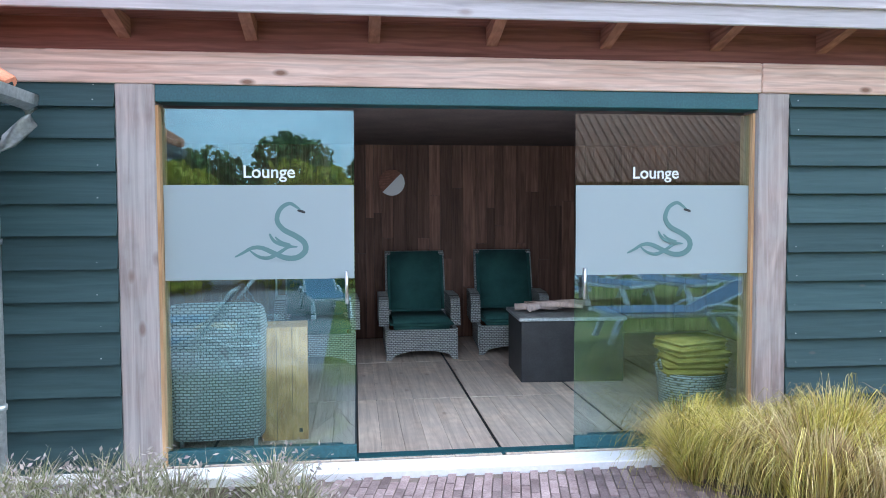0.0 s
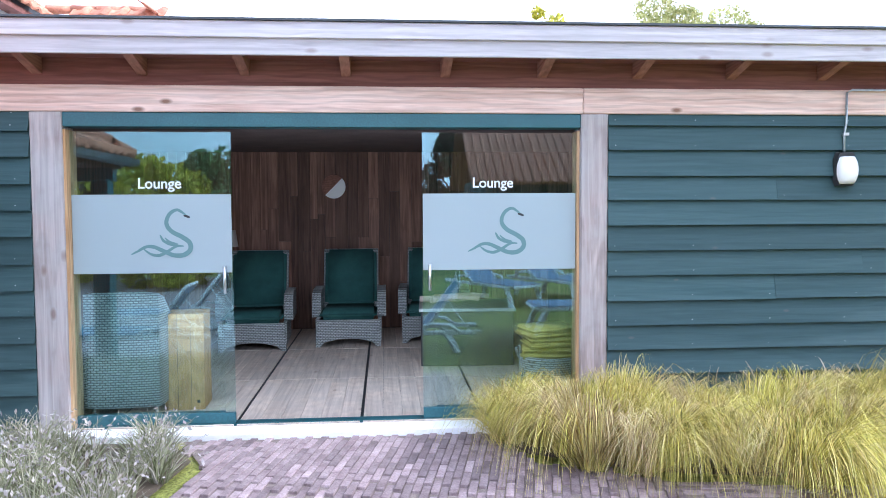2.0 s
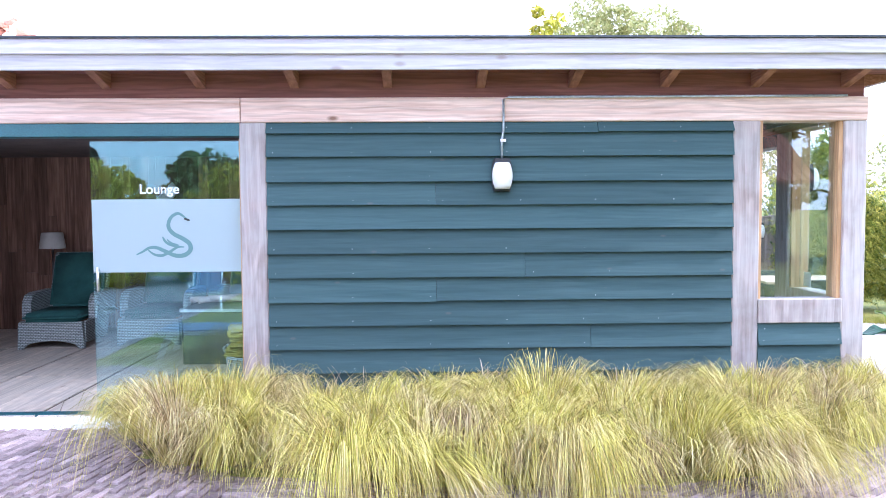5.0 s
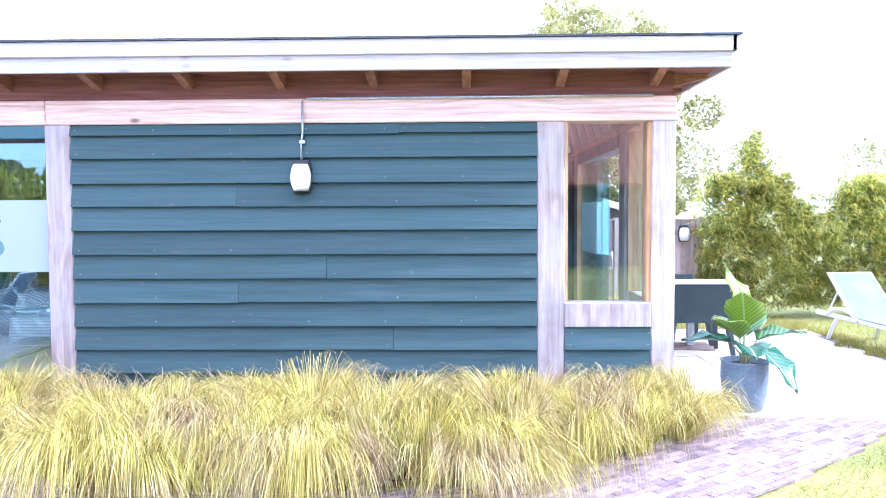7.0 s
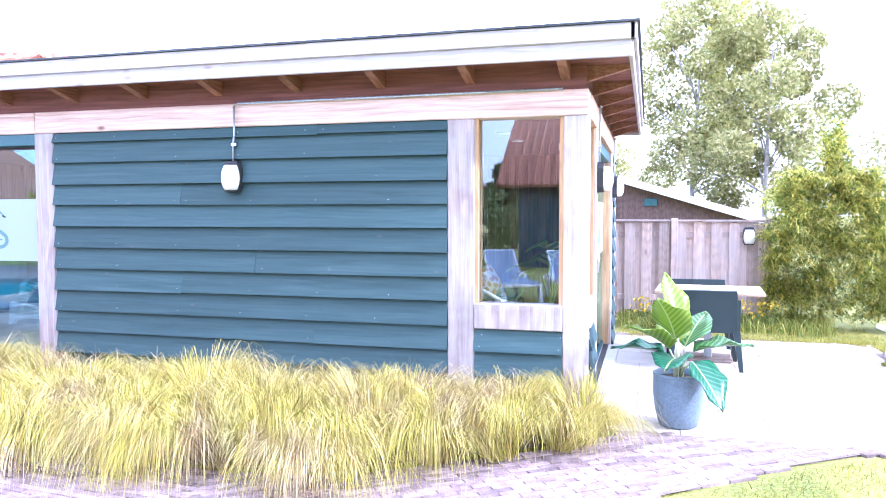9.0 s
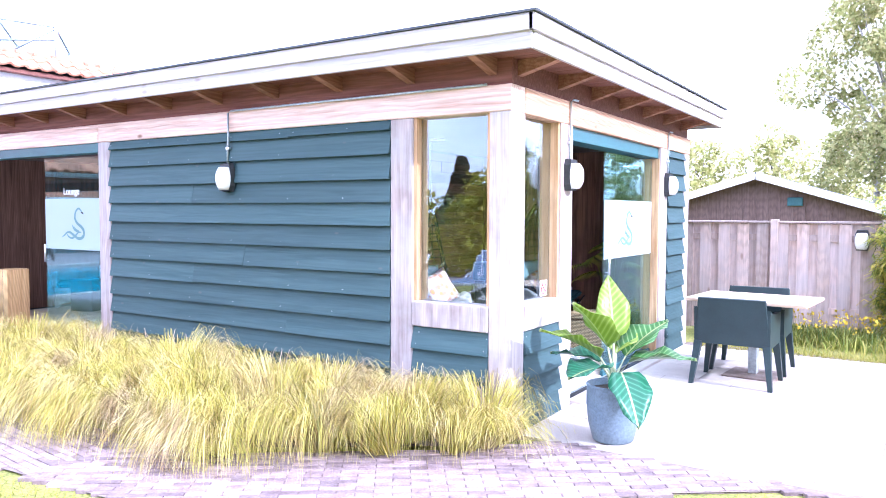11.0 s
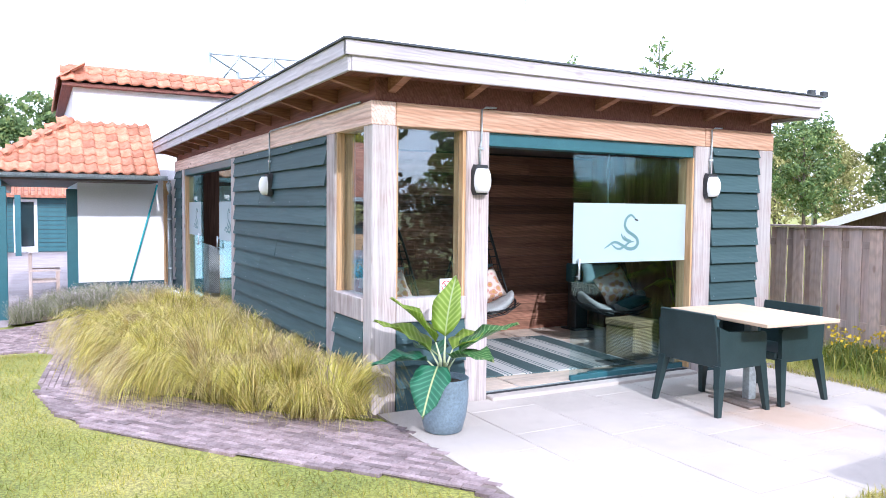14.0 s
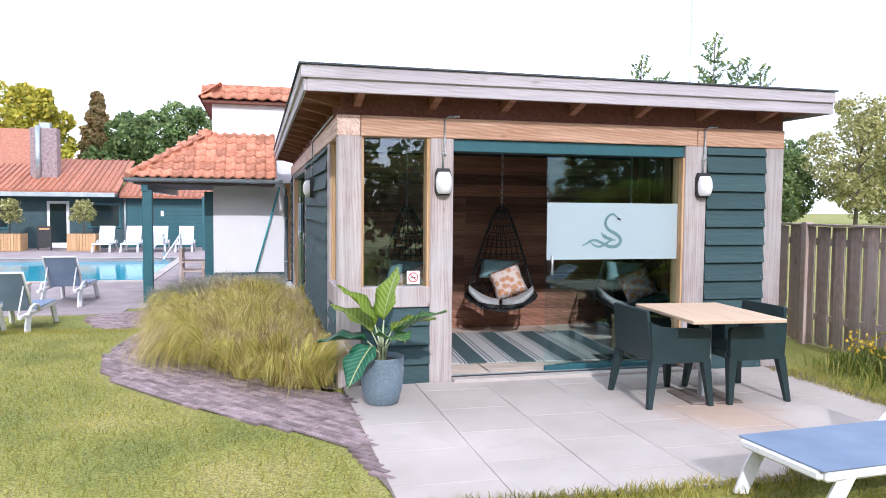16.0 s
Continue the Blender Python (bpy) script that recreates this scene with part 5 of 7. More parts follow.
part("chimney_cap", boxed(PHX - 1.35, PHX - 0.95, -5.75, -5.3, 5.0, 5.25, bevel=0.02), M_GALV, ch)
for y0, y1, z0, z1, nm in ((-5.25, -4.35, DZ, 1.75, "door"), (-3.6, -2.2, 0.55, 1.7, "window"), (-8.5, -6.7, 0.5, 1.7, "window"), (1.3, 2.15, DZ, 1.85, "door"), (-10.8, -9.2, 0.5, 1.7, "window")):
    d = part(nm, boxed(PHX - 0.02, PHX + 0.05, y0, y1, z0, z1, bevel=0.01), M_PLASTER if nm == "door" else M_TEAL, house, "white door frame" if nm == "door" else "teal window frame")
    part("glass", boxed(PHX + 0.052, PHX + 0.062, y0 + 0.12, y1 - 0.12, z0 + (0.25 if nm == "door" else 0.1), z1 - 0.12), plain("dark_pane", (0.02, 0.035, 0.04), 0.08), d, "dark glass")
for y in (1.5, 5.6):
    part("porch_column", boxed(PHX + 2.2, PHX + 2.4, y - 0.1, y + 0.1, DZ, 1.98, bevel=0.008), M_TEAL, house, "teal square porch column")
part("house_lamp", boxed(PHX + 0.02, PHX + 0.09, -0.55, -0.42, 1.1, 1.35, bevel=0.02), M_PLASTIC_W, house, "small white wall lamp")
part("drainpipe", tube(bmesh.new(), [(PHX + 0.08, -2.05, 1.95), (PHX + 0.08, -2.05, DZ)], 0.05, 8), M_GALV, house)


# ---- trees and plants ----
def crown_points(n, blobs, rng):
    """Leaf places on and near the skins of many overlapping clumps."""
    k = rng.integers(0, len(blobs), n)
    b = np.array(blobs)[k]
    d = rng.normal(size=(n, 3))
    d /= np.linalg.norm(d, axis=1)[:, None]
    return b[:, :3] + d * (b[:, 3] * rng.uniform(0.45, 1.08, n) ** 0.6)[:, None] * np.array([1, 1, 0.85])


def tree(loc, height, spread, mat, leaves, size, seed, label, trunk=0.12, low=0.35, kind="round", bark=None):
    g = np.random.default_rng(seed)
    t = thing("tree", label, "tree", loc, 0, "trees")
    bm = bmesh.new()
    lean = g.uniform(-0.04, 0.04, 2) * height
    top = Vector((lean[0], lean[1], height * 0.85))
    tube(bm, [(0, 0, -0.1), (lean[0] * 0.3, lean[1] * 0.3, height * 0.4), top], trunk, 8, trunk * 0.2)
    blobs = []
    n = 26 if kind == "round" else 34
    for i in range(n):
        u = (i + g.uniform(0, 1)) / n
        z = height * (low + (0.97 - low) * u)
        if kind == "cone":
            r = spread * (1 - u) * g.uniform(0.55, 1.0)
            br = spread * (0.16 + 0.26 * (1 - u))
        else:
            r = spread * math.sqrt(max(0.05, 1 - (1.7 * u - 0.75) ** 2)) * g.uniform(0.25, 0.95)
            br = spread * g.uniform(0.2, 0.4)
        a = i * 2.4 + g.uniform(-0.5, 0.5)
        p = (r * math.cos(a) + lean[0] * u, r * math.sin(a) + lean[1] * u, z)
        blobs.append((*p, br))
        if i % 2 == 0:
            z0 = height * low * 0.8 + (z - height * low * 0.8) * 0.6
            tube(bm, [(lean[0] * u * 0.7, lean[1] * u * 0.7, z0), (p[0] * 0.55, p[1] * 0.55, (z0 + z) / 2 + 0.03 * height), p], trunk * 0.35, 5, trunk * 0.08)
    part("trunk", bm, bark or M_BARK, t)
    part_mesh("crown", leaf_cloud("crown", crown_points(leaves, blobs, g), size, g), mat, t)
    return t


M_BIRCH = surface("pale_bark", (0.30, 0.28, 0.25), (0.52, 0.50, 0.47), 0.85, 8, 40, 0.3)
wood_label = "broad green tree behind the buildings"
# west, behind the pool house
for i, (y, h, s, m, k) in enumerate(((-16, 7.4, 3.2, M_TREE_Y, "round"), (-11.5, 9.2, 3.2, M_TREE_Y, "round"), (-7.6, 8.6, 2.7, M_TREE_Y, "round"), (-4.9, 8.9, 1.9, M_TREE_R, "cone"), (-2.6, 7.2, 2.5, M_TREE, "round"),
                                     (0.6, 7.8, 2.7, M_TREE, "round"), (3.6, 7.9, 2.8, M_TREE, "round"), (7.2, 7.2, 2.7, M_TREE, "round"), (-20, 7.6, 3.2, M_TREE, "round"), (11, 7.6, 3.0, M_TREE, "round"))):
    tree((-36.5 + (i % 3) * 1.5, y - 1.0, DZ), h, s, m, 9000, 0.19, 20 + i, "golden green tree behind the pool house" if m is M_TREE_Y else wood_label, 0.2, 0.18, k)
# north-east, behind fence and shed
tree((8.6, 19.0, 0), 7.2, 1.9, M_TREE_B, 20000, 0.066, 41, "airy pale green birch behind the fence", 0.09, 0.3, bark=M_BIRCH)
tree((10.2, 18.0, 0), 6.4, 1.8, M_TREE_B, 20000, 0.066, 42, "airy pale green birch behind the fence", 0.08, 0.25, bark=M_BIRCH)
tree((12.6, 17.5, 0), 3.3, 1.0, M_TREE_B, 2200, 0.06, 43, "airy pale green birch behind the bamboo", 0.07, 0.2, bark=M_BIRCH)
tree((15.5, 17.0, 0), 3.2, 1.2, M_TREE_B, 2400, 0.06, 44, "airy pale green birch behind the bamboo", 0.07, 0.2, bark=M_BIRCH)
tree((12.2, 51.0, 0), 15.6, 2.3, M_TREE_Y, 3000, 0.24, 45, "tall pale tree far behind the lodge", 0.16, 0.35, bark=M_BIRCH)
# far row across the field
for i, (x, y, h, w) in enumerate(((-31, 31.5, 5.6, 2.2), (-26.4, 34.6, 5.2, 2.0), (-28.8, 37.4, 6.0, 2.2), (-24.7, 39.2, 8.4, 2.9), (-24.6, 43.9, 7.0, 2.6), (-20, 47, 8.1, 2.6), (-21.4, 50.1, 7.5, 2.5), (-16.8, 53.2, 7.2, 2.5), (-18.2, 56.3, 6.6, 2.4))):
    tree((x, y, 0), h, w, M_TREE if i % 3 else M_TREE_B, 8200, 0.15, 60 + i, "grey-green field tree in a far row", 0.14, 0.25)
for i in range(12):
    tree((-75 + i * 7, 88 + (i % 3) * 5, 0), 8.5 + (i * 5 % 4), 5.0, M_TREE_B, 3000, 0.34, 80 + i, "dark distant tree at the edge of the field", 0.2, 0.1)
# south and east, mirrored in the glass
for i, (x, y, h, s, m, k) in enumerate(((-19, -28, 5.0, 2.6, M_TREE, "round"), (-12.5, -27, 5.0, 1.5, M_CONIFER, "cone"), (-7.5, -28, 4.6, 2.4, M_TREE, "round"), (-3.0, -28, 5.4, 2.6, M_TREE, "round"), (0.8, -29, 4.2, 2.0, M_TREE, "round"),
                                        (4.6, -29, 8.0, 2.0, M_CONIFER, "cone"), (17, -12, 8, 3, M_TREE, "round"), (21, -6, 7.5, 3, M_TREE, "round"), (25, -1, 8, 3.2, M_TREE, "round"), (27, 5, 7.5, 3.2, M_TREE, "round"),
                                        (27, 11, 8, 3.2, M_TREE, "round"), (25, 17, 7, 3.0, M_TREE, "round"))):
    tree((x, y, gz(x, y)), h, s, m, 7000, 0.2, 120 + i, "dark conifer beyond the lawn" if k == "cone" else "leafy garden tree beyond the lawn", 0.16, 0.12, k)
# golden bushes beyond the pool deck, mirrored in the corner window
for i, (x, y, h) in enumerate(((-4.6, -9.6, 3.1), (-8.2, -10.8, 3.4), (-11.8, -12.2, 3.0), (-1.2, -10.6, 2.8))):
    tree((x, y, gz(x, y)), h, 1.9, M_TREE_Y, 8000, 0.11, 150 + i, "rounded golden green bush beyond the pool deck", 0.09, 0.04)
# young trees behind the roof
g = np.random.default_rng(9)
for sx, sy, stems in ((2.70, 9.74, ((0, 0, 4.0), (0.12, 0.30, 3.75), (-0.2, -0.15, 3.55))), (4.65, 9.78, ((0, 0, 3.92), (0.2, 0.25, 3.6), (-0.25, 0.1, 3.5))), (5.55, 9.85, ((0, 0, 3.35),))):
    yt = thing("sapling", "young ash tree with feathery leaves behind the lodge", "tree", (sx, sy, 0), group="young ash trees")
    bm, pts = bmesh.new(), []
    for dx, dy, h in stems:
        tube(bm, [(0, 0, 0), (dx * 0.6, dy * 0.6, 2.0), (dx, dy, h)], 0.026, 6, 0.006)
        for k in range(15):
            z = h - 0.85 * (k / 15)
            a = k * 2.4 + dx * 9
            L = 0.12 + 0.24 * (k / 15)
            tube(bm, [(dx, dy, z - 0.08), (dx + L * math.cos(a), dy + L * math.sin(a), z + 0.06)], 0.005, 4, 0.002)
            for q in np.linspace(0.25, 1.0, 6):
                for sgn in (-1, 1):
                    pts.append((dx + L * q * math.cos(a) - sgn * 0.045 * math.sin(a), dy + L * q * math.sin(a) + sgn * 0.045 * math.cos(a), z - 0.08 + 0.14 * q))
    part("stem", bm, M_BARK, yt)
    part_mesh("crown", leaf_cloud("crown", np.array(pts), 0.038, g, 2.6), M_TREE, yt)
mast = thing("floodlight_mast", "tall grey floodlight mast beyond the field", "light mast", (-25, 55.0, 0))
part("pole", tube(bmesh.new(), [(0, 0, 0), (0, 0, 10.6)], 0.13, 8, 0.08), M_GALV, mast)
part("cross_arm", boxed(-0.06, 0.06, -0.9, 0.9, 10.4, 10.55), M_GALV, mast)
for y in (-0.75, 0.75):
    part("floodlight", boxed(-0.2, 0.2, y - 0.28, y + 0.28, 10.5, 10.95, bevel=0.04), M_DARK, mast)
mast = thing("radio_mast", "slender pale mast far behind the lodge", "mast", (-25, 27.83, 0))
part("pole", tube(bmesh.new(), [(0, 0, 0), (0, 0, 16)], 0.05, 6, 0.035), M_GALV, mast)

# bamboo hedge
g = np.random.default_rng(12)
N, K = 1900, 34
sx = g.uniform(9.12, 14.6, N)
top = 1.72 + 0.16 * np.sin(sx * 5.1) + 0.12 * np.sin(sx * 11.3)
sz = top * g.uniform(0.05, 1.0, N) ** 0.8
sy = 9.95 - 0.28 * np.sin(math.pi * np.clip(sz / 2.0, 0, 1)) + np.abs(g.normal(0, 0.22, N))
for x0, h, w, n in ((9.6, 2.1, 0.22, 90), (10.05, 2.75, 0.22, 110), (10.4, 2.1, 0.25, 90), (11.7, 2.05, 0.35, 110), (12.7, 2.1, 0.4, 110)):
    u = g.uniform(0, 1, n)
    sx = np.concatenate([sx, x0 + g.normal(0, w, n) * (1 - 0.75 * u)])
    sy = np.concatenate([sy, 10.3 + g.normal(0, 0.2, n)])
    sz = np.concatenate([sz, 1.6 + (h - 1.6) * u])
N = len(sx)
root = np.repeat(np.stack([sx, sy, sz], 1), K, 0) + g.normal(0, 0.045, (N * K, 3))
root[:, 2] = np.maximum(root[:, 2], 0.03)
lean = g.normal(0, 0.085, (N * K, 2)) + np.array([0.0, -0.05])
me = blades("bamboo_hedge", root, g.uniform(0.02, 0.11, N * K), lean, g.uniform(0.013, 0.024, N * K), g.uniform(0.9, 1.9, N * K), g, 2)
hedge = part_mesh("bamboo_hedge", me, M_BAMBOO)
tagged(hedge, "dense yellow-green bamboo hedge beside the fence", "hedge", kind="stuff")
bl = [(g.uniform(-22, 4.0), -19 + g.uniform(-0.5, 0.5), g.uniform(0.2, 2.0), 0.55) for i in range(150)]
hp = crown_points(9000, bl, g)
hp[:, 2] = np.abs(hp[:, 2])
tagged(part_mesh("garden_hedge", leaf_cloud("garden_hedge", hp, 0.12, g), M_TREE), "clipped dark green hedge along the lawn", "hedge", kind="stuff")

bl = [(17.5 + g.uniform(-0.5, 0.5), g.uniform(-7, 21), g.uniform(0.1, 2.1), 0.55) for i in range(260)]
hp = crown_points(16000, bl, g)
hp[:, 2] = np.abs(hp[:, 2])
tagged(part_mesh("boundary_hedge", leaf_cloud("boundary_hedge", hp, 0.13, g), M_CONIFER), "tall dark green hedge along the far lawn edge", "hedge", kind="stuff")
# sedge bed: tufts of combed locks that rise, arch over and hang to the path
g = np.random.default_rng(21)
tx, ty = np.meshgrid(np.arange(1.85, 7.5, 0.32), np.arange(2.86, 4.36, 0.27), indexing="ij")
tx, ty = tx.ravel() + g.uniform(-0.11, 0.11, tx.size), ty.ravel() + g.uniform(-0.11, 0.11, ty.size)
ok = inside(tx, ty, BED) & inside(tx, ty - 0.05, BED) & inside(tx - 0.06, ty, BED)
tx, ty = tx[ok], ty[ok]
LOCKS, N = 26, 40
front = np.clip((3.62 - ty) / 0.6, 0, 1)
tall = g.uniform(0.29, 0.44, len(tx)) * np.interp(ty, (2.8, 3.2, 3.7, 4.0, 4.35), (0.8, 1.0, 1.05, 0.82, 0.62))
la = g.uniform(0, 2 * math.pi, (len(tx), LOCKS))
lr = g.uniform(0.08, 0.52, (len(tx), LOCKS))
comb = g.normal(0, 0.13, (len(tx), 2))
a = (la[:, :, None] + g.normal(0, 0.24, (len(tx), LOCKS, N)))
reach = lr[:, :, None] * g.uniform(0.6, 1.3, a.shape)
lx = reach * np.cos(a) + comb[:, 0][:, None, None]
ly = reach * np.sin(a) * 0.85 + (comb[:, 1] - 0.06 - 0.26 * front)[:, None, None]
rad = np.abs(g.normal(0, 0.055, a.shape))
root = np.stack([tx[:, None, None] + rad * np.cos(a), ty[:, None, None] + rad * np.sin(a), 0.02 + 0 * a], -1).reshape(-1, 3)
lean = np.stack([lx, ly], -1).reshape(-1, 2)
out = np.hypot(lean[:, 0], lean[:, 1])
H = (tall[:, None, None] * g.uniform(0.72, 1.12, a.shape) * g.uniform(0.7, 1.2, (len(tx), LOCKS, 1))).ravel()
bend = np.clip(0.46 + 0.95 * out + g.normal(0, 0.05, len(H)), 0.46, 1.0)
me = blades("sedge", root, H, lean, g.uniform(0.0026, 0.0052, len(H)), bend, g, 6, True)
tagged(part_mesh("sedge", me, M_SEDGE), "yellow-green arching ornamental sedge with straw-coloured tufts", "ornamental grass", kind="stuff")
n = 330
root = np.stack([g.uniform(2.3, 7.2, n), g.uniform(3.95, 4.3, n), np.full(n, 0.1)], 1)
me = blades("seed_stalks", root, g.uniform(0.30, 0.58, n), g.normal(0, 0.13, (n, 2)), g.uniform(0.005, 0.012, n), np.full(n, 0.38), g, 5)
tagged(part_mesh("seed_stalks", me, leafy("straw_stalk", [(0, (0.45, 0.36, 0.24)), (1, (0.62, 0.52, 0.40))])), "thin straw-coloured seed stalks above the sedge", "grass stalks", kind="stuff")

# lavender
cx, cy = g.uniform(-2.5, 0.1, 900), g.uniform(1.5, 4.2, 900)
ok = inside(cx, cy, LAVENDER)
cx, cy = cx[ok][:240], cy[ok][:240]
N = 42
a = g.uniform(0, 2 * math.pi, (len(cx), N))
reach = g.uniform(0.03, 0.24, a.shape)
root = np.stack([cx[:, None] + 0.03 * np.cos(a), cy[:, None] + 0.03 * np.sin(a), ground_z(cx, cy)[:, None] + 0.03 + 0 * a], -1).reshape(-1, 3)
lean = np.stack([reach * np.cos(a), reach * np.sin(a)], -1).reshape(-1, 2)
H = g.uniform(0.12, 0.34, len(root)) * np.where(root[:, 1] > 3.2, 0.8, 1.15)
me = blades("lavender", root, H, lean, g.uniform(0.005, 0.010, len(H)), np.full(len(H), 0.15), g, 3)
tagged(part_mesh("lavender", me, M_LAV), "grey-green fading lavender beside the lounge door", "lavender", kind="stuff")
tip = root[::3] + np.concatenate([lean[::3] * 0.95, (H * 0.84)[::3, None]], 1)
tagged(part_mesh("lavender_flowers", leaf_cloud("lavender_flowers", tip + g.normal(0, 0.008, tip.shape), 0.016, g, 2.2), leafy("lavender_flower", [(0, (0.36, 0.32, 0.33)), (1, (0.55, 0.50, 0.46))])), "faded mauve lavender flower heads", "lavender flowers", kind="stuff")

# lawn blades
lawn_poly = [(2.2, 1.4), (3.3, 2.22), (4.1, 2.14), (4.95, 2.04), (5.95, 2.11), (6.68, 2.38), (7.44, 2.9), (8.14, 3.5), (8.5, 3.87), (9.0, 4.22), (9.9, 4.35), (13.2, 3.6), (12.0, 0.5), (8.0, -3.5), (0.0, -3.5), (-0.4, 0.6)]
n = 150000
bx, by = g.uniform(-0.4, 13.2, n), g.uniform(-3.5, 4.4, n)
ok = inside(bx, by, lawn_poly) & (g.uniform(0, 1, n) < np.clip(1.4 - np.hypot(bx - 8.5, by - 2.2) / 7.5, 0.25, 1))
bx, by = bx[ok], by[ok]
wx = np.concatenate([g.uniform(9.9, 12.5, 9000), g.uniform(7.3, 10.4, 5200)])
wy = np.concatenate([g.uniform(4.9, 9.6, 9000), g.uniform(8.75, 10.1, 5200)])
okw = (wx > 10.08 + 0.04 * np.sin(wy * 5) + 0.03 * (wy - 4.4)) | (wy > 8.85)
bx, by = np.concatenate([bx, wx[okw]]), np.concatenate([by, wy[okw]])
root = np.stack([bx, by, ground_z(bx, by) - 0.012], 1)
me = blades("lawn_grass", root, g.uniform(0.025, 0.06, len(bx)), g.normal(0, 0.022, (len(bx), 2)), g.uniform(0.003, 0.006, len(bx)), np.full(len(bx), 0.2), g, 1)
tagged(part_mesh("lawn_grass", me, M_BLADE), "short green lawn grass, yellowish in patches", "grass", kind="stuff")
# grass creeping over the edges of the slabs
n = 4200
ey = g.uniform(4.5, 8.8, n)
ex = 10.03 + 0.03 * (ey - 4.4) + np.abs(g.normal(0, 0.14, n)) - 0.03 - 0.24 * np.clip((ey - 5.8) * 2, 0, 1) * np.clip(np.sin(ey * 3.1) * np.sin(ey * 7.3 + 1), 0, 1)
ey2 = 8.74 + np.abs(g.normal(0, 0.15, 1600)) - 0.07
ex, ey = np.concatenate([ex, g.uniform(7.4, 10.1, 1600)]), np.concatenate([ey, ey2])
me = blades("edge_grass", np.stack([ex, ey, np.zeros(len(ex))], 1), g.uniform(0.03, 0.11, len(ex)), g.normal(0, 0.04, (len(ex), 2)), g.uniform(0.003, 0.007, len(ex)), np.full(len(ex), 0.35), g, 2)
tagged(part_mesh("edge_grass", me, M_BLADE), "tufts of grass creeping over the slab edges", "grass", kind="stuff")
n = 6500
root = np.stack([g.uniform(7.25, 9.9, n), 10.1 - np.abs(g.normal(0, 0.36, n)), np.full(n, 0.0)], 1)
me = blades("weeds", root, g.uniform(0.08, 0.36, n), g.normal(0, 0.1, (n, 2)), g.uniform(0.006, 0.016, n), np.full(n, 0.45), g, 3)
fr = np.stack([g.uniform(7.4, 9.2, 200), g.uniform(9.35, 10.0, 200), np.zeros(200)], 1)
fh, fd = g.uniform(0.22, 0.44, 200), g.normal(0, 0.06, (200, 2))
stalks = blades("flower_stalks", fr, fh, fd, np.full(200, 0.006), np.full(200, 0.1), g, 2)
tagged(part_mesh("flower_stalks", stalks, M_TREE), "thin green stalks of wildflowers by the fence", "wildflowers", kind="stuff")
fl = np.concatenate([fr + np.concatenate([fd, fh[:, None] * 0.9], 1) + g.normal(0, 0.012, (200, 3)) for _ in range(2)])
tagged(part_mesh("weed_flowers", leaf_cloud("weed_flowers", fl, 0.032, g, 1.1), leafy("yellow_petal", [(0, (0.62, 0.46, 0.03)), (1, (0.80, 0.62, 0.06))])), "small yellow wildflower heads above the weeds", "wildflowers", kind="stuff")
tagged(part_mesh("weeds", me, leafy("weed_blade", [(0, (0.13, 0.19, 0.035)), (0.6, (0.30, 0.33, 0.06)), (1, (0.48, 0.42, 0.12))])), "rough weeds at the foot of the fence", "weeds", kind="stuff")

hr = thing("pool_handrail", "bent stainless steel handrail at the pool steps", "handrail", (-13.6, 0.55, DZ))
for dy in (0.0, 0.55):
    part("rail", tube(bmesh.new(), [(-0.2, dy, 0.0), (-0.2, dy, 0.75), (0.0, dy, 0.92), (0.3, dy, 0.9), (1.5, dy - 0.4, 0.15)], 0.03, 8), M_STEEL, hr)
bd2 = thing("menu_board", "dark folding menu board beside the planter", "sign", (-20.6, -4.95, DZ + 0.012))
part("board", boxed(-0.03, 0.03, -0.28, 0.28, 0.1, 1.0, bevel=0.01), M_DARK, bd2)
part("heading", boxed(0.031, 0.035, -0.2, 0.2, 0.85, 0.93), M_REVEAL, bd2)
for dy in (-0.25, 0.25):
    part("leg", boxed(-0.03, 0.03, dy - 0.025, dy + 0.025, 0, 0.1), M_DARK, bd2)
# planters with olive trees by the pool house
for y in (-6.15, -3.35):
    pl = thing("planter", "square wooden planter box on the pool deck", "planter", (-20.2, y, DZ + 0.012), group="planters")
    for i in range(9):
        part("slat", boxed(0.50, 0.53, -0.54 + i * 0.12, -0.43 + i * 0.12, 0.02, 0.72), M_REVEAL, pl)
    part("box", boxed(-0.5, 0.5, -0.54, 0.54, 0, 0.70), M_REVEAL, pl)
    part("soil", boxed(-0.45, 0.45, -0.48, 0.48, 0.70, 0.715), M_SOIL, pl)
    ot = tree((-20.2, y, DZ + 0.727), 1.35, 0.55, M_TREE_B, 1300, 0.075, int(90 - y), "small rounded olive tree in a wooden planter", 0.035, 0.4)


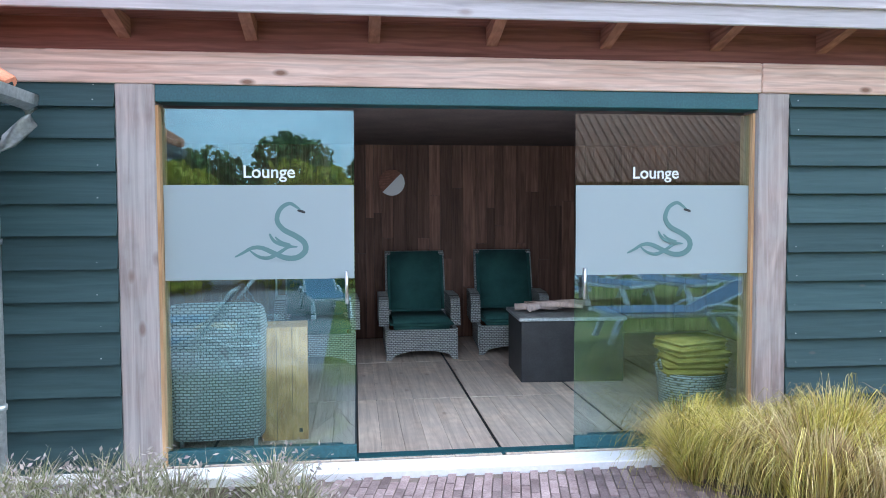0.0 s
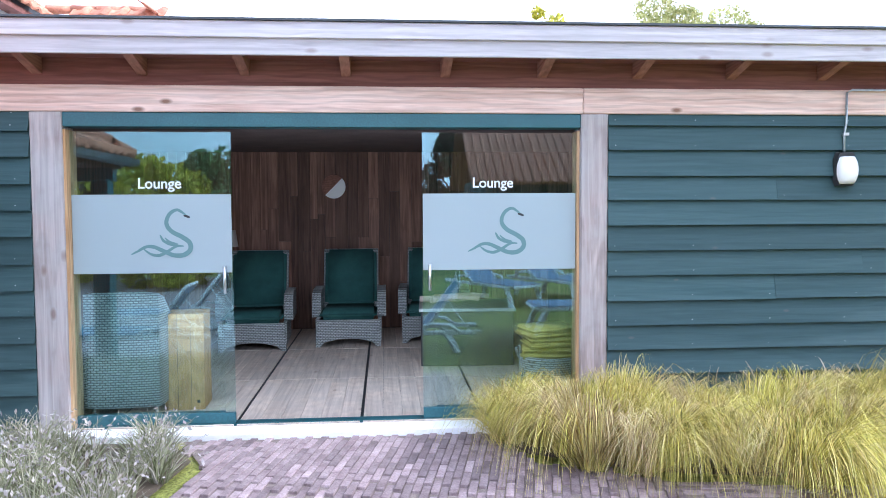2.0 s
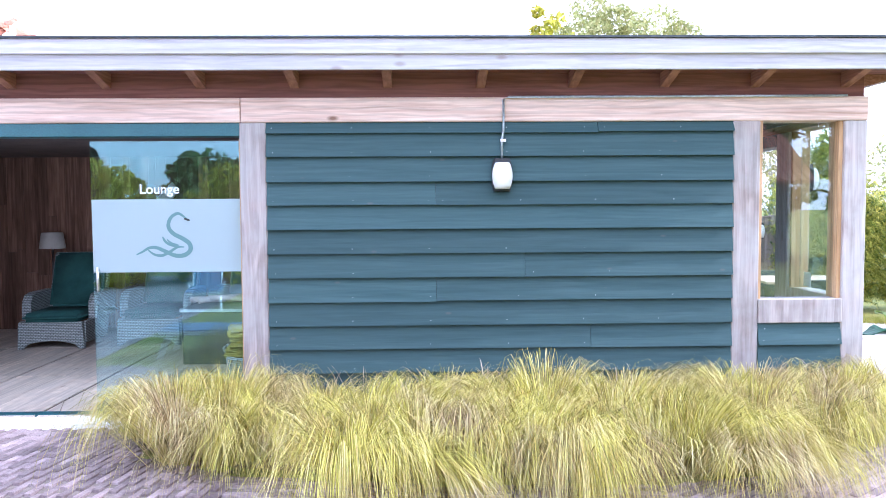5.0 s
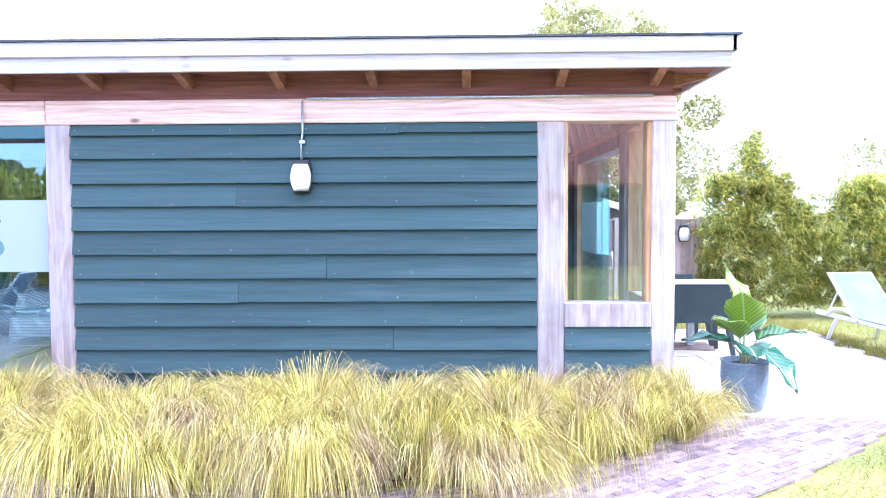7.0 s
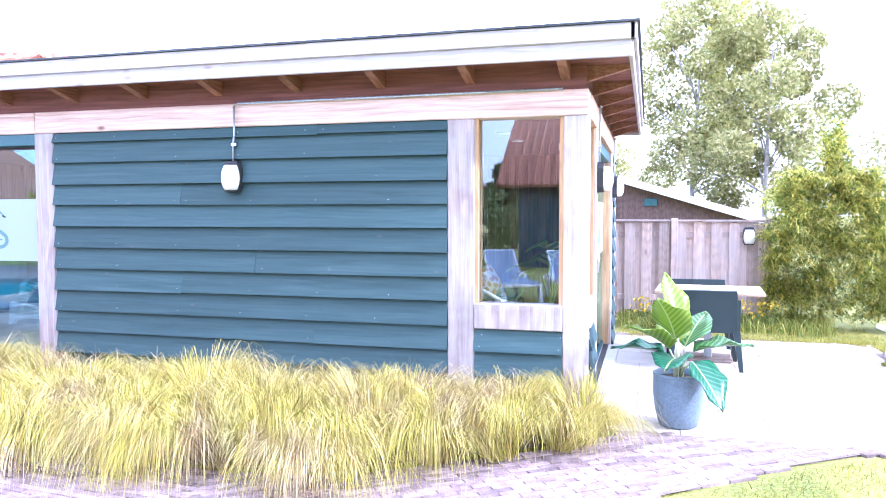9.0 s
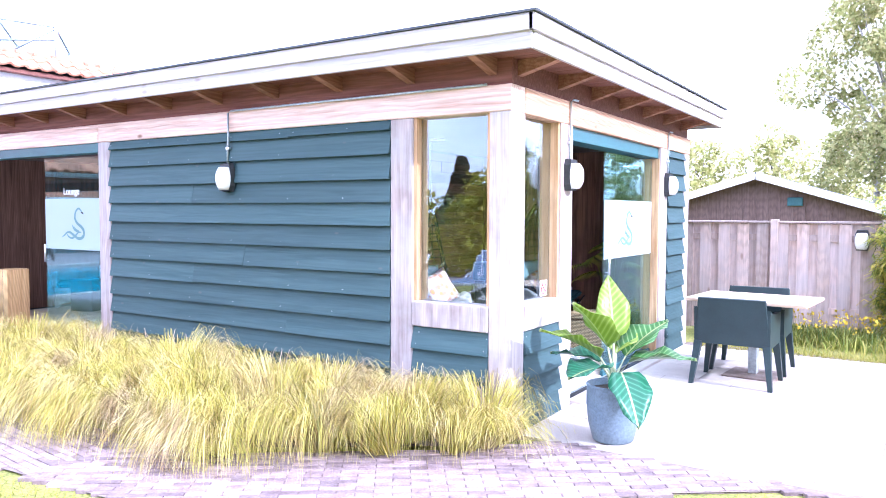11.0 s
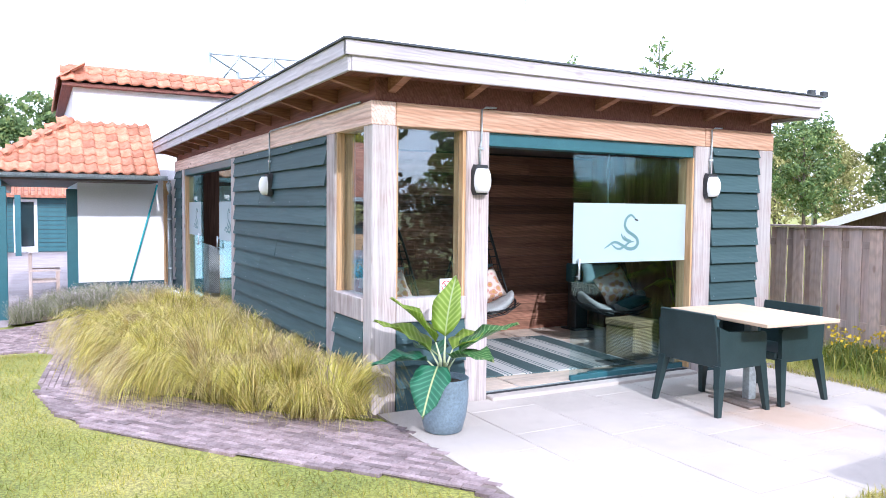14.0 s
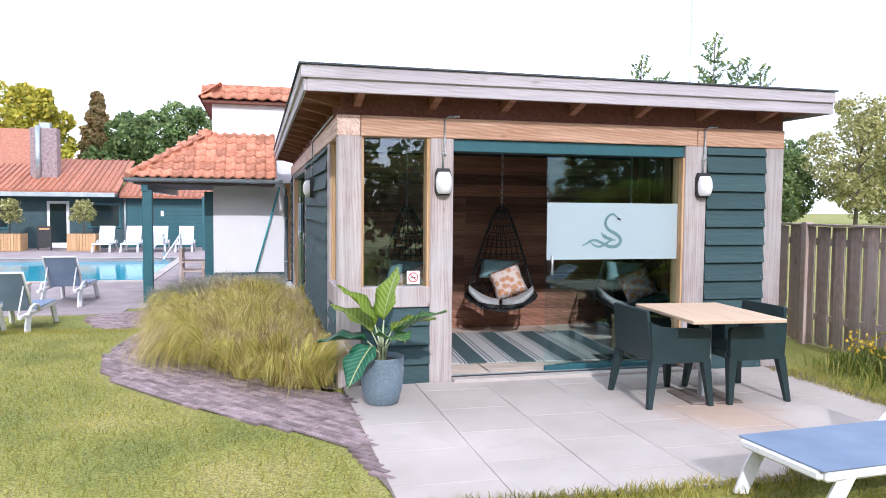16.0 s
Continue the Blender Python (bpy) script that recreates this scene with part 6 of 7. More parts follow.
# ---- lounge ----
def wicker_mat(name, c1, c2, size=0.028):
    m, n, l, b = base_mat(name)
    co, sep, ad, cb, br = n.new("ShaderNodeTexCoord"), n.new("ShaderNodeSeparateXYZ"), n.new("ShaderNodeMath"), n.new("ShaderNodeCombineXYZ"), n.new("ShaderNodeTexBrick")
    l.new(co.outputs["Object"], sep.inputs[0])
    l.new(sep.outputs["X"], ad.inputs[0])
    l.new(sep.outputs["Y"], ad.inputs[1])
    l.new(ad.outputs[0], cb.inputs["X"])
    l.new(sep.outputs["Z"], cb.inputs["Y"])
    l.new(cb.outputs[0], br.inputs["Vector"])
    br.inputs["Scale"].default_value, br.inputs["Brick Width"].default_value, br.inputs["Row Height"].default_value = 1.0, size, size * 0.5
    br.inputs["Mortar Size"].default_value, br.inputs["Mortar Smooth"].default_value = size * 0.14, 0.8
    br.inputs["Color1"].default_value, br.inputs["Color2"].default_value, br.inputs["Mortar"].default_value = (*c1, 1), (*c2, 1), (c1[0] * 0.25, c1[1] * 0.25, c1[2] * 0.25, 1)
    l.new(br.outputs["Color"], b.inputs["Base Color"])
    b.inputs["Roughness"].default_value = 0.6
    inv = n.new("ShaderNodeMath")
    inv.operation = "SUBTRACT"
    inv.inputs[0].default_value = 1.0
    l.new(br.outputs["Fac"], inv.inputs[1])
    bumped(n, l, b, inv.outputs[0], 0.8, 0.006)
    return m


M_WICKER = wicker_mat("grey_wicker", (0.40, 0.43, 0.42), (0.54, 0.57, 0.55), 0.036)
M_SEAGRASS = wicker_mat("seagrass", (0.46, 0.36, 0.19), (0.58, 0.47, 0.27), 0.03)
M_CUSH = surface("dark_green_cushion", (0.022, 0.085, 0.078), (0.042, 0.135, 0.122), 0.9, 5, 200, 0.3)
M_PINE = wood("honey_pine", (0.46, 0.25, 0.09), (0.68, 0.44, 0.20), "z", knots=0.3, vary=0.0)
M_YELLOW = surface("mustard_blanket", (0.30, 0.24, 0.05), (0.44, 0.36, 0.09), 0.95, 12, 160, 0.5)
M_SHADE = surface("linen_shade", (0.52, 0.47, 0.42), (0.60, 0.55, 0.50), 0.9, 8, 200, 0.3)


def cushion(x0, x1, y0, y1, z0, z1, m=None):
    bm = boxed(x0, x1, y0, y1, z0, z1)
    bmesh.ops.bevel(bm, geom=bm.edges[:], offset=min(z1 - z0, 0.1) * 0.42, segments=3, affect="EDGES")
    for f in bm.faces:
        f.smooth = True
    if m is not None:
        bmesh.ops.transform(bm, matrix=m, verts=bm.verts)
    return bm


def prism(prof, x0, x1):
    """Extrudes a (y, z) outline along x."""
    bm = bmesh.new()
    a, b = [bm.verts.new((x0, y, z)) for y, z in prof], [bm.verts.new((x1, y, z)) for y, z in prof]
    bm.faces.new(a)
    bm.faces.new(b[::-1])
    for i in range(len(prof)):
        j = (i + 1) % len(prof)
        bm.faces.new((a[i], b[i], b[j], a[j]))
    bmesh.ops.recalc_face_normals(bm, faces=bm.faces)
    return bm


def recliner(loc, rz, label="grey wicker armchair with dark green cushions"):
    """A woven armchair that faces -y, its front foot at the origin."""
    c = thing("wicker_armchair", label, "armchair", loc, rz, "wicker armchairs")
    arch = [(-0.36, 0.0), (-0.31, 0.0), (-0.26, 0.055), (-0.13, 0.085), (0.0, 0.095), (0.13, 0.085), (0.26, 0.055), (0.31, 0.0), (0.36, 0.0), (0.345, 0.30), (-0.345, 0.30)]
    bm = bmesh.new()
    a, b = [bm.verts.new((x, 0, z)) for x, z in arch], [bm.verts.new((x, 0.06, z)) for x, z in arch]
    bm.faces.new(a)
    bm.faces.new(b[::-1])
    for i in range(len(arch)):
        j = (i + 1) % len(arch)
        bm.faces.new((a[i], b[i], b[j], a[j]))
    bmesh.ops.recalc_face_normals(bm, faces=bm.faces)
    part("front_panel", bm, M_WICKER, c)
    for s in (-1, 1):
        part("side_panel", prism([(0.06, 0.06), (0.72, 0.06), (0.78, 0.30), (0.06, 0.30)], s * 0.345 - 0.02, s * 0.345 + 0.02), M_WICKER, c)
        part("armrest", prism([(0.26, 0.30), (0.84, 0.30), (0.88, 0.60), (0.45, 0.60), (0.33, 0.575), (0.27, 0.50)], s * 0.37 - 0.05, s * 0.37 + 0.05), M_WICKER, c)
        part("back_leg", boxed(s * 0.30 - 0.03, s * 0.30 + 0.03, 0.72, 0.78, 0, 0.1), M_WICKER, c)
    part("back", prism([(0.70, 0.28), (0.78, 0.28), (1.06, 1.0), (1.03, 1.04), (0.99, 1.02)], -0.33, 0.33), M_WICKER, c)
    part("seat_cushion", cushion(-0.32, 0.32, 0.0, 0.74, 0.30, 0.40), M_CUSH, c, "dark green seat cushion")
    part("back_cushion", cushion(-0.31, 0.31, -0.05, 0.05, 0, 0.70, Matrix.Translation((0, 0.72, 0.38)) @ pose(0, 0, 0, -21, 0, 0)), M_CUSH, c, "dark green back cushion")
    return c


FZ = 0.045
recliner((0.66, 7.40, FZ), 0)
recliner((-0.36, 7.22, FZ), 3)
recliner((1.62, 7.55, FZ), -4)
recliner((-1.50, 6.6, FZ), 62)
ac = thing("wicker_tub_chair", "grey woven high-backed chair seen from behind", "armchair", (-0.84, 4.66, FZ), 4)
tub = [(-0.26, 0.10), (-0.25, 0.02), (-0.15, 0.0), (0.15, 0.0), (0.25, 0.02), (0.27, 0.12), (0.29, 0.35), (0.28, 0.62)]
inn = [(x * 0.80, y + 0.05) for x, y in tub]
bm = bmesh.new()
hts = [0.86, 0.92, 0.93, 0.93, 0.92, 0.88, 0.66, 0.58]
o0, o1 = [bm.verts.new((x, y, 0.08)) for x, y in tub], [bm.verts.new((x * 1.04, y - 0.02, h)) for (x, y), h in zip(tub, hts)]
i0, i1 = [bm.verts.new((x, y, 0.08)) for x, y in inn], [bm.verts.new((x * 1.04, y - 0.02, h - 0.02)) for (x, y), h in zip(inn, hts)]
for i in range(len(tub) - 1):
    for q in ((o0[i], o0[i + 1], o1[i + 1], o1[i]), (i1[i], i1[i + 1], i0[i + 1], i0[i]), (o1[i], o1[i + 1], i1[i + 1], i1[i]), (i0[i], i0[i + 1], o0[i + 1], o0[i])):
        bm.faces.new(q)
for k in (0, -1):
    bm.faces.new((o0[k], o1[k], i1[k], i0[k]))
bmesh.ops.recalc_face_normals(bm, faces=bm.faces)
part("woven_shell", bm, M_WICKER, ac)
part("left_side", prism([(0.05, 0.08), (0.62, 0.08), (0.62, 0.58), (0.1, 0.8)], -0.29, -0.24), M_WICKER, ac)
part("seat", boxed(-0.24, 0.24, 0.08, 0.62, 0.10, 0.36, bevel=0.02), M_WICKER, ac)
part("seat_cushion", cushion(-0.23, 0.23, 0.1, 0.62, 0.36, 0.45), M_CUSH, ac, "dark green seat cushion")
for x in (-0.22, 0.22):
    for y in (0.05, 0.58):
        part("leg", tube(bmesh.new(), [(x, y, 0), (x, y, 0.10)], 0.014, 8), M_GALV, ac)
pd = thing("pedestal", "tall honey-coloured wooden block pedestal", "pedestal", (-0.465, 5.02, FZ), 3)
part("block", boxed(-0.147, 0.147, -0.147, 0.147, 0, 0.735, bevel=0.004), M_PINE, pd)
for z in (-0.049, 0.049):
    part("joint", boxed(z - 0.0012, z + 0.0012, -0.1495, -0.146, 0.0, 0.735), M_BARK, pd)
part("mark", boxed(0.09, 0.112, -0.1497, -0.1465, 0.05, 0.075), M_DARK, pd)

ft = thing("fire_table", "black box fire table with driftwood logs on top", "fire table", (1.88, 6.62, FZ), -3)
part("body", boxed(-0.45, 0.45, -0.36, 0.36, 0, 0.53, bevel=0.008), M_DARK, ft, "matt black body")
part("top", boxed(-0.47, 0.47, -0.38, 0.38, 0.53, 0.565, bevel=0.006), M_GALV, ft, "grey stone top")
rnd = random.Random(8)
for i in range(8):
    x, y, a = rnd.uniform(-0.28, 0.28), rnd.uniform(-0.2, 0.2), rnd.uniform(-0.6, 0.6)
    L = rnd.uniform(0.12, 0.2)
    part("log", tube(bmesh.new(), [(x - L * math.cos(a), y - L * math.sin(a), 0.60 + 0.02 * (i % 3)), (x, y + 0.01, 0.61 + 0.02 * (i % 3)), (x + L * math.cos(a), y + L * math.sin(a), 0.60 + 0.02 * (i % 3))], 0.032, 8, 0.024), M_FENCE, ft, "grey driftwood log")
sd = thing("side_cube", "black cube side table beside the armchair", "side table", (-1.02, 6.45, FZ), 20)
part("top", boxed(-0.2, 0.2, -0.2, 0.2, 0.44, 0.47, bevel=0.004), M_DARK, sd)
part("body", boxed(-0.185, 0.185, -0.185, 0.185, 0, 0.44, bevel=0.004), M_DARK, sd)
bk = thing("blanket_basket", "grey wicker basket beside the door", "basket", (2.40, 5.12, FZ))
part("weave", lathe(bmesh.new(), [(0.20, 0), (0.22, 0.02), (0.245, 0.30), (0.25, 0.33), (0.23, 0.33), (0.22, 0.30)], 24), M_WICKER, bk)
part("handle", tube(bmesh.new(), [(-0.24, 0, 0.30), (-0.27, 0, 0.38), (-0.24, 0, 0.41), (-0.22, 0, 0.33)], 0.012, 6), M_WICKER, bk)
for i in range(3):
    bl = thing("blanket", "folded mustard yellow blanket in the basket", "blanket", (2.39 + 0.03 * (i % 2), 5.12, FZ + 0.31 + 0.085 * i), 12 * i - 8, "folded blankets")
    part("fold", cushion(-0.22, 0.20, -0.17, 0.17, 0, 0.045), M_YELLOW, bl)
    part("fold", cushion(-0.21, 0.22, -0.16, 0.165, 0.042, 0.088), M_YELLOW, bl)
fl = thing("floor_lamp", "slim floor lamp with linen drum shade, unlit", "floor lamp", (-0.86, 8.36, FZ))
part("base", lathe(bmesh.new(), [(0.14, 0), (0.14, 0.015), (0.02, 0.03)], 24), M_STEEL, fl)
part("stem", tube(bmesh.new(), [(0, 0, 0.02), (0, 0, 1.16)], 0.012, 8), M_STEEL, fl, "pale metal stem")
part("shade", lathe(bmesh.new(), [(0.155, 1.08), (0.125, 1.28), (0.12, 1.28), (0.15, 1.08)], 28, cap=False), M_SHADE, fl, "linen drum shade")
sc = thing("wall_sconce", "round wall sconce, one half pale and one half wood", "wall lamp", (0.43, 8.77, 1.86))
for a0, mt, nm in ((-135, M_PLASTIC_W, "pale_half"), (45, M_RAFTER, "wooden_half")):
    bm = bmesh.new()
    arc = [(0.15 * math.cos(radians(a0 + 12 * i)), 0.15 * math.sin(radians(a0 + 12 * i))) for i in range(16)]
    f, b = [bm.verts.new((x, -0.05, z)) for x, z in arc], [bm.verts.new((x, 0.02, z)) for x, z in arc]
    bm.faces.new(f)
    bm.faces.new(b[::-1])
    for i in range(16):
        bm.faces.new((f[i], b[i], b[(i + 1) % 16], f[(i + 1) % 16]))
    bmesh.ops.recalc_face_normals(bm, faces=bm.faces)
    part(nm, bm, mt, sc)

# ---- swing room ----
M_CORD = plain("black_cord", (0.012, 0.013, 0.014), 0.5)
M_PALEC = surface("pale_seat_pad", (0.40, 0.42, 0.42), (0.50, 0.52, 0.52), 0.9, 6, 150, 0.3)
M_PATTERN, _n, _l, _b = base_mat("patterned_cotton")
_v = _n.new("ShaderNodeTexVoronoi")
_v.inputs["Scale"].default_value = 16
_l.new(mapped(_n, _l, (1, 1, 1)), _v.inputs["Vector"])
_r = ramp(_n, [(0.0, (0.50, 0.16, 0.08)), (0.30, (0.62, 0.36, 0.14)), (0.46, (0.60, 0.28, 0.26)), (0.58, (0.74, 0.62, 0.54)), (1.0, (0.72, 0.64, 0.58))])
_l.new(_v.outputs["Distance"], _r.inputs["Fac"])
_l.new(_r.outputs["Color"], _b.inputs["Base Color"])
_b.inputs["Roughness"].default_value = 0.9
M_TEALP = surface("grey_teal_cotton", (0.20, 0.34, 0.36), (0.28, 0.42, 0.44), 0.9, 9, 150, 0.3)
M_TEALC = surface("teal_throw", (0.03, 0.14, 0.16), (0.06, 0.20, 0.22), 0.9, 9, 150, 0.4)


def pillow(w, h, t):
    bm = bmesh.new()
    n = 8
    g = {}
    for s in (1, -1):
        for i in range(n + 1):
            for j in range(n + 1):
                u, v = 2 * i / n - 1, 2 * j / n - 1
                b = max(0, (1 - u ** 4) * (1 - v ** 4)) ** 0.5
                pin = 1 - 0.08 * (1 - abs(u * v))
                key = (s if b > 1e-6 else 0, i, j)
                if key not in g:
                    g[key] = bm.verts.new((u * w / 2 * pin, s * t / 2 * b, v * h / 2 * pin))
        for i in range(n):
            for j in range(n):
                q = [g.get((s, a, b)) or g[(0, a, b)] for a, b in ((i, j), (i + 1, j), (i + 1, j + 1), (i, j + 1))]
                bm.faces.new(q if s < 0 else q[::-1]).smooth = True
    bmesh.ops.recalc_face_normals(bm, faces=bm.faces)
    return bm


def hanging_chair(loc, rz, throw):
    """A woven hanging chair that faces -y; the origin lies below its ring, on the floor."""
    c = thing("hanging_chair", "black woven hanging chair with pale pad on a chain", "hanging chair", loc, rz, "hanging chairs")
    # half-width and depth of the teardrop frame at a height
    shape = lambda z: (0.05 + 0.36 * max(0.0, (1.56 - z) / 1.05) ** 0.8, 0.04 + 0.24 * math.sin(math.pi * min(1, (1.60 - z) / 1.35)))
    levels = [1.54 - 0.09 * i for i in range(12)]
    for s in (-1, 1):
        rim = [(0, 0.03, 1.60)] + [(s * shape(z)[0], shape(z)[1] * 0.35, z) for z in levels] + [(s * 0.44, -0.12, 0.50), (s * 0.36, -0.36, 0.45), (s * 0.15, -0.47, 0.42), (0, -0.48, 0.41)]
        part("rim", tube(bmesh.new(), rim, 0.013, 8), M_CORD, c)
    bm = bmesh.new()
    for z in levels:
        w, d = shape(z)
        tube(bm, [(-w, d * 0.35, z), (-w * 0.7, d * 0.8, z - 0.015), (0, d, z - 0.03), (w * 0.7, d * 0.8, z - 0.015), (w, d * 0.35, z)], 0.006, 5)
    for k in range(-4, 5):
        for sl in (-0.35, 0.35):
            pts = [((k / 4 + sl * (f - 0.5)) * shape(z)[0], shape(z)[1] * (1 - 0.5 * (k / 4) ** 2), z) for f, z in ((q / 11, z) for q, z in enumerate(levels))]
            tube(bm, [(max(-1, min(1, x / shape(z)[0])) * shape(z)[0], y, z) for x, y, z in pts], 0.005, 5)
    for k in range(-5, 6):
        u = k / 5
        tube(bm, [(u * 0.40, 0.16 * (1 - 0.4 * u * u), 0.56), (u * 0.36, 0.06, 0.36 + 0.12 * u * u), (u * 0.32, -0.2, 0.33 + 0.12 * u * u), (u * 0.26, -0.44, 0.42)], 0.007, 5)
    for y in (-0.4, -0.32, -0.24, -0.16, -0.08, 0.0, 0.08):
        tube(bm, [(-0.42, y, 0.50), (-0.25, y, 0.385), (0, y, 0.33), (0.25, y, 0.385), (0.42, y, 0.50)], 0.007, 5)
    part("woven_net", bm, M_CORD, c, "black cord weave")
    # a pad folded up at both sides like two petals
    for s in (-1, 1):
        bm = bmesh.new()
        rows = []
        for i in range(9):
            u = i / 8
            half = 0.23 * math.sin(math.pi * (0.12 + 0.80 * u)) ** 0.6
            x, z = s * (0.02 + 0.37 * u), 0.42 + 0.17 * u * u
            rows.append([(x, -0.14 - half + 2 * half * k / 6, z + 0.035 * math.sin(math.pi * k / 6)) for k in range(7)])
        for r in (0, -0.055):
            rows_v = [[bm.verts.new((x, y, z + r)) for x, y, z in row] for row in rows]
            for q0, q1 in zip(rows_v, rows_v[1:]):
                for k in range(6):
                    bm.faces.new((q0[k], q0[k + 1], q1[k + 1], q1[k])).smooth = True
            if r == 0:
                upper = rows_v
        edge_u = upper[0] + [q[-1] for q in upper[1:-1]] + upper[-1][::-1] + [q[0] for q in upper[1:-1]][::-1]
        edge_l = rows_v[0] + [q[-1] for q in rows_v[1:-1]] + rows_v[-1][::-1] + [q[0] for q in rows_v[1:-1]][::-1]
        for k in range(len(edge_u)):
            q = (k + 1) % len(edge_u)
            bm.faces.new((edge_u[k], edge_u[q], edge_l[q], edge_l[k])).smooth = True
        bmesh.ops.recalc_face_normals(bm, faces=bm.faces)
        part("seat_pad", bm, M_PALEC, c, "pale grey petal-shaped pad")
    bm = bmesh.new()
    for i in range(13):
        z = 1.61 + i * 0.053
        d = 0.012
        ring = [((d if i % 2 else 0) * math.cos(a), (0 if i % 2 else d) * math.cos(a), z + 0.034 * math.sin(a)) for a in np.linspace(0, 2 * math.pi, 9)]
        tube(bm, ring, 0.0035, 5)
    part("chain", bm, M_STEEL, c, "steel chain")
    for dx, dz, rz2, mt, nm in ((-0.02, 0.80, 2, M_TEALP, "back_pillow"), (0.08, 0.66, -22, M_PATTERN, "scatter_pillow")):
        p = part(nm, pillow(0.50 if mt is M_TEALP else 0.40, 0.26 if mt is M_TEALP else 0.38, 0.14), mt, c, "grey-teal pillow" if mt is M_TEALP else "orange patterned pillow")
        p.matrix_basis = pose(dx, 0.10 if mt is M_TEALP else -0.06, dz, -24, rz2, 0)
    if throw:
        part("throw", cushion(0.16, 0.47, -0.42, 0.06, 0.56, 0.62, Matrix.Translation((0.1, 0, -0.16)) @ pose(0, 0, 0, 0, -18, 0)), M_TEALC, c, "teal throw")
    return c


hanging_chair((5.65, 8.05, FZ), 78, True)
hanging_chair((5.05, 6.62, FZ), 72, False)
hanging_chair((5.10, 5.42, FZ), 68, False)
rug_m, _n, _l, _b = base_mat("striped_rug")
_w = _n.new("ShaderNodeTexWave")
_w.bands_direction, _w.wave_profile = "Y", "SAW"
_w.inputs["Scale"].default_value, _w.inputs["Distortion"].default_value = 0.62, 0.08
_l.new(mapped(_n, _l, (1, 1, 1)), _w.inputs["Vector"])
_r = ramp(_n, [(0.0, (0.07, 0.115, 0.12)), (0.40, (0.54, 0.54, 0.52)), (0.47, (0.10, 0.15, 0.16)), (0.50, (0.54, 0.54, 0.52)), (0.55, (0.10, 0.15, 0.16)), (0.58, (0.54, 0.54, 0.52)), (0.86, (0.12, 0.17, 0.18)), (0.89, (0.54, 0.54, 0.52)), (0.94, (0.12, 0.17, 0.18)), (0.97, (0.54, 0.54, 0.52))])
_r.color_ramp.interpolation = "CONSTANT"
_l.new(_w.outputs["Fac"], _r.inputs["Fac"])
_l.new(_r.outputs["Color"], _b.inputs["Base Color"])
_b.inputs["Roughness"].default_value = 0.95
bumped(_n, _l, _b, tex_noise(_n, _l, mapped(_n, _l, (60, 400, 60)), 1.0, 2), 0.4, 0.004)
rug = thing("rug", "flat woven rug with dark and pale stripes", "rug", (5.85, 6.30, FZ + 0.001), -4)
part("weave", boxed(-0.9, 0.88, -1.25, 1.25, 0, 0.012, bevel=0.003), rug_m, rug)
sb = thing("seagrass_box", "square straw-coloured seagrass box with lid", "basket", (6.47, 7.72, FZ), 6)
part("body", boxed(-0.2, 0.2, -0.2, 0.2, 0, 0.33, bevel=0.015), M_SEAGRASS, sb)
part("lid", boxed(-0.207, 0.207, -0.207, 0.207, 0.331, 0.40, bevel=0.012), M_SEAGRASS, sb)
pm = thing("palm", "small indoor palm in a basket pot", "potted plant", (6.45, 8.42, FZ))
part("pot", lathe(bmesh.new(), [(0.15, 0), (0.19, 0.3), (0.18, 0.32), (0.16, 0.30)], 20), M_SEAGRASS, pm)
bm, pts = bmesh.new(), []
for i in range(9):
    a = i * 0.7 + 0.2
    L = 0.38 + 0.1 * (i % 3)
    top = 0.8 + 0.12 * (i % 4)
    p = [(0, 0, 0.3), (0.3 * L * math.cos(a), 0.3 * L * math.sin(a), top), (L * math.cos(a), L * math.sin(a), top - 0.1)]
    tube(bm, p, 0.009, 5, 0.003)
    for q in np.linspace(0.2, 1, 12):
        for s in (-1, 1):
            cx_, cy_ = (0.3 + 0.7 * q) * L * math.cos(a), (0.3 + 0.7 * q) * L * math.sin(a)
            z_ = top - 0.1 * q * q
            e = (cx_ - s * 0.16 * math.sin(a), cy_ + s * 0.16 * math.cos(a), z_ - 0.07)
            tube(bm, [(cx_, cy_, z_), e], 0.007, 4, 0.001)
part("fronds", bm, M_BAMBOO, pm, "thin yellow-green palm fronds")
hs = thing("speaker_stand", "dark slim speaker tower by the rear wall", "speaker", (4.75, 8.35, FZ))
part("column", boxed(-0.09, 0.09, -0.1, 0.1, 0.02, 0.62, bevel=0.01), M_DARK, hs)
part("head", boxed(-0.11, 0.11, -0.12, 0.12, 0.62, 0.86, bevel=0.015), M_TEAL, hs)
part("foot", boxed(-0.15, 0.15, -0.15, 0.15, 0, 0.02), M_DARK, hs)
for x, y in ((6.3, 5.95), (6.3, 6.75), (5.3, 6.4)):
    sp = thing("ceiling_spot", "round white recessed ceiling spot, unlit", "ceiling light", (x, y, 2.30), group="ceiling spots")
    part("ring", lathe(bmesh.new(), [(0.06, -0.012), (0.065, 0.0), (0.04, 0.0), (0.045, -0.010)], 20), M_PLASTIC_W, sp)
    part("lens", lathe(bmesh.new(), [(0.038, -0.006), (0.038, 0.0)], 16), M_STEEL, sp)
pj = thing("ceiling_projector", "small grey camera on the ceiling", "camera", (6.75, 7.0, 2.30))
part("body", boxed(-0.05, 0.05, -0.07, 0.07, -0.10, -0.02, bevel=0.01), M_GALV, pj)
part("mount", tube(bmesh.new(), [(0, 0, -0.03), (0, 0, 0)], 0.015, 8), M_GALV, pj)
sg = thing("no_smoking_sign", "white sticker with a red no-smoking ring", "sign", (EF - 0.083, 5.085, 0.965), 90)
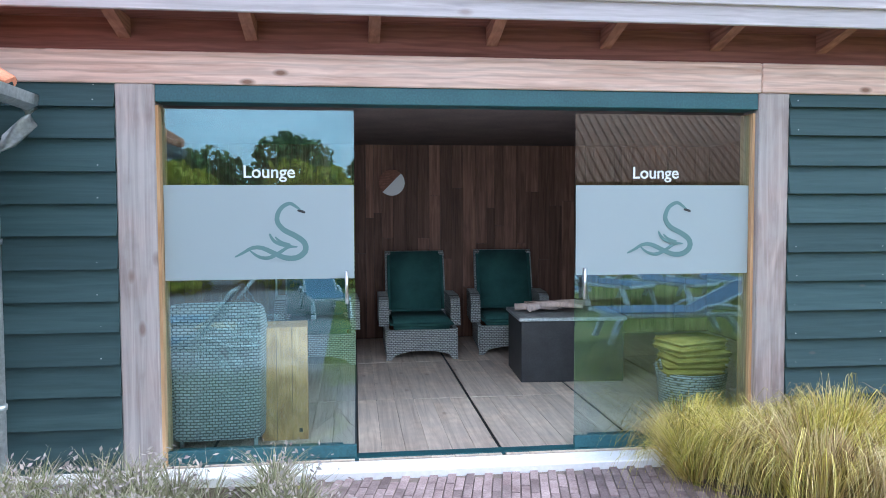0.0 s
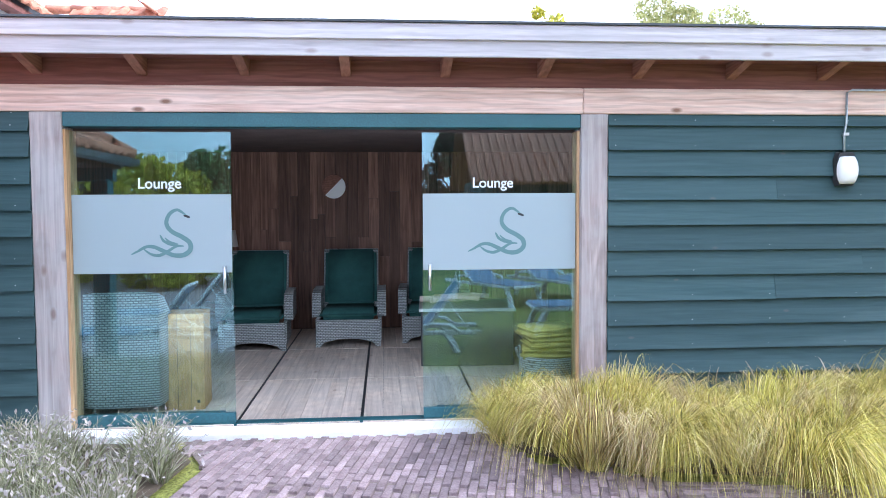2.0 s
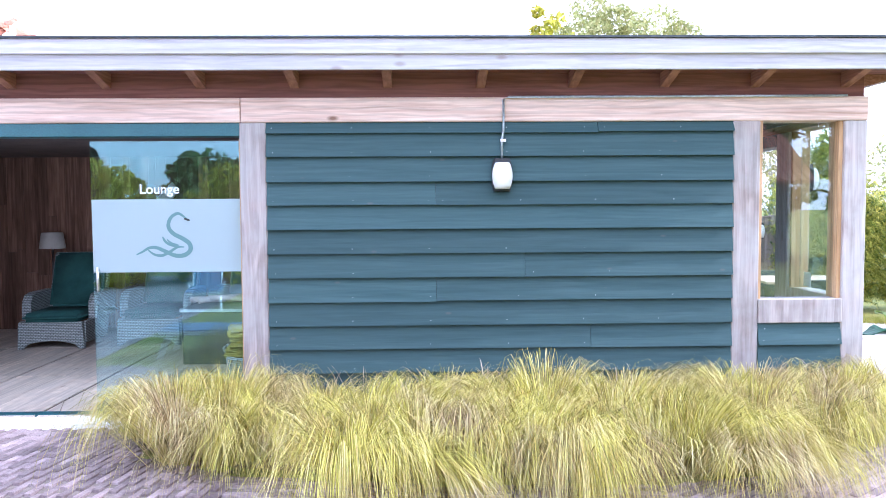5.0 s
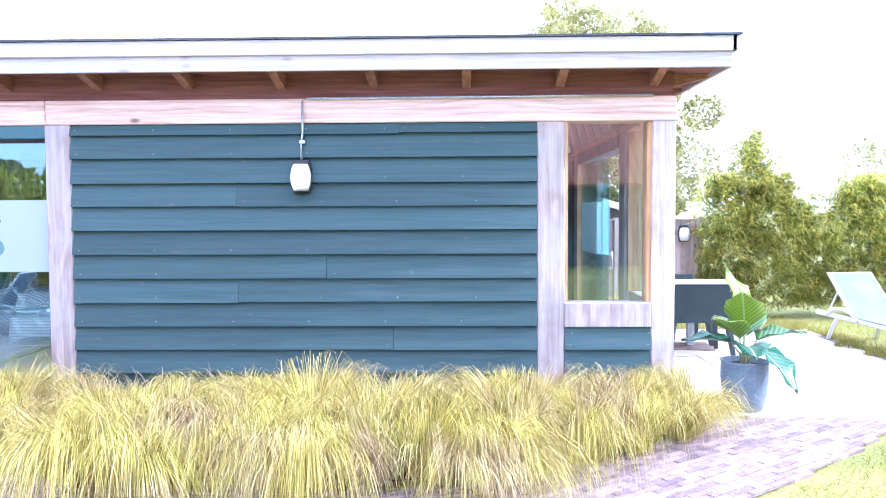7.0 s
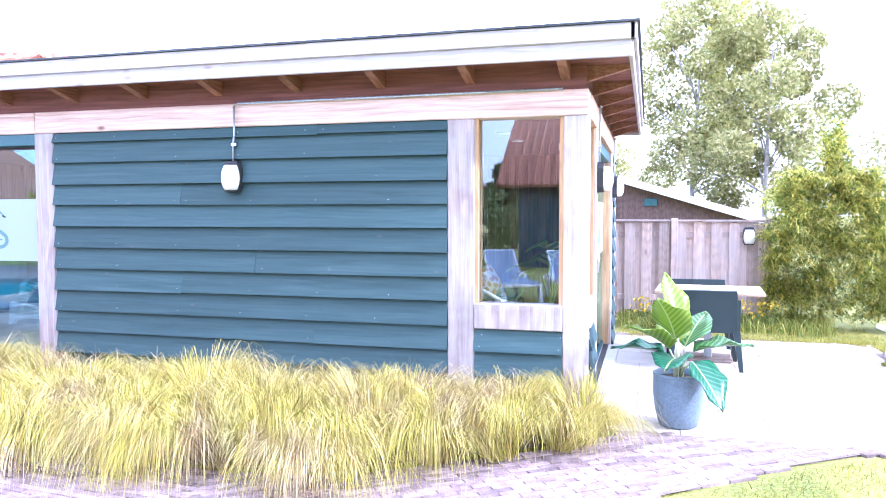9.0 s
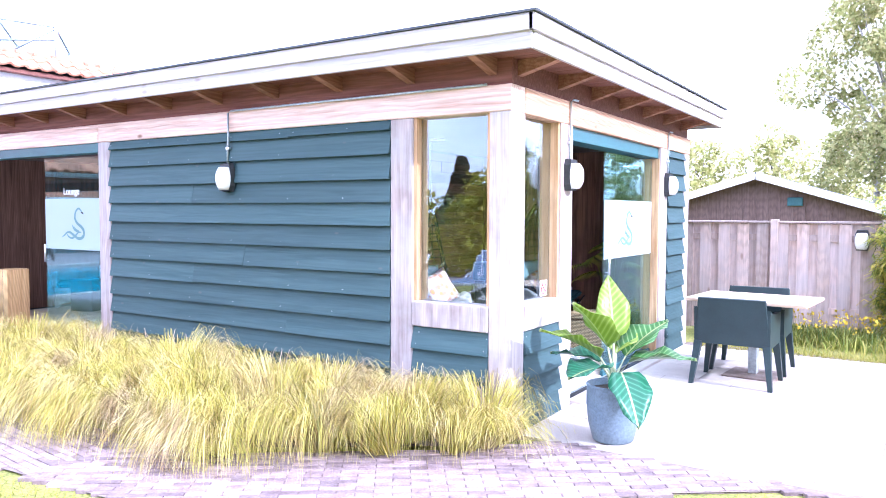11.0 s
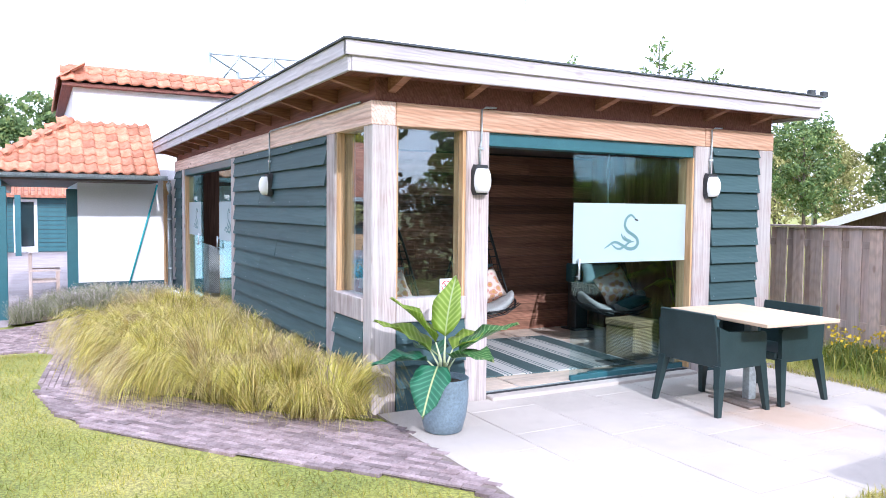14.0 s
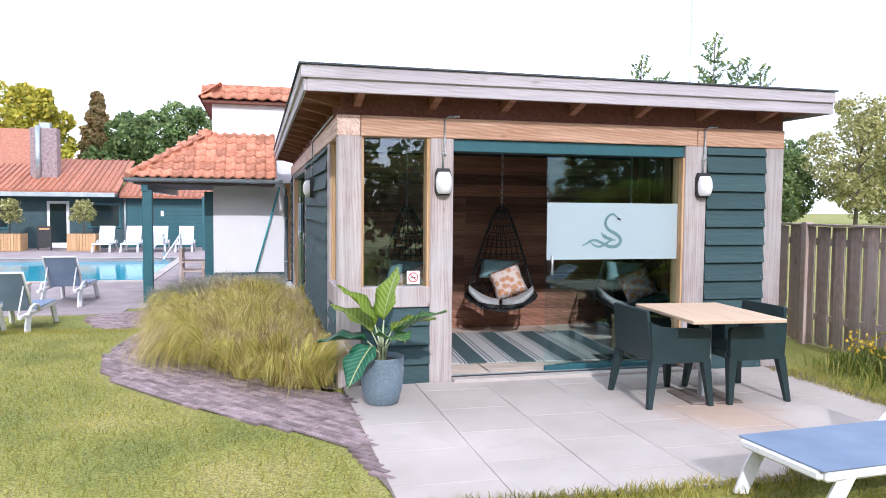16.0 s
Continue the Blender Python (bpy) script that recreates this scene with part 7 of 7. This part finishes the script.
part("plate", boxed(-0.06, 0.06, -0.003, 0, -0.06, 0.06), M_LETTER, sg)
M_RED = plain("sign_red", (0.55, 0.03, 0.03), 0.5)
part("ring", tube(bmesh.new(), [(0.042 * math.cos(a), -0.004, 0.042 * math.sin(a)) for a in np.linspace(0, 2 * math.pi, 25)], 0.0045, 5), M_RED, sg)
part("slash", tube(bmesh.new(), [(-0.03, -0.004, 0.03), (0.03, -0.004, -0.03)], 0.004, 5), M_RED, sg)
part("cigarette", boxed(-0.026, 0.026, -0.0045, -0.003, -0.004, 0.004), M_DARK, sg)

# house across the lawn, mirrored in the panes
sh = thing("garden_house", "long house with red clay roof across the lawn", "building", (8.5, -11.5, 0))
part("wall", boxed(-4.5, 6, -6, 0, -0.05, 2.5), M_PLINTH, sh, "slate-green wall")
part("roof", strip(bmesh.new(), [(-5, 0.6, 2.3), (-5, -3.2, 5.0)], [(6.5, 0.6, 2.3), (6.5, -3.2, 5.0)], 0.1), M_TILE_FAR, sh, "red clay tile slope")
bm = bmesh.new()
for i in range(46):
    tube(bm, [(-5 + i * 0.25, 0.62, 2.36), (-5 + i * 0.25, -3.2, 5.06)], 0.05, 6)
part("tile_relief", bm, M_TILE_FAR, sh, "rows of clay pantiles", "stuff")
part("rear_roof", strip(bmesh.new(), [(-5, -6.6, 2.3), (-5, -3.2, 5.0)], [(6.5, -6.6, 2.3), (6.5, -3.2, 5.0)], 0.1), M_TILE_FAR, sh)
for x in (-3.2, -0.6, 2.2):
    w = part("window", boxed(x, x + 1.3, -0.03, 0.05, 0.9, 2.0, bevel=0.01), M_TEAL, sh, "teal window frame")
    part("pane", boxed(x + 0.1, x + 1.2, 0.052, 0.06, 1.0, 1.9), plain("dark_pane", (0.02, 0.035, 0.04), 0.08), w)


# ---- pieces of walls, floors and paving ----
wall_n = structure("wall_lounge_back", boxed(WF + 0.1, 4.33, NF - 0.14, NF - 0.11, FZ, 2.3), M_DARK, "dark brown upright reclaimed boards", "wall")
rnd = random.Random(5)
x = WF + 0.1
while x < 4.3:
    w = rnd.choice((0.09, 0.11, 0.13, 0.15))
    cut = rnd.uniform(0.6, 1.8)
    for z0, z1 in ((FZ, cut), (cut + 0.003, 2.3)):
        part("board", boxed(x, min(x + w, 4.33), NF - 0.165 - rnd.uniform(0, 0.008), NF - 0.142, z0, z1), M_WALLV, wall_n)
    x += w + 0.003
wall_p = structure("wall_swing_back", boxed(4.432, 4.45, SF + 0.2, NF - 0.1, FZ, 2.3), M_DARK, "dark brown level reclaimed planks", "wall")
z = FZ
while z < 2.25:
    w = rnd.choice((0.10, 0.13, 0.15))
    cut = rnd.uniform(5.4, 7.8)
    for y0, y1 in ((SF + 0.2, cut), (cut + 0.003, NF - 0.1)):
        part("plank", boxed(4.452, 4.472 + rnd.uniform(0, 0.008), y0, y1, z, min(z + w, 2.3)), M_WALLH, wall_p)
    z += w + 0.003
wall_s = structure("wall_swing_north", boxed(4.48, EF - 0.2, NF - 0.14, NF - 0.11, FZ, 2.3), M_WALLV, "dark brown upright reclaimed boards", "wall")
x = 4.49
while x < EF - 0.25:
    w = rnd.choice((0.09, 0.11, 0.13))
    part("board", boxed(x, x + w, NF - 0.165 - rnd.uniform(0, 0.008), NF - 0.142, FZ, 2.3), M_WALLV, wall_s)
    x += w + 0.003
structure("wall_lounge_east", boxed(4.30, 4.328, SF + 0.2, NF - 0.15, FZ, 2.3), M_WALLV, "dark brown upright reclaimed boards", "wall")
structure("wall_lounge_west", boxed(WF + 0.102, WF + 0.13, SF + 0.2, NF - 0.15, FZ, 2.3), M_WALLV, "dark brown upright reclaimed boards", "wall")
structure("wall_swing_south", boxed(4.48, 6.18, SF + 0.13, SF + 0.16, FZ, 2.3), M_WALLV, "dark brown upright reclaimed boards", "wall")

# deck planks in panels
deck = structure("deck_panels", boxed(WF + 0.15, EF - 0.03, SF + 0.03, NF - 0.17, 0.03, 0.034), M_DARK, "pale worn timber floor in large panels", "floor")
for y0, y1 in ((SF + 0.04, 5.835), (5.855, 7.30), (7.32, NF - 0.18)):
    me = bpy.data.meshes.new("floor_plank")
    tmp = boxed(0, 0.1432, y0, y1, 0.034, FZ, bevel=0.0016)
    tmp.to_mesh(me)
    tmp.free()
    for p in range(-3, 8):
        for k in range(6):
            x = 0.89 * p + 0.012 + k * 0.1447
            if WF + 0.15 < x < EF - 0.18 and not (4.16 < x < 4.44):
                part_mesh("plank", me, M_FLOORW, deck, loc=(x, 0, rnd.uniform(-0.001, 0.001)))

# terrace slabs
slabs = structure("terrace_slabs", boxed(7.25, 9.98, 4.45, 8.7, -0.03, -0.001), M_SAND, "pale pinkish-grey concrete slabs", "terrace")
ys = [4.43, 5.085, 5.70, 6.32, 6.94, 7.56, 8.18, 8.74]
for j, (y0, y1) in enumerate(zip(ys, ys[1:])):
    x = 7.23 + (0.31 if j % 2 else 0.0)
    edges = [7.23] + ([x] if j % 2 else [])
    k = x
    lim = 10.02 + 0.03 * (y0 - 4.4)
    while k < lim - 0.1:
        k = min(k + 0.62, lim)
        edges.append(k)
    for x0, x1 in zip(edges, edges[1:]):
        part("slab", boxed(x0 + 0.0025, x1 - 0.0025, y0 + 0.0025, y1 - 0.0025, -0.025, 0.0055 + rnd.uniform(-0.002, 0.002), bevel=0.003), M_SLAB, slabs)

# brick path
paving = structure("brick_paving", boxed(0.5, 1.5, 3.0, 3.9, -0.06, -0.05), M_SAND, "purple-grey clay pavers laid in rows", "paving")
L, Wd = 0.205, 0.052
brick_me = bpy.data.meshes.new("brick")
tmp = boxed(-L / 2 + 0.003, L / 2 - 0.003, -Wd / 2 + 0.003, Wd / 2 - 0.003, -0.03, 0.010, bevel=0.0025)
tmp.to_mesh(brick_me)
base_v = np.array([v.co for v in brick_me.vertices])
base_f = [list(p.vertices) for p in brick_me.polygons]
tmp.free()
cand = []
for turn, lo, hi in ((radians(78), -9.0, 2.7), (radians(-6), 2.7, 5.2), (radians(36), 5.2, 12.0)):
    ca, sa = math.cos(turn), math.sin(turn)
    for r in range(-150, 150):
        for c in range(-40, 90):
            u, v = (c + 0.5 * (r % 2)) * L, r * Wd
            x, y = u * ca - v * sa - 1.0, u * sa + v * ca + 0.2
            if lo < x <= hi and 0 < y < 5:
                cand.append((x, y, turn))
cand = np.array(cand)
cand = cand[inside(cand[:, 0], cand[:, 1], path_poly)]
near = np.argsort(np.hypot(cand[:, 0] - 1.0, (cand[:, 1] - 3.8) * 1.3))
rank = np.empty(len(near), int)
rank[near] = np.arange(len(near))
all_v, all_f = [], []
for (x, y, turn), k in zip(cand, rank):
    z = gz(x, y) + rnd.uniform(-0.003, 0.002)
    t = turn + rnd.uniform(-0.02, 0.02)
    if k < 290:
        ob = part_mesh("brick", brick_me, M_BRICK, paving, loc=(x, y, z))
        ob.rotation_euler = (rnd.uniform(-0.012, 0.012), rnd.uniform(-0.012, 0.012), t)
    else:
        c_, s_ = math.cos(t), math.sin(t)
        o = len(all_v) * len(base_v)
        all_v.append(np.stack([base_v[:, 0] * c_ - base_v[:, 1] * s_ + x, base_v[:, 0] * s_ + base_v[:, 1] * c_ + y, base_v[:, 2] + z], 1))
        all_f.extend([[i + o for i in f] for f in base_f])
me = bpy.data.meshes.new("brick_field")
me.from_pydata(np.concatenate(all_v).tolist(), [], all_f)
part_mesh("brick_field", me, M_BRICK_J, paving, "purple-grey clay pavers of the curving path", "stuff")
